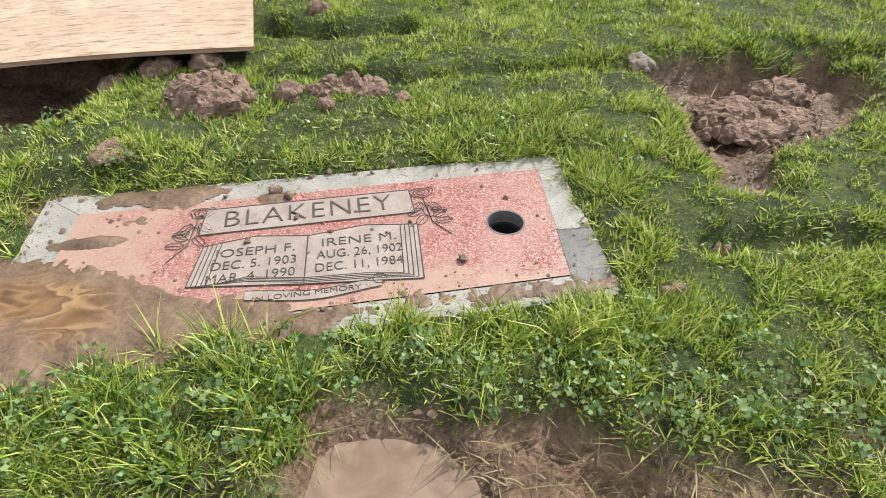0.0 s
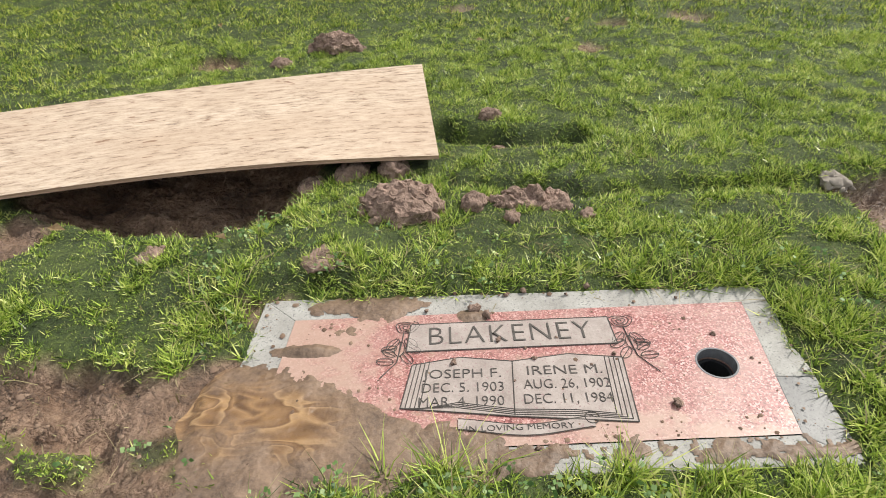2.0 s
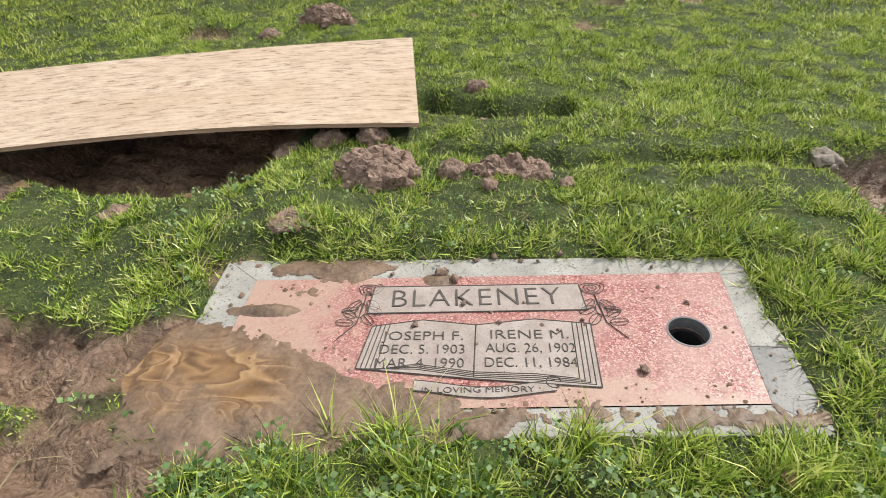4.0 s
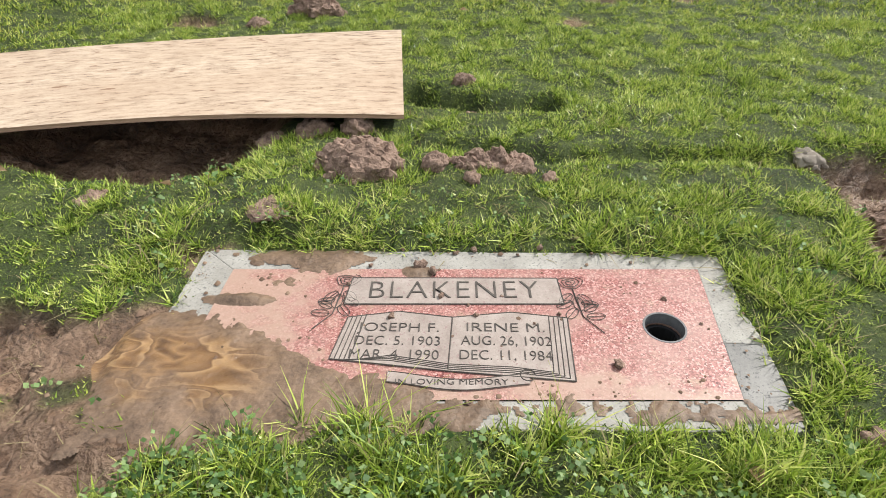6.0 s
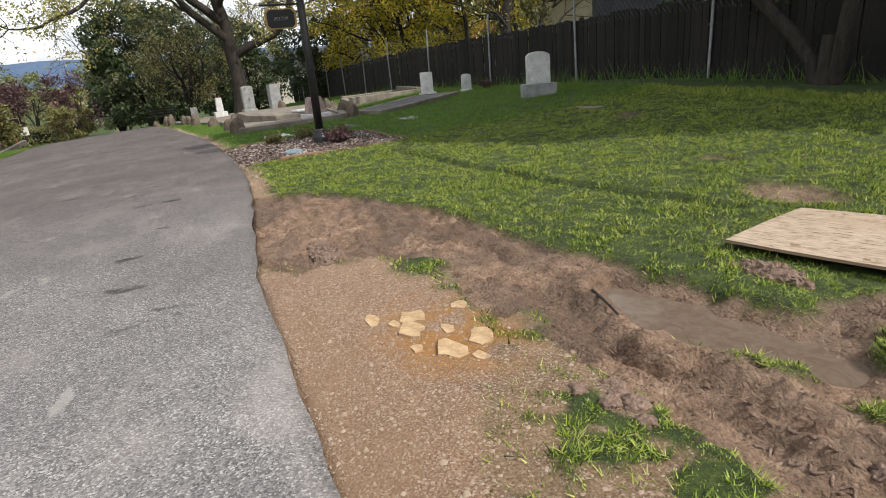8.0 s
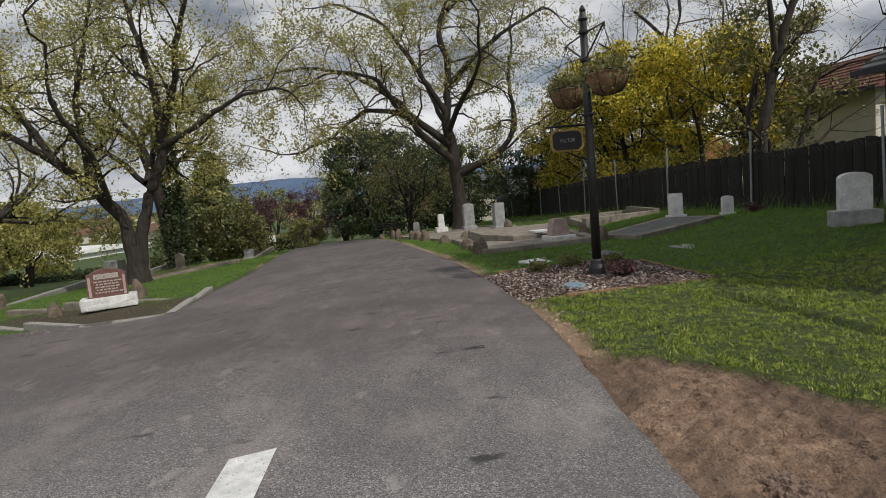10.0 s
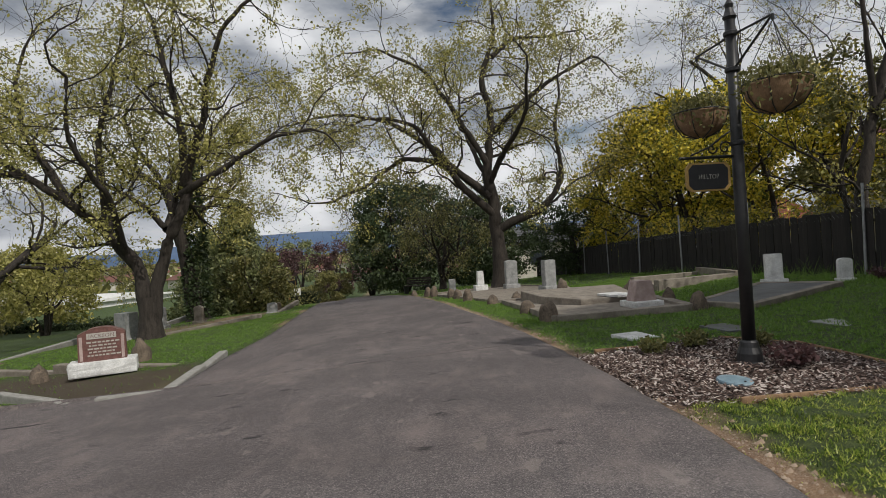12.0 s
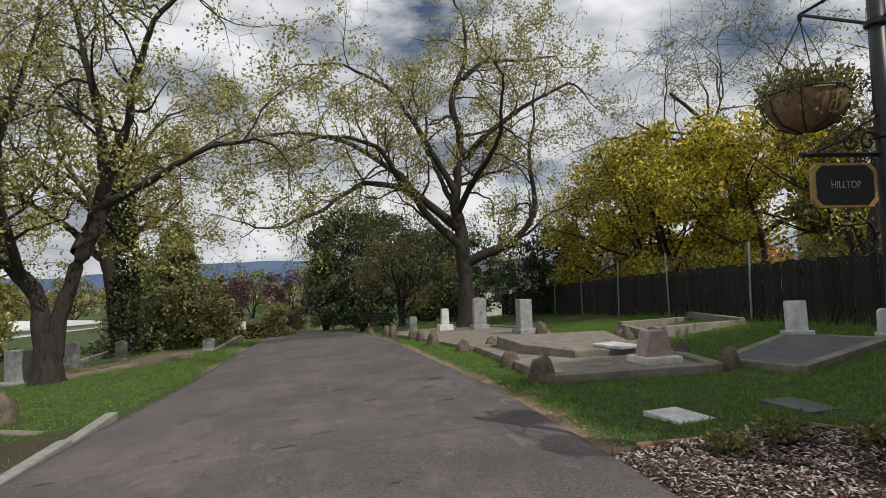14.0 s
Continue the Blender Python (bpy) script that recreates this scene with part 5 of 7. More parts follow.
def great_oak(base, limbs, seed, label, leaf_size, per, every=0.55, twig=2.5):
    """An old oak: each limb bends through (across, height, towards) places from its base, and carries boughs."""
    g = Growth(seed)
    rg = g.rg
    x, y = base
    z = height(x, y) - 0.15
    for r0, r1, places in limbs:
        P = np.array([(x + d, y + a, z + h) for a, h, d in places])
        t = np.concatenate([[0], np.cumsum(np.linalg.norm(np.diff(P, axis=0), axis=1))])
        n = max(6, int(t[-1] / 0.28))
        u = np.linspace(0, t[-1], n)
        Q = np.stack([np.interp(u, t, P[:, k]) for k in range(3)], 1)
        for _ in range(2):
            Q[1:-1] = 0.25 * Q[:-2] + 0.5 * Q[1:-1] + 0.25 * Q[2:]
        Q[1:] += np.cumsum(rg.normal(0, 0.028, (n - 1, 3)), axis=0) * np.minimum(1, np.arange(1, n) / 8)[:, None]
        radii = r0 + (r1 - r0) * (u / t[-1]) ** 0.8
        radii = radii * (1 + 0.10 * rg.normal(0, 1, n).clip(-1, 1))
        g.tube(list(Q), list(radii), 12 if r0 > 0.2 else 8)
        s0 = 0.42 if r0 > 0.24 else 0.22
        for d in np.arange(t[-1] * s0, t[-1], every):
            k = min(n - 2, int(d / t[-1] * n))
            way = Q[k + 1] - Q[k]
            way = way / np.linalg.norm(way)
            side = rg.normal(0, 1, 3)
            side -= way * side.dot(way)
            side /= np.linalg.norm(side)
            g.branch(Q[k], way * 0.55 + side + (0, 0, 0.15), twig * (0.6 + 0.7 * rg.random()), max(0.022, radii[k] * 0.42), 1, 3, wander=0.27, rise=0.03, kids=(3, 6), spread=1.0, shrink=0.58)
        g.branch(Q[-1], Q[-1] - Q[-2], twig, r1, 1, 3, wander=0.25, rise=0.03, kids=(4, 6), spread=1.0, shrink=0.6)
    r0 = limbs[0][0]
    flare = [(r0 * 1.75, 0.0), (r0 * 1.35, 0.3), (r0 * 1.08, 0.8), (r0 * 0.98, 1.5)]
    g.tube([np.array([x, y, z + h]) for _, h in flare], [r for r, _ in flare], 14)
    pts = np.array([t[0] for t in g.tips])
    pts = pts[vnoise(pts[:, 0] + 0.7 * pts[:, 2], pts[:, 1] - 0.5 * pts[:, 2], 1.1, seed) > 0.36]
    return finish_tree("oak_tree", g, label, leaves_mesh("crown", pts, leaf_size, OAK_LEAF, seed + 1, per, 0.14), BARK)


# the great oaks beside the drive
great_oak((-23.6, -11.8), [
    (0.30, 0.07, [(0, 0, 0), (-0.15, 1.5, 0), (-0.4, 2.6, 0), (-1.6, 4.2, 0.3), (-2.9, 5.4, 0.8), (-4.4, 6.4, 1.2)]),
    (0.25, 0.06, [(0.05, 0.3, 0), (0.25, 1.9, 0), (0.75, 3.7, 0), (1.3, 4.8, 0), (1.2, 6.3, -0.2), (1.0, 8.2, -0.3), (0.5, 10.6, -0.2)]),
    (0.16, 0.05, [(-1.0, 3.4, 0.1), (-1.35, 5.1, -0.3), (-1.45, 6.7, -0.7), (-1.2, 8.2, -1.0), (-0.9, 9.8, -1.2)]),
    (0.16, 0.05, [(1.3, 5.0, 0), (2.0, 6.5, 0.5), (2.6, 8.2, 1.0), (3.4, 9.6, 1.4), (4.4, 10.3, 1.6)]),
    (0.14, 0.04, [(1.2, 4.7, 0), (2.8, 5.5, 0.6), (4.4, 6.4, 1.2), (5.6, 6.5, 1.5)]),
    (0.14, 0.04, [(-2.0, 4.6, 0.4), (-3.2, 6.6, 0.2), (-3.7, 8.4, 0.0), (-3.4, 9.8, -0.2)]),
    (0.13, 0.04, [(-0.6, 2.9, 0), (-0.4, 4.4, 1.4), (-0.9, 6.0, 2.6), (-0.6, 7.6, 3.4)]),
    (0.13, 0.04, [(0.7, 3.6, 0), (0.6, 5.2, -1.6), (1.2, 6.8, -2.8), (2.0, 8.2, -3.4)]),
    (0.12, 0.04, [(-3.0, 5.5, 0.8), (-4.6, 5.4, 1.6), (-6.4, 5.9, 2.2), (-7.6, 5.7, 2.4)]),
], 11, "old spreading oak with twin trunks and sparse new leaves", 0.105, 10, 0.62)
great_oak((-31.2, 0.9), [
    (0.40, 0.06, [(0, 0, 0), (-0.1, 2.0, 0), (-0.2, 3.6, 0), (-0.4, 5.9, 0), (0.1, 8.2, 0), (-0.3, 10.0, 0.2), (0.4, 12.0, 0.2), (0.3, 13.2, 0.2)]),
    (0.20, 0.05, [(-0.2, 3.6, 0), (-0.9, 4.2, 0.2), (-2.5, 5.8, 0.6), (-4.3, 6.1, 1.0), (-6.0, 5.0, 1.3), (-7.6, 4.3, 1.5)]),
    (0.20, 0.05, [(-0.3, 4.4, 0), (-1.2, 5.2, -0.2), (-3.0, 7.1, -0.4), (-5.0, 8.4, -0.5), (-7.2, 8.9, -0.6), (-8.6, 8.7, -0.6)]),
    (0.17, 0.05, [(-0.4, 6.0, 0), (-1.8, 8.4, 0.6), (-3.0, 10.2, 1.0), (-4.8, 11.0, 1.2)]),
    (0.22, 0.05, [(0.1, 2.9, 0), (0.6, 3.2, 0.2), (1.9, 3.6, 0.6), (2.8, 5.0, 0.9), (2.5, 7.0, 1.1), (2.9, 8.8, 1.2)]),
    (0.16, 0.05, [(0.0, 7.4, 0), (1.6, 8.8, 0.3), (2.9, 9.7, 0.5), (4.5, 10.7, 0.6)]),
    (0.12, 0.04, [(0.1, 10.8, 0.2), (1.2, 11.9, -0.4), (2.9, 12.0, -0.8), (4.7, 12.3, -1.0)]),
    (0.16, 0.05, [(-0.3, 5.0, 0), (0.2, 6.4, 1.8), (0.8, 7.8, 3.4), (0.6, 9.2, 4.6)]),
    (0.15, 0.05, [(-0.3, 5.2, 0), (-0.9, 6.8, -1.8), (-1.4, 8.6, -3.2), (-1.2, 10.2, -4.0)]),
    (0.13, 0.04, [(-2.5, 5.8, 0.6), (-3.6, 7.4, 1.8), (-5.2, 7.6, 2.6), (-6.4, 7.0, 3.0)]),
], 23, "large gnarled oak with dark limbs and pale young leaves", 0.115, 10, 0.75, 2.7)
oak((-33.5, -24.5), [((0, 0, 0), (0.0, 0.05, 1), 8.0, 0.28), ((0, 0, 2.4), (0.1, 0.8, 0.7), 6.0, 0.15), ((0, 0, 2.6), (0.1, -0.8, 0.7), 6.0, 0.15), ((0, 0, 3.0), (0.8, 0.2, 0.8), 5.5, 0.14)], 31, "oak with yellowing green leaves beyond the graves", 0.16, 5)
great_oak((-19.4, 8.9), [
    (0.20, 0.07, [(0, 0, 0), (0.05, 2.4, 0), (0.35, 4.2, 0), (0.95, 6.2, 0.1), (1.6, 8.2, 0.2), (2.0, 9.6, 0.2)]),
    (0.09, 0.03, [(0.5, 4.8, 0), (0.2, 6.4, 0.3), (0.1, 8.0, 0.5), (-0.3, 9.4, 0.7)]),
    (0.08, 0.03, [(1.0, 6.4, 0.1), (2.2, 7.4, 0.4), (3.4, 8.6, 0.6)]),
], 41, "leaning sparse-leaved tree behind the fence", 0.10, 3, 1.3, 1.8)
oak((-27.5, 11.5), [((0, 0, 0), (-0.1, 0.15, 1), 10.5, 0.2), ((0, 0.3, 4.5), (0.1, 0.6, 1.0), 6.0, 0.11), ((0, 0.3, 4.8), (0.0, -0.6, 1.0), 5.5, 0.1)], 43, "tall thin tree with bare upright branches", 0.11, 2, keep=0.4)
oak((-6.8, 7.3), [((-0.12, 0, 0), (-0.20, 0.1, 1), 8.0, 0.15), ((0.12, 0, 0), (0.12, 0.0, 1), 8.5, 0.14), ((0, 0, 3.0), (-0.6, -0.3, 0.8), 4.5, 0.1)], 47, "twin-trunked shade tree in front of the fence", 0.20, 22, levels=3, shrink=0.46, leaf=DARK_LEAF, keep=2, spread=0.4, stout=0.85)
oak((-36.0, -14.6), [((0, 0, 0), (0, 0, 1), 11.0, 0.42), ((0, 0, 5.5), (0.2, 0.7, 0.7), 4.5, 0.12), ((0, 0, 6.0), (0.2, -0.7, 0.7), 4.5, 0.12)], 53, "tall trunk wrapped in ivy", 0.13, 4)
oak((-12.5, -22.0), [((0, 0, 0), (0.0, 0.1, 1), 8.5, 0.3), ((0, 0, 2.6), (0.0, 0.85, 0.6), 7.0, 0.17), ((0, 0, 2.8), (0.7, -0.5, 0.7), 6.0, 0.16)], 59, "old oak at the edge of the lawn", 0.15, 4)


def ivy():
    rg = np.random.default_rng(3)
    n = 5200
    a, h = 6.283 * rg.random(n), 8.5 * rg.random(n) ** 0.9
    z = height(-36.0, -14.6)
    r = 0.48 + 0.22 * vnoise(a * 2, h, 1.3, 4) - 0.012 * h
    ob = new("ivy", leaves_mesh("ivy", np.stack([-36.0 + r * np.cos(a), -14.6 + r * np.sin(a), z + h], 1), 0.16, DARK_LEAF, 5, 1, 0.06, 0.8))
    tagged(ob, "dark green ivy climbing a tall trunk", "ivy", kind="stuff")


ivy()

# behind the fence
bushy_tree("leafy_tree", (-34.0, 9.0), 7.0, 3.2, 61, "yellow-green bushy tree behind the fence", YELLOW_LEAF, 0.15, 110, 260, 0.2)
bushy_tree("leafy_tree", (-29.0, 9.2), 7.3, 3.3, 62, "yellow-green bushy tree with golden patches", YELLOW_LEAF, 0.15, 120, 260, 0.2)
bushy_tree("leafy_tree", (-24.6, 9.8), 6.6, 2.9, 63, "green and gold bushy tree behind the fence", YELLOW_LEAF, 0.145, 110, 240, 0.2)
bushy_tree("leafy_tree", (-21.0, 10.4), 6.5, 2.0, 64, "dark green shrubby tree beside the houses", OLIVE_LEAF, 0.14, 50, 150, 0.15)
bushy_tree("evergreen_tree", (-9.6, 9.8), 8.4, 2.7, 65, "dark evergreen tree overhanging the fence", DARK_LEAF, 0.16, 80, 170, 0.2)
# the next four stand out of view, added to cast shade on the lawn
bushy_tree("evergreen_tree", (-3.6, 9.6), 13.0, 3.7, 66, "tall dark evergreen tree overhanging the fence, unseen, shading the lawn", DARK_LEAF, 0.30, 190, 250, 0.25)
bushy_tree("evergreen_tree", (-7.8, 10.4), 11.5, 3.2, 85, "tall dark evergreen tree added unseen behind the fence for shade", DARK_LEAF, 0.30, 110, 190, 0.3)
bushy_tree("evergreen_tree", (-0.4, 11.6), 12.0, 3.3, 67, "dark evergreen tree behind the fence, unseen, placed for shade", DARK_LEAF, 0.22, 110, 190, 0.25)
bushy_tree("evergreen_tree", (5.0, 15.4), 10.0, 2.8, 69, "dark evergreen tree behind the fence, unseen, placed for shade", DARK_LEAF, 0.24, 100, 170, 0.25)
bushy_tree("evergreen_shrub", (-37.5, 6.5), 5.0, 2.6, 68, "dark evergreen shrub along the fence", DARK_LEAF, 0.17, 60, 150, 0.05)
# down the drive
bushy_tree("evergreen_tree", (-51.0, -3.6), 8.8, 3.9, 71, "dark evergreen tree at the end of the drive", DARK_LEAF, 0.26, 130, 170, 0.05)
bushy_tree("evergreen_tree", (-58.0, 2.5), 8.0, 3.8, 72, "dark evergreen tree at the end of the drive", DARK_LEAF, 0.26, 100, 160, 0.05)
bushy_tree("olive_tree", (-60.0, -6.8), 6.5, 2.4, 73, "light green tree beyond the drive", CEDAR_LEAF, 0.24, 55, 110, 0.1)
oak((-41.5, -1.2), [((0, 0, 0), (0, 0.1, 1), 4.6, 0.17), ((0, 0, 0.5), (0.1, -0.5, 1), 4.4, 0.14), ((0, 0, 0.6), (0.1, 0.55, 1), 4.4, 0.14), ((0, 0, 0.8), (-0.5, 0, 1), 4.2, 0.12)], 74, "multi-stemmed brownish tree, hardly in leaf", 0.13, 3, levels=4, leaf=OLIVE_LEAF, keep=0.7)
conifer((-42.5, -14.2), 7.4, 3.4, 75, "pale green cedar with drooping layered branches", leaf_size=0.30, tiers=30)
conifer((-46.0, -17.2), 6.2, 3.2, 76, "pale green cedar with drooping layered branches", leaf_size=0.30, tiers=26)
bushy_tree("olive_tree", (-41.0, -12.6), 3.4, 2.0, 81, "olive green shrub at the foot of the cedars", OLIVE_LEAF, 0.2, 60, 120, 0.05)
bushy_tree("olive_tree", (-47.0, -29.0), 6.2, 3.2, 82, "yellow-green tree beyond the graves", OAK_LEAF, 0.26, 70, 120, 0.2)
bushy_tree("olive_tree", (-52.0, -36.0), 6.5, 3.4, 83, "olive green tree beyond the graves", OLIVE_LEAF, 0.28, 70, 120, 0.15)
bushy_tree("evergreen_tree", (-46.0, 3.2), 6.0, 2.6, 84, "dark evergreen tree at the end of the fence", DARK_LEAF, 0.22, 80, 150, 0.05)
bushy_tree("plum_tree", (-66.0, -17.0), 6.0, 3.0, 78, "purple-leaved plum tree in the valley", PLUM_LEAF, 0.26, 50, 100, 0.15)
bushy_tree("plum_tree", (-78.0, -12.5), 6.2, 3.4, 79, "reddish-brown plum tree in the distance", PLUM_LEAF, 0.28, 50, 100, 0.1)
bushy_tree("round_shrub", (-50.0, -9.2), 2.4, 1.7, 80, "clipped round green shrub beside the drive", OLIVE_LEAF, 0.15, 40, 130, 0.05, squash=0.7)
for k, (tx, ty, hh) in enumerate(((-84, -22, 6.5), (-112, -40, 7.0), (-130, -70, 8), (-98, -20, 7.0), (-120, -55, 8), (-70, -62, 7))):
    bushy_tree("distant_tree", (tx, ty), hh, hh * 0.45, 90 + k, "olive green tree in the valley", (OLIVE_LEAF, CEDAR_LEAF)[k % 2], 0.32, 42, 90, 0.12)


def hedge(name, a, b, wide, tall, seed, label):
    (ax, ay), (bx, by) = a, b
    length = math.hypot(bx - ax, by - ay)
    rg = np.random.default_rng(seed)
    top = tagged(new(name), label, "hedge")
    turn = math.degrees(math.atan2(by - ay, bx - ax))
    cx, cy = (ax + bx) / 2, (ay + by) / 2
    z = min(height(ax, ay), height(bx, by), height(cx, cy)) - 0.1
    part("hedge_core", box_bm(length, wide * 0.75, tall * 0.88, (0, 0, 0), 0.12), HEDGE_CORE, top, at=pose(cx, cy, z, 0, 0, turn))
    n = int(length * 420)
    u, face = (rg.random(n) - 0.5) * length, rg.random(n)
    v = np.where(face < 0.4, -wide / 2, np.where(face < 0.6, wide / 2, (rg.random(n) - 0.5) * wide))
    h = np.where(face < 0.6, tall * rg.random(n), tall) + 0.1 * (vnoise(u, v, 1.5, seed) - 0.5)
    c, s = math.cos(radians(turn)), math.sin(radians(turn))
    new("leaves", leaves_mesh("leaves", np.stack([cx + u * c - v * s, cy + u * s + v * c, z + h], 1), 0.18, DARK_LEAF if seed % 2 else OLIVE_LEAF, seed, 1, 0.07)).parent = top


hedge("hedge", (-62, -60), (-52, -20), 1.6, 1.35, 5, "long dark green clipped hedge")
hedge("hedge", (-55, -17), (-54, -10.8), 1.4, 1.7, 6, "bright green clipped hedge")


# ---- fence ----
def fence_y(x):
    return 6.2 + 0.12 * np.maximum(x + 22, 0)


def build_fence():
    rg = np.random.default_rng(17)
    top = empty("fence", Matrix.Identity(4), "tall dark weathered board fence with galvanised posts", "fence")

    def plank(w, h, seed):
        bm = box_bm(w, 0.02, h, (0, 0, 0))
        r = random.Random(seed)
        for v in bm.verts:
            v.co.x += r.uniform(-0.004, 0.004)
            if v.co.z > h / 2:
                v.co.z += r.uniform(-0.02, 0.02)
        me = bpy.data.meshes.new("board")
        bmesh.ops.recalc_face_normals(bm, faces=bm.faces)
        bm.to_mesh(me)
        bm.free()
        me.materials.append(BOARD)
        return me
    kinds = [plank(0.132 + 0.004 * (k % 3), 1.50 + 0.02 * (k % 4), k) for k in range(9)]
    xs = np.arange(9.0, -47.0, -0.142)
    rest = bmesh.new()
    for x in xs:
        y0 = float(fence_y(x))
        z = height(x, y0) - 0.06
        m = pose(x, y0 + rg.uniform(-0.012, 0.012), z, rg.uniform(-0.6, 0.6), rg.uniform(-0.7, 0.7), 6.8 * (x > -22) + rg.uniform(-1.5, 1.5))
        if -33.5 < x < 6.0:
            ob = new("board", kinds[int(rg.integers(0, 9))])
            ob.parent, ob.matrix_basis = top, m
        else:
            b = box_bm(0.132, 0.02, 1.52)
            b.transform(m)
            tmp = bpy.data.meshes.new("tmp")
            b.to_mesh(tmp)
            b.free()
            rest.from_mesh(tmp)
            bpy.data.meshes.remove(tmp)
    part("board_run", rest, BOARD, top)["kind"] = "stuff"
    rail = bmesh.new()
    for zz in (0.35, 1.22):
        tube_bm([(x, float(fence_y(x)) + 0.05, height(x, float(fence_y(x))) + zz) for x in np.arange(9, -47.1, -4)], 0.035, 4, rail)
    part("rail", rail, BOARD, top)
    post = tube_bm([(0, 0, 0), (0, 0, 2.16)], 0.03, 10)
    me = bpy.data.meshes.new("post")
    bmesh.ops.recalc_face_normals(post, faces=post.faces)
    post.to_mesh(me)
    post.free()
    me.materials.append(GALV)
    for x in np.arange(5.35, -46, -3.7):
        y0 = float(fence_y(x))
        ob = new("post", me)
        ob.parent, ob.matrix_basis = top, pose(x, y0 - 0.055, height(x, y0) - 0.1, rg.uniform(-1, 1), rg.uniform(-1.2, 1.2), 0)
    # chain link above the boards
    wire, faces, s = [], [], 0.075
    for x0 in np.arange(-8.0, -30.0, -s * 1.6):
        y0 = float(fence_y(x0))
        for slope in (1, -1):
            a = np.array([x0, y0 - 0.03, 1.30 + (0 if slope > 0 else 0.7)])
            b = np.array([x0 - 0.62, y0 - 0.03, 1.30 + (0.7 if slope > 0 else 0)])
            dz = np.array([0.0, 0.0, 0.0022])
            za, zb = height(a[0], y0), height(b[0], y0)
            a[2] += za
            b[2] += zb
            i = len(wire)
            wire += [a - dz, a + dz, b + dz, b - dz]
            faces.append((i, i + 1, i + 2, i + 3))
    ob = new("chain_link", np_mesh("chain_link", wire, faces, GALV))
    ob.parent = top
    ob["label"] = "galvanised chain-link mesh above the boards"


build_fence()


# ---- houses beyond the fence, valley, hills ----
def house(x, y, sx, sy, wall_h, roof_h, wall_mat, roof_mat, label, turn=0, windows=(), over=0.5, chimney=False):
    z = height(x, y) - 0.3
    top = empty("house", pose(x, y, z, 0, 0, turn), label, "house")
    part("wall", box_bm(sx, sy, wall_h), wall_mat, top)
    bm = bmesh.new()
    hx, hy = sx / 2 + over, sy / 2 + over
    lo = wall_h - 0.12
    v = [bm.verts.new(p) for p in ((-hx, -hy, lo), (hx, -hy, lo), (hx, hy, lo), (-hx, hy, lo), (-hx, 0, wall_h + roof_h), (hx, 0, wall_h + roof_h))]
    for f in ((0, 1, 5, 4), (2, 3, 4, 5), (1, 2, 5), (3, 0, 4), (3, 2, 1, 0)):
        bm.faces.new([v[i] for i in f])
    roof = part("roof", bm, roof_mat, top)
    # courses of tiles
    courses = bmesh.new()
    n = max(4, int(math.hypot(hy, roof_h) / 0.34))
    for k in range(n):
        t = (k + 0.5) / n
        yy, zz = -hy * (1 - t), lo + (wall_h + roof_h - lo) * t
        box_bm(sx + 2 * over, 0.05, 0.05, (0, yy, zz - 0.01), bm=courses)
    part("tile_ridge", courses, roof_mat, roof)
    part("fascia", box_bm(sx + 2 * over + 0.02, 0.05, 0.16, (0, -hy - 0.02, lo - 0.08)), DARK_SIDING, top)
    for wx, wz, ww, wh in windows:
        w = part("window", box_bm(ww + 0.14, 0.06, wh + 0.14, (wx, -sy / 2 - 0.01, wz - 0.07), 0.01), WHITE_WALL, top)
        part("pane", box_bm(ww, 0.03, wh, (wx, -sy / 2 - 0.045, wz)), GLASS_DARK, w)
    return top


house(-26.0, 18.2, 7.0, 6.0, 4.3, 1.7, STUCCO, ROOF_TILE, "cream stucco house with a brown-red tiled roof", 4, [(2.0, 1.2, 1.2, 1.1)])
house(-13.2, 13.6, 7.0, 6.0, 3.6, 1.9, DARK_SIDING, SLAB_DARK, "dark grey house with a blue-grey shingle roof", 8, [(1.0, 1.4, 1.1, 1.1)])
house(-38.0, 15.5, 9.0, 6.0, 2.5, 1.6, STUCCO, RED_ROOF_FAR, "low house with a terracotta roof behind trees", 0, [(0, 1.2, 1.2, 1.0)])
house(-56.0, 8.5, 7.0, 5.0, 3.6, 1.4, STUCCO, SLAB_DARK, "pale house at the end of the fence", 75, [(0, 1.6, 1.2, 1.1)])
house(-100, -62, 40.0, 18, 1.3, 0.7, WHITE_WALL, WHITE_WALL, "long white low building with a white roof", 68, [(k * 4.0 - 16, 0.4, 2.4, 0.6) for k in range(9)])
house(-112, -88, 30.0, 16, 1.5, 0.6, WHITE_WALL, WHITE_WALL, "white flat building behind the hedge", 60, [(k * 4.0 - 10, 0.5, 2.4, 0.6) for k in range(6)])


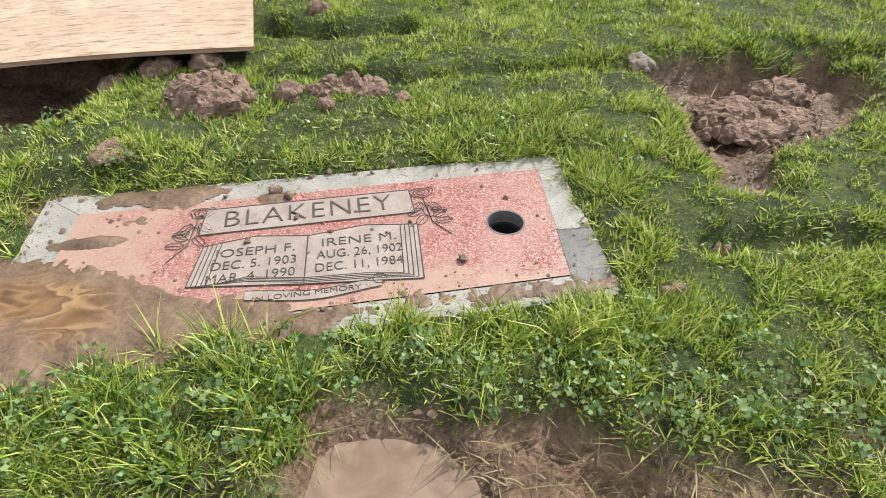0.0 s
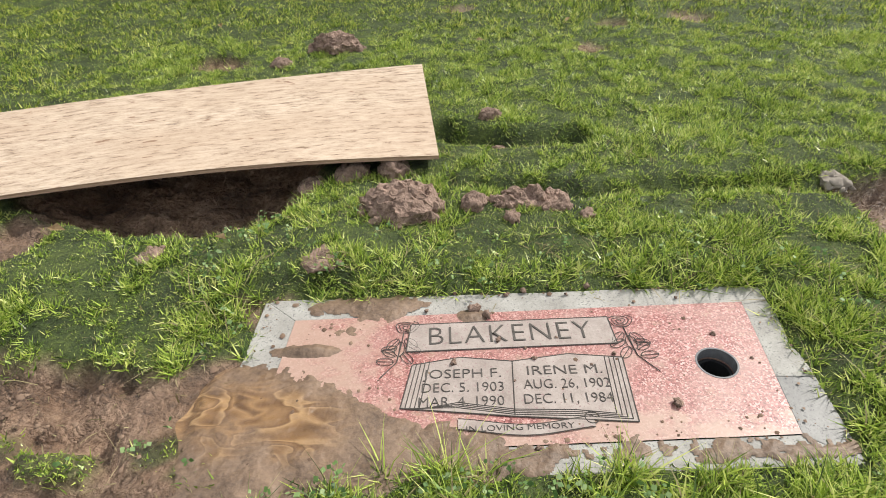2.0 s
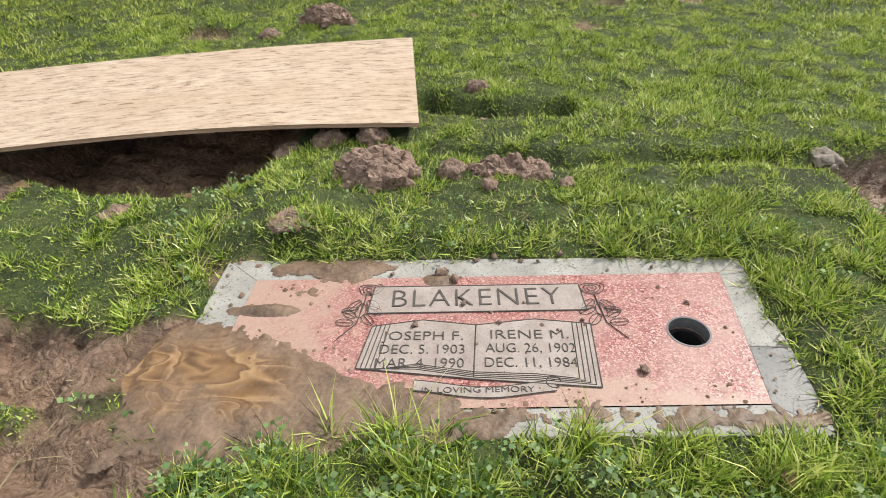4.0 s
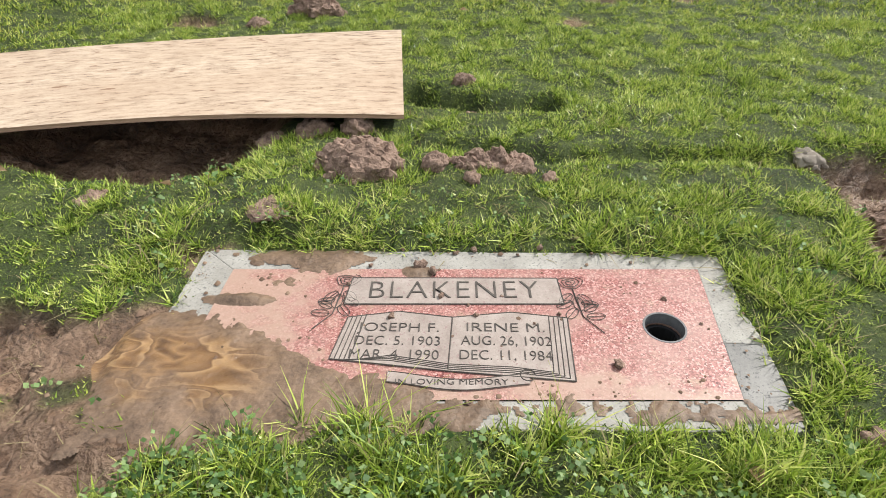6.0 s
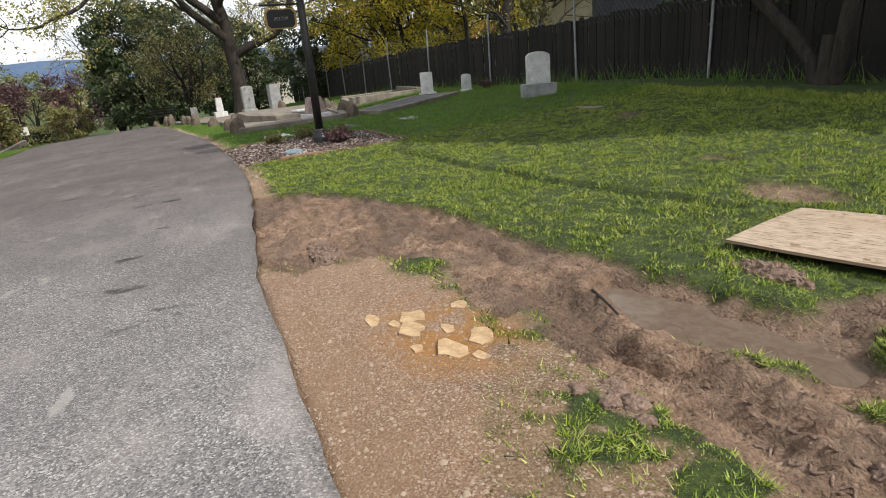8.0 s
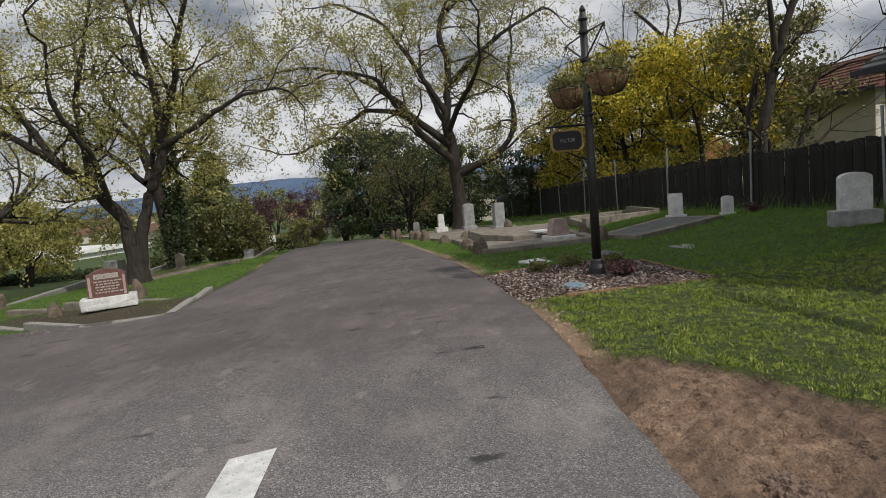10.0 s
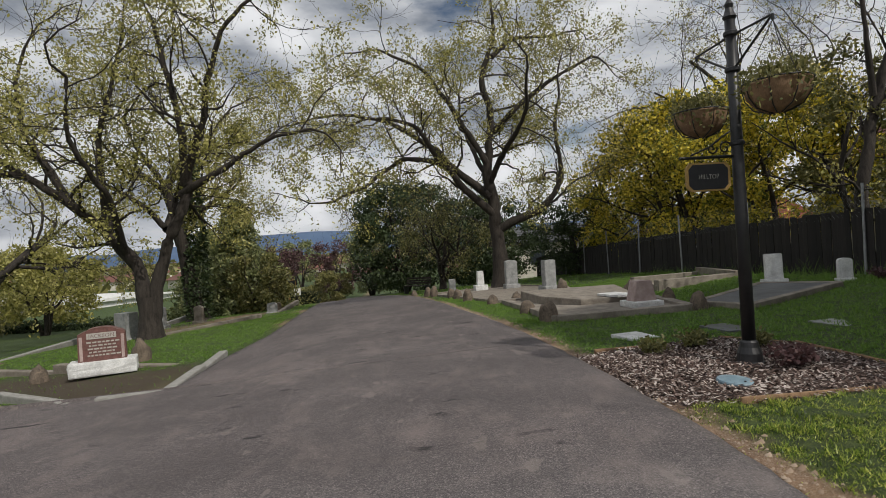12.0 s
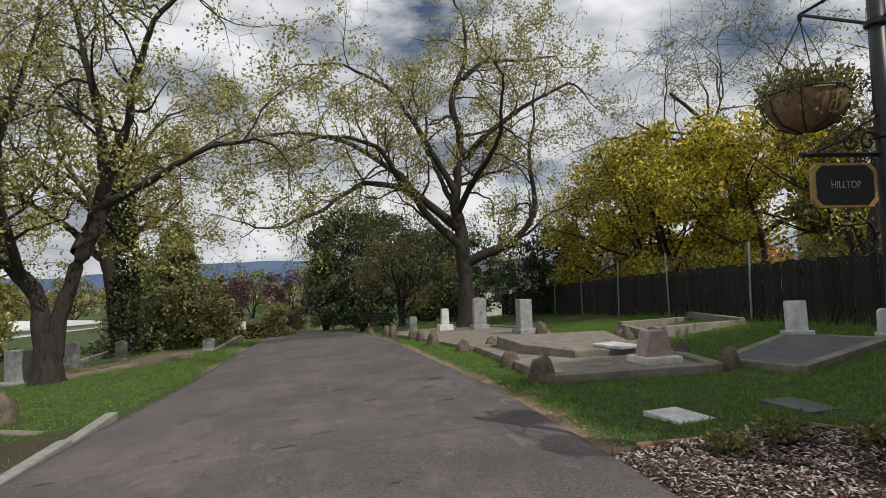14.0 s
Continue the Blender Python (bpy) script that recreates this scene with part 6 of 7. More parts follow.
def town():
    """Small houses and trees down in the valley, too far and many to count."""
    rg = np.random.default_rng(29)
    bm, roofs, pts = bmesh.new(), bmesh.new(), []
    for k in range(260):
        a, d = rg.uniform(-0.62, 0.20), rg.uniform(170, 900)
        x, y = -d * math.cos(a), d * math.sin(a)
        z = float(base_z(np.array([x]), np.array([y]))[0]) + 0.006 * d
        w, h, t = rg.uniform(7, 16), rg.uniform(3, 6.5), rg.uniform(0, 3.1)
        box_bm(w, w * 0.7, h, (x, y, z - 4), rz=t, bm=bm)
        box_bm(w * 1.1, w * 0.8, 2.2, (x, y, z + h - 4), rz=t, taper=0.35, bm=roofs)
        q = rg.normal(0, 1, (70, 3)) * (4.0, 4.0, 2.2)
        pts.append(q + (x + rg.uniform(-25, 25), y + rg.uniform(-25, 25), z + 0.5))
    top = empty("distant_town", Matrix.Identity(4), "pale houses and trees of a town in the valley", "town", kind="stuff")
    part("walls", bm, STUCCO, top)["kind"] = "stuff"
    part("roofs", roofs, ROOF_TILE, top)["kind"] = "stuff"
    ob = new("treetops", leaves_mesh("treetops", np.concatenate(pts), 2.6, OLIVE_LEAF, 30, 1, 0.4, 0.8))
    ob.parent = top
    ob["kind"] = "stuff"


town()


def hills():
    n, rows = 200, 8
    t = np.linspace(-1.3, 1.1, n)
    gt, gr = np.meshgrid(t, np.linspace(0, 1, rows), indexing="ij")
    ridge = 75 + 95 * fbm(gt.ravel() * 3, gt.ravel() * 0, 2.2, 5, 140) + 40 * np.exp(-((gt.ravel() + 0.12) / 0.22) ** 2)
    d = 3000 + 700 * gr.ravel()
    z = -30 + ridge * np.sin(gr.ravel() * 1.57)
    me = np_mesh("backdrop", np.stack([-d * np.cos(gt.ravel()), d * np.sin(gt.ravel()), z], 1), grid_faces(n, rows), HAZED_HILL, soft=True)
    tagged(new("backdrop", me), "hills across the valley, painted blue for haze", "hills", kind="structure")


hills()


# ---- graves ----
def slab_top(poly):
    return max(float(base_z(np.array([x]), np.array([y]))[0]) for x, y in poly)


def kerb_bm(pts, wide, tall, bm=None, closed=False):
    """A kerb along points, standing on the ground, with worn edges."""
    bm = bm or bmesh.new()
    run = list(zip(pts, pts[1:] + pts[:1])) if closed else list(zip(pts, pts[1:]))
    for (ax, ay), (bx, by) in run:
        length, turn = math.hypot(bx - ax, by - ay), math.atan2(by - ay, bx - ax)
        cx, cy = (ax + bx) / 2, (ay + by) / 2
        za, zb = height(ax, ay), height(bx, by)
        box_bm(length + wide * 0.9, wide, tall + 0.1, (cx, cy, (za + zb) / 2 - 0.1), 0.02, bm=bm, rz=turn, ry=0.0)
    return bm


def grave_plot(poly, tall, label, material=None, kerb=0.22, rim=0.05):
    """A slab that follows the slope, inside a kerb."""
    top = tagged(new("grave_plot"), label, "grave plot")
    zs = [float(base_z(np.array([x]), np.array([y]))[0]) for x, y in poly]
    bm = bmesh.new()
    lo = [bm.verts.new((x, y, z - 0.3)) for (x, y), z in zip(poly, zs)]
    hi = [bm.verts.new((x, y, z + tall - rim)) for (x, y), z in zip(poly, zs)]
    n = len(poly)
    bmesh.ops.triangulate(bm, faces=[bm.faces.new(hi)])
    for k in range(n):
        bm.faces.new((lo[k], lo[(k + 1) % n], hi[(k + 1) % n], hi[k]))
    part("slab", bm, material or CONCRETE_OLD, top)
    for k in range(n):
        (ax, ay), (bx, by), za, zb = poly[k], poly[(k + 1) % n], zs[k], zs[(k + 1) % n]
        length, turn, dip = math.hypot(bx - ax, by - ay), math.atan2(by - ay, bx - ax), math.atan2(zb - za, math.hypot(bx - ax, by - ay))
        part("kerb", box_bm(length, kerb, tall + 0.3, (0, 0, -0.3), 0.018), CONCRETE_OLD, top, at=Matrix.Translation(((ax + bx) / 2, (ay + by) / 2, (za + zb) / 2 + 0.004 * (k % 2))) @ Euler((0, -dip, turn)).to_matrix().to_4x4())


grave_plot(PLOT_FRONT, 0.12, "weathered concrete grave plot with a raised kerb")
grave_plot(PLOT_BACK, 0.10, "long weathered concrete plot with headstones")
grave_plot(DARK_SLAB, 0.10, "large dark grave slab with a pale concrete rim", SLAB_DARK, 0.16, 0.012)
tagged(part("inner_step", prism_bm([(-16.9, 0.2), (-16.7, 1.5), (-20.1, 2.15), (-20.0, -0.5), (-18.2, -0.4)], -0.6, slab_top(PLOT_FRONT) + 0.10, 0.03), CONCRETE_OLD), "raised concrete step within the grave plot", "step")
tagged(part("paving_slab", box_bm(0.75, 0.5, 0.05, (-17.0, 1.05, slab_top(PLOT_FRONT) + 0.11), 0.01, rz=0.3), MARBLE), "pale flat stone lying on the plot", "slab")
tagged(part("kerb_plot", kerb_bm(KERB_PLOT, 0.2, 0.2, closed=True), CONCRETE_OLD), "concrete kerb around a grassed grave plot", "kerb")


def corner_stone(x, y, w, h, seed, on=0.0):
    w, h = w * 0.86, h * 0.86
    bm = rock_bm(w, w * 0.9, h, seed, 0.19, 3, 0.12)
    return tagged(part("corner_stone", bm, RUST_STONE, soft=True, at=pose(x, y, height(x, y) - 0.06 + on, 0, 0, seed * 47 % 360)), "rounded brown fieldstone marking a plot's edge", "stone", "plot corner stones")


for k, (x, y, w, h) in enumerate(((-15.15, -0.95, 0.44, 0.50), (-16.95, -0.98, 0.40, 0.42), (-14.7, 1.72, 0.42, 0.46), (-16.2, 1.85, 0.36, 0.42), (-18.7, 2.05, 0.42, 0.5), (-20.55, -1.2, 0.40, 0.38), (-20.4, -0.55, 0.42, 0.40),
                                  (-22.7, -1.65, 0.42, 0.55), (-24.6, -1.8, 0.38, 0.5), (-25.6, -1.95, 0.36, 0.5), (-28.2, -2.45, 0.4, 0.62), (-29.6, -2.65, 0.4, 0.55), (-22.2, 1.25, 0.42, 0.62), (-20.2, 2.6, 0.45, 0.36), (-33.0, -3.2, 0.4, 0.4))):
    corner_stone(x, y, w, h, k + 1)


def headstone(x, y, w, d, h, base_w, base_h, material, label, turn=0, arch=0.0, name="headstone", base_mat=None, lift=0.0, tilt=0.0, taper=1.0):
    """An upright stone on a plinth; its face looks along local -Y."""
    top = empty(name, pose(x, y, height(x, y) - 0.04 + lift, tilt, 0, turn), label, "headstone", "headstones")
    part("plinth", box_bm(base_w, d * 2.0, base_h, (0, 0, 0), 0.02), base_mat or material, top)
    n = 14
    outline = [(-w / 2, 0), (w / 2, 0)]
    if arch:
        outline += [(w / 2 * math.cos(a) * 1.0, (h - arch) + arch * math.sin(a)) for a in np.linspace(0.12, math.pi - 0.12, n)]
    else:
        outline += [(w / 2 * taper, h), (-w / 2 * taper, h)]
    bm = bmesh.new()
    fr = [bm.verts.new((px, -d / 2, base_h - 0.01 + pz)) for px, pz in outline]
    bk = [bm.verts.new((px, d / 2, base_h - 0.01 + pz)) for px, pz in outline]
    bm.faces.new(fr)
    bm.faces.new(bk[::-1])
    for k in range(len(outline)):
        bm.faces.new((fr[k], fr[(k + 1) % len(outline)], bk[(k + 1) % len(outline)], bk[k])[::-1])
    bmesh.ops.bevel(bm, geom=bm.edges[:], offset=0.012, segments=2, affect="EDGES")
    part("stone", bm, material, top)
    return top


headstone(-11.15, 4.75, 0.48, 0.19, 0.64, 0.70, 0.28, MARBLE, "white marble headstone with an arched top on a grey plinth", 68, 0.10, base_mat=GRANITE)
headstone(-17.0, 4.7, 0.36, 0.16, 0.58, 0.52, 0.16, MARBLE, "plain white marble headstone on a low plinth", 70, tilt=-4)
headstone(-15.7, 5.35, 0.27, 0.12, 0.42, 0.32, 0.10, MARBLE, "small white marble headstone beside a dried bush", 75, 0.06)
headstone(-24.2, 1.35, 0.40, 0.34, 0.90, 0.55, 0.16, GRANITE, "square grey granite pillar headstone", 100, lift=0.06)
headstone(-28.6, 0.85, 0.50, 0.26, 1.02, 0.62, 0.2, GRANITE, "tall grey stone headstone with an arched top", 95, 0.10, lift=0.05)
headstone(-29.5, -0.35, 0.30, 0.26, 0.62, 0.55, 0.26, MARBLE, "white stepped marble headstone", 95, taper=0.85, lift=0.05)
headstone(-31.8, -1.4, 0.3, 0.2, 0.55, 0.4, 0.12, GRANITE, "small grey headstone at the plot's far end", 95)
headstone(-15.55, 1.0, 0.50, 0.30, 0.40, 0.62, 0.12, PINK_STONE, "tapered pinkish stone marker on a pale plinth", 98, taper=0.62, lift=0.10, base_mat=MARBLE)
headstone(-24.6, -13.0, 0.55, 0.5, 0.85, 0.7, 0.12, GRANITE, "rough grey block monument beside the oak", 60)
headstone(-30.2, -14.2, 0.5, 0.2, 0.8, 0.7, 0.2, GRANITE, "pale grey headstone near the oak", 75, 0.08)
headstone(-32.0, -13.2, 0.42, 0.2, 0.7, 0.5, 0.15, CONCRETE_OLD, "weathered headstone with a rounded top", 75, 0.12)
headstone(-36.5, -10.6, 0.4, 0.2, 0.4, 0.5, 0.1, RUST_STONE, "low brown headstone by the verge", 80, 0.1)
headstone(-33.5, -10.2, 0.45, 0.25, 0.45, 0.5, 0.1, GRANITE, "low grey headstone by the verge", 80, 0.05)
headstone(-24.5, -20.5, 1.0, 0.3, 0.45, 1.3, 0.15, GRANITE, "low wide pale tomb on the lawn", 60)
headstone(-20.5, -14.6, 0.42, 0.2, 0.42, 0.5, 0.1, RUST_STONE, "small brown headstone on the lawn", 60, 0.1)


def flat_marker(x, y, w, d, material, label, turn, lift=0.02):
    tagged(part("flat_marker", box_bm(w, d, 0.08, (0, 0, -0.06), 0.008), material, at=pose(x, y, height(x, y) + lift - 0.015, 0, 0, turn)), label, "grave marker", "flat markers")


flat_marker(-12.35, -0.45, 0.55, 0.42, MARBLE, "flat white marble marker set in the grass", 12, 0.03)
flat_marker(-12.3, 0.85, 0.62, 0.42, SLAB_DARK, "flat dark bronze-like marker in the grass", 8)
flat_marker(-11.9, 2.2, 0.6, 0.4, GRANITE, "flat grey marker sunk in the grass", 8, 0.0)
flat_marker(-8.6, 4.1, 0.5, 0.35, CONCRETE_OLD, "flat old concrete marker in the shade", 5, 0.0)


def brown_stone():
    """The brown-red family stone on its rough white base, facing the drive."""
    x, y = -15.3, -9.1
    top = empty("headstone", pose(x, y, height(x, y) + 0.04, 0, 0, 111.7), "brown-red granite headstone on a rough white stone base", "headstone", "headstones")
    base = box_bm(1.08, 0.48, 0.26, (0, 0, 0), 0.03)
    bmesh.ops.subdivide_edges(base, edges=base.edges[:], cuts=3, use_grid_fill=True)
    for v in base.verts:
        v.co += Vector((noise.noise(v.co * 9), noise.noise(v.co * 9 + Vector((7, 0, 0))), 0.3 * noise.noise(v.co * 7 + Vector((0, 9, 0))))) * 0.022
    part("plinth", base, MARBLE, top, "rough-hewn white stone base")
    w, h, d = 0.76, 0.60, 0.28
    outline = [(-w / 2, 0), (w / 2, 0), (w / 2 * 0.97, h * 0.82), (w * 0.36, h * 0.90)] + [(w * 0.33 * math.cos(a), h * 0.88 + h * 0.12 * math.sin(a)) for a in np.linspace(0.15, 2.99, 9)] + [(-w * 0.36, h * 0.90), (-w / 2 * 0.97, h * 0.82)]
    bm = bmesh.new()
    fr = [bm.verts.new((px, -d / 2, 0.25 + pz)) for px, pz in outline]
    bk = [bm.verts.new((px, d / 2, 0.25 + pz)) for px, pz in outline]
    bm.faces.new(fr)
    bm.faces.new(bk[::-1])
    for k in range(len(outline)):
        bm.faces.new((fr[k], fr[(k + 1) % len(outline)], bk[(k + 1) % len(outline)], bk[k])[::-1])
    part("stone", bm, FAMILY_RED, top)
    part("name_plate", box_bm(0.46, 0.012, 0.105, (0, -d / 2 - 0.004, 0.25 + 0.40), 0.004), LETTER_PALE, top, "pale name plate")
    text_mesh("JACKSON", 0.095, FAMILY_RED, "lettering", top, pose(0, -d / 2 - 0.013, 0.25 + 0.452, 90), width=0.40)
    for k, ww in enumerate((0.48, 0.40, 0.44, 0.40, 0.46)):
        bars = bmesh.new()
        x0, r = -ww / 2, random.Random(k)
        while x0 < ww / 2:
            bw = r.uniform(0.03, 0.08)
            box_bm(bw, 0.006, 0.026, (x0 + bw / 2, -d / 2 - 0.003, 0.25 + 0.33 - k * 0.058), bm=bars)
            x0 += bw + 0.018
        part("inscription_line", bars, LETTER_PALE, top)
    for s in (-1, 1):
        part("carved_border", box_bm(0.05, 0.012, 0.42, (s * 0.325, -d / 2 - 0.003, 0.28), 0.004), PINK_STONE, top)


brown_stone()
tagged(part("kerb_front", kerb_bm([(-16.1, -7.25), (-14.4, -7.1), (-12.85, -7.0)], 0.16, 0.075), CONCRETE), "pale concrete kerb around a bare grave bed", "kerb", kind="structure")
tagged(part("kerb_side", kerb_bm([(-12.75, -7.02), (-12.6, -7.8), (-12.72, -8.3)], 0.15, 0.095), CONCRETE), "pale concrete kerb around a bare grave bed", "kerb", kind="structure")
tagged(part("kerb_corner", kerb_bm([(-12.80, -8.45), (-13.7, -9.85), (-15.6, -12.4)], 0.15, 0.10), CONCRETE), "pale concrete kerb around a bare grave bed", "kerb", kind="structure")
tagged(part("kerb_back", kerb_bm([(-15.6, -8.0), (-16.6, -10.6), (-17.3, -12.3)], 0.2, 0.10), CONCRETE_OLD), "old concrete kerb behind the grave bed", "kerb", kind="structure")
corner_stone(-15.5, -10.35, 0.42, 0.44, 31)
corner_stone(-17.0, -9.2, 0.5, 0.62, 32)
tagged(part("kerb_left", kerb_bm([(-24.0, -12.0), (-29.0, -9.75), (-40.0, -10.2)], 0.2, 0.12), CONCRETE_OLD), "old concrete kerb along the graves", "kerb", kind="structure")
tagged(part("kerb_far", kerb_bm([(-21.0, -15.2), (-27.5, -15.4), (-40.0, -16.0)], 0.22, 0.14), CONCRETE), "pale concrete kerb between grave rows", "kerb", kind="structure")


# ---- lamp post, sign and baskets ----
LAMP = (-10.17, -0.12)


def lamp_post():
    x, y = LAMP
    z = height(x, y) - 0.02
    top = empty("lamp_post", pose(x, y, z), "black iron lamp post standing in a bark bed", "lamp post")
    part("base", lathe_bm([(0.15, 0), (0.15, 0.03), (0.125, 0.05), (0.12, 0.13), (0.095, 0.19), (0.085, 0.24), (0.068, 0.26)], 20), BLACK_IRON, top, soft=False)
    part("shaft", lathe_bm([(0.066, 0.24), (0.06, 1.6), (0.056, 2.4), (0.05, 3.55)], 18), BLACK_IRON, top, soft=True)
    for zz, rr in ((2.28, 0.075), (3.03, 0.075), (3.40, 0.07)):
        part("collar", lathe_bm([(0.055, zz - 0.03), (rr, zz - 0.015), (rr, zz + 0.015), (0.055, zz + 0.03)], 18), BLACK_IRON, top)
    part("finial", lathe_bm([(0.05, 3.54), (0.07, 3.57), (0.05, 3.61), (0.035, 3.66), (0.045, 3.70), (0.01, 3.76)], 16), BLACK_IRON, top)
    for sx in (1, -1):
        arm = bmesh.new()
        tip = Vector((0.60 * sx, 0.05 * sx, 3.36))
        tube_bm([(0, 0, 3.38), tip], 0.012, 8, arm)
        tube_bm([(0, 0, 3.02), tip], 0.012, 8, arm)
        tube_bm([tip, tip - Vector((0, 0, 0.05))], 0.016, 8, arm)
        part("bracket", arm, BLACK_IRON, top)
    return z


LAMP_Z = lamp_post()


def hanging_sign():
    x, y = LAMP
    top = empty("hanging_sign", pose(x, y, LAMP_Z - 0.11), "black hanging sign with a gold border reading HILLTOP", "sign")
    arm = bmesh.new()
    tube_bm([(0, -0.05, 2.26), (0, -0.62, 2.26)], 0.016, 8, arm)
    part("bracket", arm, BLACK_IRON, top)
    scroll = bmesh.new()
    for c, r, turns in ((-0.13, 0.075, 1), (-0.27, 0.055, -1)):
        tube_bm([(0, c + r * (1 - t / 9.0) * math.cos(turns * t), 2.345 + r * (1 - t / 9.0) * math.sin(turns * t)) for t in np.linspace(0, 7.5, 26)], 0.009, 6, scroll)
    tube_bm([(0, -0.06, 2.52), (0, -0.16, 2.46), (0, -0.30, 2.36), (0, -0.5, 2.285)], 0.010, 6, scroll)
    part("scroll", scroll, BLACK_IRON, top)
    w, h, c = 0.235, 0.145, 0.045

    def cut(k):
        a, b = w * k, h * k
        return [(-a + c, -b), (a - c, -b), (a, -b + c), (a, b - c), (a - c, b), (-a + c, b), (-a, b - c), (-a, -b + c)]

    def plate(k, t):
        bm = prism_bm(cut(k), -t / 2, t / 2, 0.003)
        bm.transform(pose(0, -0.33, 2.06, 90, 0, 90))
        return bm
    part("border", plate(1.0, 0.024), GOLD_TRIM, top, "gold painted border")
    part("board", plate(0.88, 0.034), SIGN_BLACK, top)
    text_mesh("HILLTOP", 0.07, LETTER_PALE, "lettering", top, pose(0.0185, -0.33, 2.06, 90, 0, 90), width=0.21, depth=0.001)
    for s in (-1, 1):
        part("chain", tube_bm([(0, -0.33 + 0.13 * s, 2.20), (0, -0.33 + 0.13 * s, 2.26)], 0.006, 6), BLACK_IRON, top)


hanging_sign()


def hanging_basket(sx, seed):
    x, y = LAMP[0] + 0.60 * sx, LAMP[1] + 0.05 * sx
    z = LAMP_Z + 2.46
    rg = np.random.default_rng(seed)
    top = empty("hanging_basket", pose(x, y, z) @ Matrix.Diagonal((0.86, 0.86, 1, 1)), "coconut-fibre hanging basket with withered trailing plants", "hanging basket", "hanging baskets")
    bowl = lathe_bm([(0.10, 0), (0.22, 0.05), (0.30, 0.14), (0.335, 0.25), (0.325, 0.27), (0.28, 0.24)], 28)
    for v in bowl.verts:
        v.co += Vector((noise.noise(v.co * 8), noise.noise(v.co * 8 + Vector((5, 0, 0))), noise.noise(v.co * 9))) * 0.02
    part("liner", bowl, COCO, top, "ragged coconut-fibre liner", soft=True)
    wires = bmesh.new()
    for k in range(8):
        a = 6.283 * k / 8
        tube_bm([(r * math.cos(a), r * math.sin(a), h) for r, h in ((0.06, -0.012), (0.235, 0.04), (0.318, 0.14), (0.352, 0.27))], 0.007, 5, wires)
    tube_bm([(0.352 * math.cos(a), 0.352 * math.sin(a), 0.27) for a in np.linspace(0, 6.2832, 29)], 0.008, 5, wires)
    part("wire_frame", wires, BLACK_IRON, top)
    for k in range(3):
        a = 2.094 * k
        part("chain", tube_bm([(0.34 * math.cos(a), 0.34 * math.sin(a), 0.27), (0, 0, 0.85)], 0.005, 5), BLACK_IRON, top)
    n = 900
    a, r = 6.283 * rg.random(n), 0.36 * np.sqrt(rg.random(n))
    pts = np.stack([r * np.cos(a), r * np.sin(a), 0.27 + 0.22 * rg.random(n) * (1 - r)], 1)
    edge = 260
    a2 = 6.283 * rg.random(edge)
    pts = np.concatenate([pts, np.stack([0.37 * np.cos(a2), 0.37 * np.sin(a2), 0.27 - 0.22 * rg.random(edge) ** 2], 1)])
    new("foliage", leaves_mesh("foliage", pts, 0.055, OLIVE_LEAF, seed, 1, 0.02, 0.5)).parent = top
    sp = bmesh.new()
    for k in range(46):
        a, ln = 6.283 * rg.random(), rg.uniform(0.15, 0.34)
        tube_bm([(0.1 * math.cos(a), 0.1 * math.sin(a), 0.25), (ln * 0.6 * math.cos(a), ln * 0.6 * math.sin(a), 0.30 + ln * 0.6), (ln * 1.1 * math.cos(a), ln * 1.1 * math.sin(a), 0.28 + ln * 0.5)], [0.006, 0.004, 0.001], 3, sp)
    part("stems", sp, OLIVE_LEAF, top)["kind"] = "stuff"


hanging_basket(1, 5)
hanging_basket(-1, 9)


def utility_lid():
    x, y = -9.47, -0.70
    top = empty("utility_box", pose(x, y, height(x, y), 3, 2, 20), "blue-grey plastic irrigation box lid in bark mulch", "utility box")
    bm = lathe_bm([(0.145, -0.04), (0.15, 0.03), (0.14, 0.042), (0.08, 0.046)], 26)
    bm.transform(Matrix.Diagonal((1.15, 0.85, 1, 1)))
    part("lid", bm, LID_BLUE, top, soft=False)
    part("bolt", lathe_bm([(0.012, 0.045), (0.012, 0.052)], 8, at=(0.11, 0, -0.002)), BLACK_IRON, top)


utility_lid()


def mulch():
    rg = np.random.default_rng(77)
    n = 20000
    x, y = rg.uniform(-11.7, -8.6, n), rg.uniform(-1.75, 1.0, n)
    ok = sd_poly(MULCH_BED, x, y) < 0.08 * rg.random(n)
    x, y = x[ok], y[ok]
    n = len(x)
    z = ground_z(x, y) + 0.03 * rg.random(n) ** 1.5
    L, W, T = rg.uniform(0.02, 0.075, n), rg.uniform(0.008, 0.022, n), 0.006
    a, tilt = rg.random(n) * 6.283, rg.normal(0, 0.35, n)
    ux, uy, uz = np.cos(a) * np.cos(tilt), np.sin(a) * np.cos(tilt), np.sin(tilt)
    vx, vy = -np.sin(a), np.cos(a)
    c = np.stack([x, y, z], 1)
    U, V, N = np.stack([ux, uy, uz], 1) * (L / 2)[:, None], np.stack([vx, vy, 0 * vx], 1) * (W / 2)[:, None], np.array([0, 0, T])
    P = np.stack([c - U - V, c + U - V, c + U + V, c - U + V, c + N], 1).reshape(-1, 3)
    i = np.arange(n)[:, None] * 5
    F = np.concatenate([i + np.array([[0, 1, 4]]), i + np.array([[1, 2, 4]]), i + np.array([[2, 3, 4]]), i + np.array([[3, 0, 4]])])
    tagged(new("bark_mulch", np_mesh("bark_mulch", P, F, CHIP)), "brown and bleached bark chips around the lamp post", "mulch", kind="stuff")


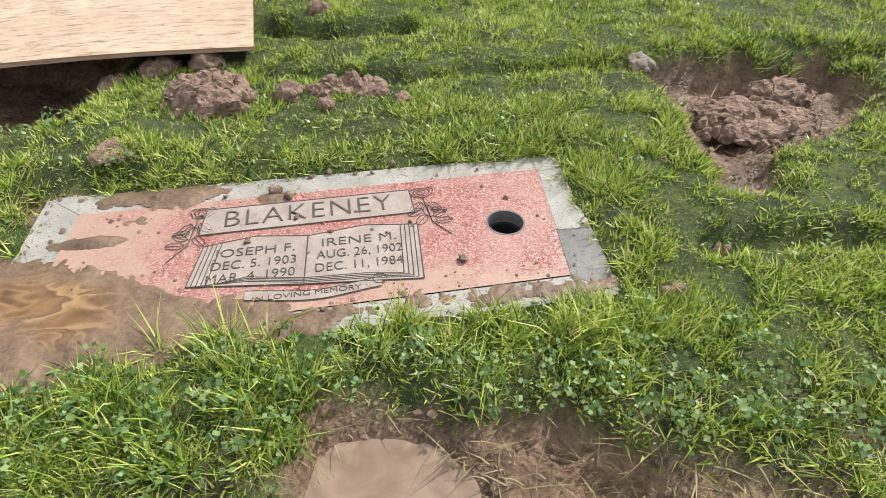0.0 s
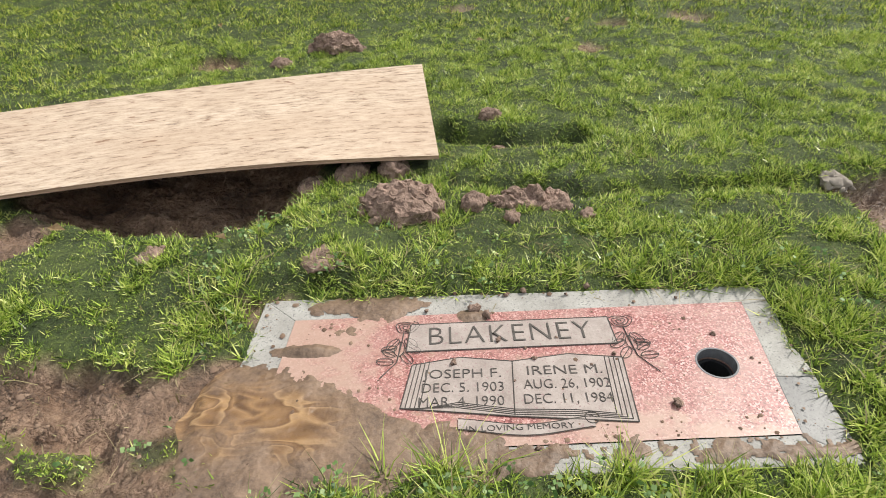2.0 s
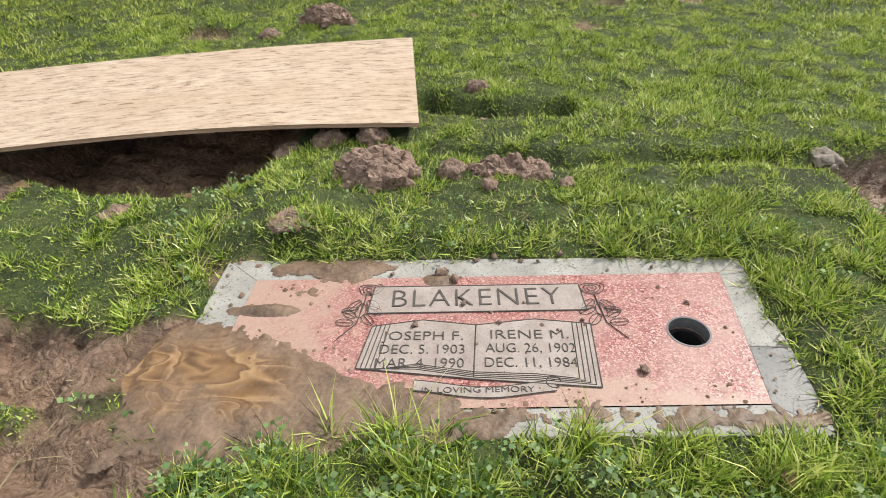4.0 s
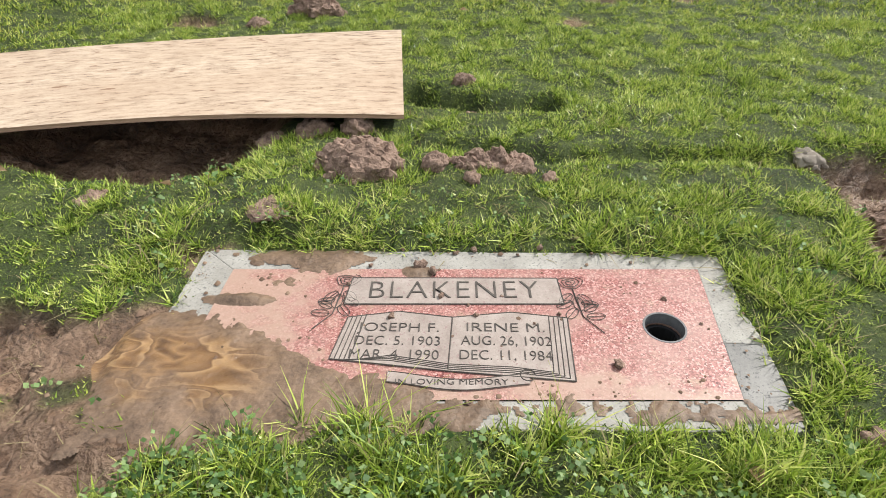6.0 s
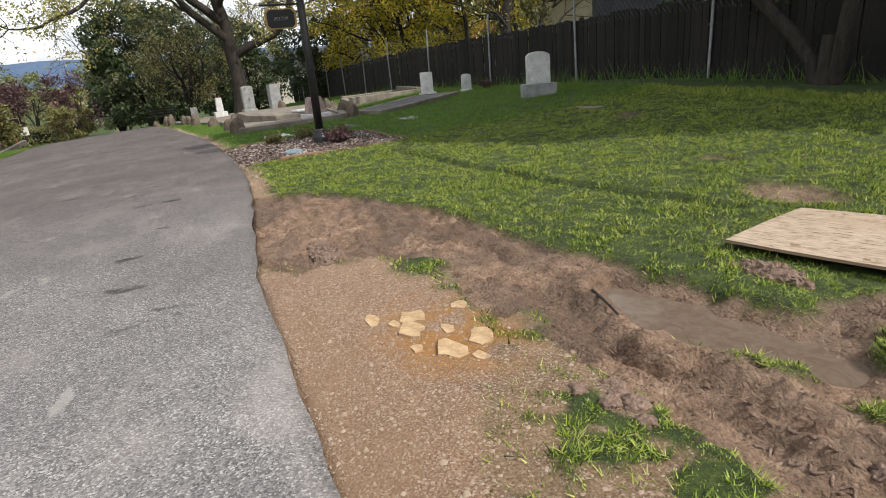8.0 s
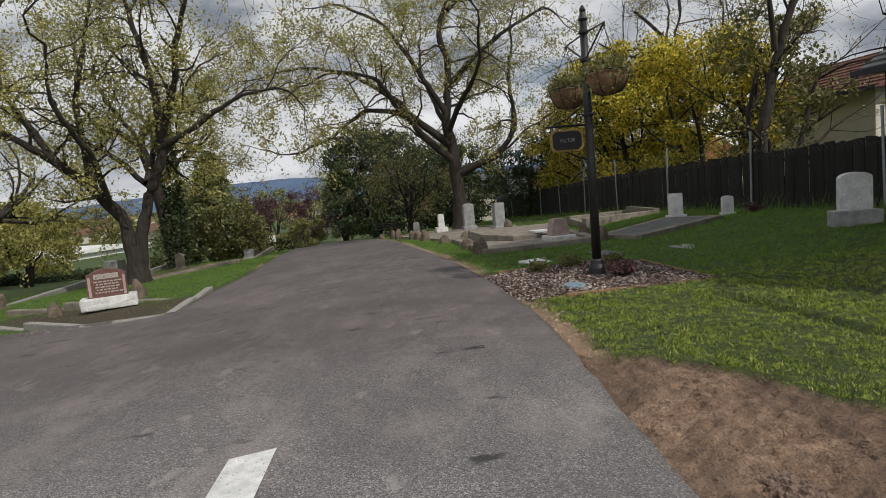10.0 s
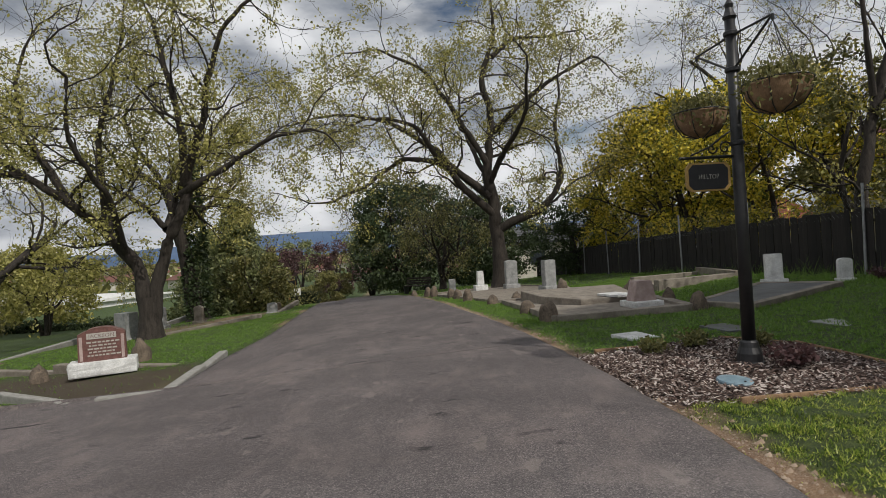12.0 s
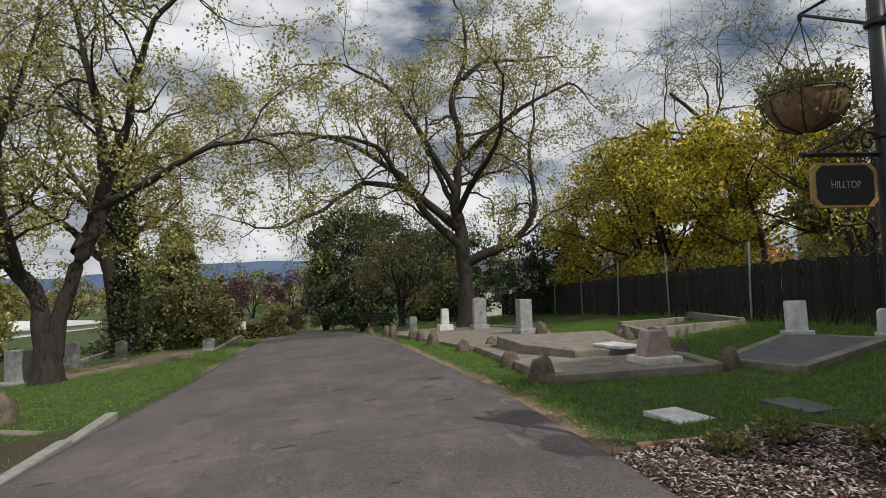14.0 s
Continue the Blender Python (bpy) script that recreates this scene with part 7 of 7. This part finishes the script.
mulch()
for k, (a, b) in enumerate((((-8.85, -1.0), (-8.85, 0.88)), ((-8.87, 0.88), (-10.8, 0.83)), ((-10.85, 0.83), (-11.55, 0.35)), ((-11.55, 0.3), (-11.5, -1.3)))):
    tagged(part("bed_edging", kerb_bm([a, b], 0.04, 0.03), COCO), "thin weathered timber edging of the bark bed", "edging", "bed edging")


def low_plant(x, y, size, seed, leaf, label):
    rg = np.random.default_rng(seed)
    top = empty("low_plant", pose(x, y, height(x, y)), label, "plant", "low plants")
    bm = bmesh.new()
    pts = []
    for k in range(16):
        a, ln = 6.283 * rg.random(), size * rg.uniform(0.5, 1.0)
        line = [(0, 0, -0.02), (0.4 * ln * math.cos(a), 0.4 * ln * math.sin(a), 0.5 * ln), (0.8 * ln * math.cos(a), 0.8 * ln * math.sin(a), 0.7 * ln)]
        tube_bm(line, [0.006, 0.004, 0.002], 3, bm)
        pts += [np.array(line[1]) * (1 - t) + np.array(line[2]) * t for t in np.linspace(0, 1, 8)]
    part("stems", bm, BARK, top)["kind"] = "stuff"
    new("foliage", leaves_mesh("foliage", np.array(pts), 0.05, leaf, seed, 4, 0.035, 0.6)).parent = top


low_plant(-11.1, -0.75, 0.2, 1, OLIVE_LEAF, "straggly low shrub at the edge of the bark")
low_plant(-11.2, -0.2, 0.24, 2, OLIVE_LEAF, "straggly low shrub at the edge of the bark")
low_plant(-9.8, 0.1, 0.3, 3, PLUM_LEAF, "withered brown plant beside the lamp post")
low_plant(-15.2, 5.75, 0.3, 4, PLUM_LEAF, "dried brown bush beside a small headstone")
low_plant(-10.9, 0.4, 0.2, 6, OLIVE_LEAF, "straggly low shrub at the edge of the bark")


# ---- things down the drive ----
def traffic_cone(x, y):
    top = empty("traffic_cone", pose(x, y, height(x, y)), "orange traffic cone on the verge", "cone")
    part("base", box_bm(0.36, 0.36, 0.04, (0, 0, 0), 0.01), ORANGE, top)
    part("body", lathe_bm([(0.14, 0.03), (0.09, 0.35), (0.03, 0.72)], 16), ORANGE, top)


traffic_cone(-43.8, -11.35)


def verge_sign(x, y):
    top = empty("verge_sign", pose(x, y, height(x, y), 0, 0, 0), "black post with a small black sign and a white notice", "sign")
    part("post", box_bm(0.10, 0.10, 2.1, (0, 0, -0.05), 0.01), BLACK_IRON, top)
    part("board", box_bm(0.04, 0.62, 0.34, (0.02, -0.4, 1.45), 0.01), SIGN_BLACK, top)
    part("border", box_bm(0.03, 0.7, 0.42, (0.0, -0.4, 1.41), 0.01), GOLD_TRIM, top)
    part("notice", box_bm(0.03, 0.42, 0.5, (0.07, 0.05, 0.75), 0.01), WHITE_WALL, top, "white notice")


verge_sign(-44.6, -11.0)


def bench(x, y, turn):
    top = empty("bench", pose(x, y, height(x, y), 0, 0, turn), "dark slatted bench beside the drive", "bench")
    for s in (-0.65, 0.65):
        part("leg", box_bm(0.06, 0.45, 0.42, (s, 0, 0), 0.01), BLACK_IRON, top)
    for k in range(4):
        part("seat_slat", box_bm(1.5, 0.09, 0.03, (0, -0.18 + 0.11 * k, 0.42), 0.006), BARK, top)
    for k in range(3):
        part("back_slat", box_bm(1.5, 0.03, 0.09, (0, 0.24 + 0.03 * k, 0.52 + 0.13 * k), 0.006), BARK, top)


bench(-36.0, -3.0, 60)


# ---- clods, stones and litter by the marker ----
def clump_bm(sx, sy, sz, seed):
    """A broken lump of earth: a few angular pieces pressed together, with crumbs."""
    rg = np.random.default_rng(seed + 900)
    bm = rock_bm(sx, sy, sz, seed, 0.19, 4, 0.3)
    for v in bm.verts:
        v.co += Vector((noise.noise(v.co * 60), noise.noise(v.co * 60 + Vector((9, 0, 0))), noise.noise(v.co * 50 + Vector((0, 9, 0))))) * 0.09 * sx
    for k in range(26):
        a, r = 6.283 * rg.random(), 0.58 * math.sqrt(rg.random())
        s = (0.06 + 0.16 * rg.random() ** 2) * sx
        b = rock_bm(s, s * rg.uniform(0.5, 1.0), min(s * 0.7, sz), seed * 31 + k, 0.4, 2, 0.5)
        b.transform(pose(sx * r * math.cos(a), sy * r * math.sin(a), sz * max(0.0, 0.6 - 1.6 * r), 0, 0, rg.uniform(0, 360)))
        tmp = bpy.data.meshes.new("tmp")
        b.to_mesh(tmp)
        b.free()
        bm.from_mesh(tmp)
        bpy.data.meshes.remove(tmp)
    return bm


def clod(x, y, w, h, seed, name="soil_clod", label="lump of dug brown soil on the grass", lift=-0.01, material=None, z=None, group="soil clods", rough=0.3, detail=3):
    bm = clump_bm(w, w * (0.7 + 0.4 * ((seed * 37) % 10) / 10), h, seed) if w > 0.07 else rock_bm(w, w * (0.7 + 0.4 * ((seed * 37) % 10) / 10), h, seed, 0.55, detail, 0.4)
    zz = height(x, y) if z is None else z
    return tagged(part(name, bm, material or CLOD, soft=True, at=pose(x, y, zz + lift, 0, 0, seed * 71 % 360)), label, "soil", group)


def heap(x, y, rx, ry, h, seed, label, count=40):
    """A dug heap: one lumpy body with many crumbs on it."""
    count = count * 2
    rg = np.random.default_rng(seed)
    bm = rock_bm(rx * 1.7, ry * 1.7, h * 1.05, seed, 0.19, 5, 0.25)
    for v in bm.verts:
        v.co += Vector((noise.noise(v.co * 45), noise.noise(v.co * 45 + Vector((9, 0, 0))), noise.noise(v.co * 38 + Vector((0, 9, 0))))) * 0.016
    for k in range(count):
        a, r = 6.283 * rg.random(), math.sqrt(rg.random())
        s = 0.006 + 0.050 * rg.random() ** 3
        b = rock_bm(s, s * rg.uniform(0.6, 1.0), s * 0.8, seed + k + 1, 0.42, 1 if s < 0.016 else 2, 0.5)
        b.transform(pose(rx * r * math.cos(a), ry * r * math.sin(a), h * max(0.0, 0.75 - r * r * 0.85), 0, 0, rg.uniform(0, 360)))
        tmp = bpy.data.meshes.new("tmp")
        b.to_mesh(tmp)
        b.free()
        bm.from_mesh(tmp)
        bpy.data.meshes.remove(tmp)
    tagged(part("soil_heap", bm, CLOD, soft=False, at=pose(x, y, height(x, y) - 0.015)), label, "soil heap", kind="stuff")


heap(-0.43, 0.66, 0.15, 0.13, 0.10, 301, "crumbly heap of dug brown soil on the grass", 130)
heap(-1.08, 2.44, 0.17, 0.10, 0.11, 302, "crumbly heap of soil behind the plywood", 90)
heap(0.0, 0.72, 0.14, 0.06, 0.035, 303, "low scatter of soil crumbs on the grass", 70)
heap(1.45, 0.62, 0.24, 0.18, 0.06, 304, "dark churned soil in a torn patch of turf", 80)
heap(1.62, 0.78, 0.16, 0.10, 0.10, 305, "dark churned soil in a torn patch of turf", 50)
heap(-2.35, 0.30, 0.22, 0.10, 0.05, 306, "muddy lumps at the edge of the turf", 40)
heap(-4.3, -1.45, 0.34, 0.12, 0.05, 307, "ridge of pushed-up sandy mud", 40)
for k, (x, y, w, h) in enumerate(((-0.18, 0.70, 0.09, 0.05), (-0.05, 0.60, 0.06, 0.035), (0.12, 0.68, 0.08, 0.04), (0.2, 0.62, 0.05, 0.03), (-0.5, 0.93, 0.12, 0.07), (-0.66, 0.92, 0.16, 0.06), (-0.80, 0.86, 0.12, 0.05), (-0.62, 0.32, 0.12, 0.02),
                                  (-1.18, 0.33, 0.10, 0.02), (-0.14, 1.45, 0.10, 0.05), (0.78, -0.28, 0.06, 0.03), (0.98, -0.1, 0.05, 0.03), (1.17, 0.12, 0.12, 0.05), (1.12, 0.28, 0.09, 0.05), (-1.35, 2.2, 0.12, 0.05), (-0.1, 1.27, 0.08, 0.03))):
    clod(x, y, w, h, k + 1)
# flat broken plates of mud, and the print of a tyre's tread
for k, (x, y, w) in enumerate(((-1.98, -0.98, 0.13), (-1.86, -0.99, 0.10), (-1.90, -1.06, 0.09), (-1.76, -1.03, 0.08), (-2.02, -1.10, 0.07), (-1.30, -0.62, 0.07))):
    clod(x, y, w, 0.03, 40 + k, label="flat broken plate of dark mud on the track")
for off in (0.0, 0.075):
    bm = bmesh.new()
    line = []
    for k in range(37):
        x = -1.60 + 0.015 * k
        y = -0.745 + 0.07 * (x + 1.6) + off + (0.014 if (k // 2) % 2 else -0.014)
        line.append((x, y, height(x, y) + 0.001))
    tube_bm(line, 0.0055, 5, bm)
    tagged(part("tyre_print", bm, CLOD, soft=True), "zigzag ridge of a tyre print pressed in mud", "tyre print", "tyre prints")
clod(1.10, 0.92, 0.13, 0.04, 60, "stone_chunk", "pale grey broken stone in the torn turf", 0.0, CONCRETE_OLD, group="stones")
for k, (x, y, s) in enumerate(((0.16, 0.28, 0.035), (-0.02, 0.255, 0.03), (-0.07, 0.235, 0.022), (0.05, 0.28, 0.016), (0.10, 0.245, 0.014), (0.30, 0.27, 0.014), (0.46, 0.10, 0.022), (0.32, -0.13, 0.035), (0.20, 0.02, 0.018), (0.0, -0.005, 0.024), (-0.09, 0.055, 0.03), (0.14, -0.02, 0.016), (-0.02, 0.03, 0.014),
                                  (-0.12, 0.15, 0.045), (-0.16, 0.17, 0.05), (-0.05, -0.08, 0.014), (0.06, 0.07, 0.016), (0.4, 0.24, 0.014), (-0.29, 0.16, 0.02), (0.0, -0.265, 0.02), (-0.2, -0.03, 0.03), (0.53, 0.02, 0.012), (-0.33, 0.08, 0.018))):
    clod(x, y, s * 0.65, s * 0.4, 100 + k, "soil_crumb", "crumb of dark soil lying on the granite marker", 0.0, z=0.0, group="soil crumbs", detail=2)


def crumbs(name, count, rect, where, size, material, seed, label, category):
    """Loose crumbs or pebbles, too many to count."""
    rg = np.random.default_rng(seed)
    x, y = rg.uniform(rect[0], rect[1], count), rg.uniform(rect[2], rect[3], count)
    z = zones(x, y)
    ok = (rg.random(count) < where(x, y, z)) & clear_of_things(x, y)
    x, y = x[ok], y[ok]
    n = len(x)
    zz = ground_z(x, y)
    s = size * np.exp(rg.normal(0, 0.42, n))
    base = np.array([(1, 0, 0), (0.3, 0.95, 0), (-0.8, 0.6, 0), (-0.8, -0.6, 0), (0.3, -0.95, 0), (0.1, 0.1, 0.85)])
    V = base[None] * (0.7 + 0.6 * rg.random((n, 6, 1))) * s[:, None, None]
    a = rg.random(n) * 6.283
    c, sn = np.cos(a)[:, None], np.sin(a)[:, None]
    P = np.stack([x[:, None] + V[:, :, 0] * c - V[:, :, 1] * sn, y[:, None] + V[:, :, 0] * sn + V[:, :, 1] * c, zz[:, None] + V[:, :, 2] - 0.15 * s[:, None]], 2).reshape(-1, 3)
    i = np.arange(n)[:, None] * 6
    F = np.concatenate([i + np.array([[k, (k + 1) % 5, 5]]) for k in range(5)])
    tagged(new(name, np_mesh(name, P, F, material)), label, category, kind="stuff")


CRUMB = leafy("soil_crumb", [(0.05, (0.05, 0.03, 0.02)), (0.5, (0.14, 0.09, 0.06)), (0.95, (0.27, 0.19, 0.135))], 0.0, 0.95)
PEBBLE = leafy("pebble", [(0.05, (0.16, 0.105, 0.07)), (0.5, (0.30, 0.22, 0.155)), (0.8, (0.37, 0.29, 0.22)), (0.98, (0.46, 0.41, 0.36))], 0.0, 0.9)
no_water = lambda x, y: (sd_poly(PUDDLE_LONG, x, y) > 0.02) & (sd_poly(FLOW, x, y) > 0.02) & (sd_poly(FRONT_PUDDLE, x, y) > 0.02)
crumbs("mud_crumbs", 100000, (-6.6, 2.1, -1.95, 1.4), lambda x, y, z: z["mud"] * smooth(0.32, 0.58, fbm(x, y, 6, 3, 150)) * no_water(x, y), 0.0042, CRUMB, 401, "crumbs of churned soil lying on the mud", "soil")
crumbs("gravel_stones", 42000, (-6.6, 1.0, -2.1, -0.9), lambda x, y, z: z["gravel"] * 0.75, 0.0042, PEBBLE, 402, "fine sandy gravel along the asphalt", "gravel")
crumbs("verge_stones", 14000, (-24, -5, -2.6, -1.2), lambda x, y, z: z["gravel"] * 0.9, 0.012, PEBBLE, 403, "loose stones along the edge of the drive", "gravel")

for k, (x, y, w, d) in enumerate(((-2.97, -1.55, 0.13, 0.09), (-2.90, -1.38, 0.22, 0.16), (-2.78, -1.43, 0.20, 0.13), (-2.72, -1.28, 0.12, 0.08), (-2.57, -1.19, 0.21, 0.14), (-2.53, -1.36, 0.19, 0.15), (-2.90, -1.14, 0.13, 0.10), (-2.62, -1.47, 0.10, 0.07), (-2.86, -1.48, 0.10, 0.07), (-2.42, -1.28, 0.10, 0.08))):
    rr = random.Random(k)
    w, d = w * 0.85, d * 0.85
    outline = [(w * 0.5 * (0.55 + 0.7 * rr.random()) * math.cos(a), d * 0.5 * (0.55 + 0.7 * rr.random()) * math.sin(a)) for a in np.linspace(0, 6.2832, 10)[:-1]]
    tagged(part("yellow_stone", prism_bm(outline, -0.03, 0.008, 0.003), YELLOW_STONE, at=pose(x, y, height(x, y), rr.uniform(-4, 4), rr.uniform(-4, 4), 0)), "flat yellowish sandstone piece sunk in wet gravel", "stone", "yellow stones")

stick = tube_bm([(-2.72, -0.49, 0), (-2.6, -0.525, 0.006), (-2.44, -0.57, 0)], [0.008, 0.007, 0.005], 7)
tagged(part("stick", stick, BARK, at=pose(0, 0, max(height(-2.7, -0.49), height(-2.45, -0.57), height(-2.6, -0.525)) + 0.008)), "thin dark stick lying across the mud", "stick")
for k, (x, y) in enumerate(((-1.62, 0.48), (-3.85, 2.62), (-0.95, 0.40), (0.35, 2.9), (-2.0, 2.9), (-0.25, 2.5), (0.52, -0.42))):
    bm = bmesh.new()
    vs = [bm.verts.new(p) for p in ((0, 0, 0.012), (0.03, 0.018, 0.022), (0.065, 0, 0.008), (0.03, -0.018, 0.02))]
    bm.faces.new(vs)
    bmesh.ops.solidify(bm, geom=bm.faces[:], thickness=0.0015)
    tagged(part("fallen_leaf", bm, DEAD_LEAF, at=pose(x, y, height(x, y) + 0.02, 8, 5, k * 77)), "dry tan leaf caught in the grass", "leaf", "fallen leaves")


def clover():
    rg = np.random.default_rng(88)
    n = 6500
    x, y = rg.uniform(-1.0, 1.5, n), rg.uniform(-0.75, 0.6, n)
    z = zones(x, y)
    p = (1 - z["mud"]) * (0.10 + 0.9 * smooth(-0.33, -0.40, y) * smooth(-0.72, -0.60, y)) * smooth(0.42, 0.56, fbm(x, y, 6, 3, 160))
    ok = (rg.random(n) < p) & clear_of_things(x, y)
    x, y = x[ok], y[ok]
    zz = ground_z(x, y) + rg.uniform(0.02, 0.06, len(x))
    tagged(new("clover", leaves_mesh("clover", np.stack([x, y, zz], 1), 0.0125, CLOVER, 89, 4, 0.006, 0.9, 0.75)), "patches of clover and broad-leaved weeds in the turf", "clover", kind="stuff")


clover()
grow("fence_grass", 16000, (-26, 4.0, 5.2, 7.8), 0.16, 0.012, 0.5, 240, GRASS_FAR, "long unmown grass along the fence", density=lambda x, y, z: smooth(0.9, 0.1, fence_y(x) - y) * (y < fence_y(x) - 0.04) * 0.9)
grow("tuft", 2600, (-0.68, -0.44, -0.12, 0.08), 0.045, 0.004, 0.6, 250, GRASS, "small tuft of grass and soil washed onto the marker", density=lambda x, y, z: (np.hypot(x + 0.55, y + 0.03) < 0.07) * 1.0)
grow("tall_grass", 15000, (-0.75, 1.5, -0.64, -0.30), 0.07, 0.0036, 0.75, 260, GRASS, "longer ragged grass along the marker's front edge", density=lambda x, y, z: (1 - z["mud"]) * smooth(0.40, 0.60, fbm(x, y, 10, 3, 170)))


def dirt_specks():
    """Specks of soil scattered over the marker, thickest along its back edge and muddy end."""
    rg = np.random.default_rng(91)
    n = 2600
    u, v = rg.uniform(-0.69, 0.69, n), rg.uniform(-0.31, 0.31, n)
    p = 0.10 + 0.55 * smooth(0.16, 0.30, v) + 0.5 * smooth(-0.15, -0.5, u) + 0.6 * smooth(-0.15, -0.25, v)
    ok = (rg.random(n) < p * smooth(0.35, 0.65, fbm(u, v, 12, 3, 180)) * 1.3) & (np.hypot(u - 0.497, v + 0.058) > 0.055)
    u, v = u[ok], v[ok]
    n = len(u)
    s = 0.0022 * np.exp(rg.normal(0, 0.6, n))
    base = np.array([(1, 0, 0), (0.3, 0.95, 0), (-0.8, 0.6, 0), (-0.8, -0.6, 0), (0.3, -0.95, 0), (0.1, 0.1, 0.8)])
    V = base[None] * (0.7 + 0.6 * rg.random((n, 6, 1))) * s[:, None, None]
    P = V + np.stack([u, v, np.full(n, 0.001)], 1)[:, None, :]
    i = np.arange(n)[:, None] * 6
    F = np.concatenate([i + np.array([[k, (k + 1) % 5, 5]]) for k in range(5)])
    ob = new("dirt_specks", np_mesh("dirt_specks", P.reshape(-1, 3), F, CRUMB))
    ob.matrix_world = STONE_POSE
    tagged(ob, "specks of dark soil scattered over the marker", "soil", kind="stuff")


dirt_specks()
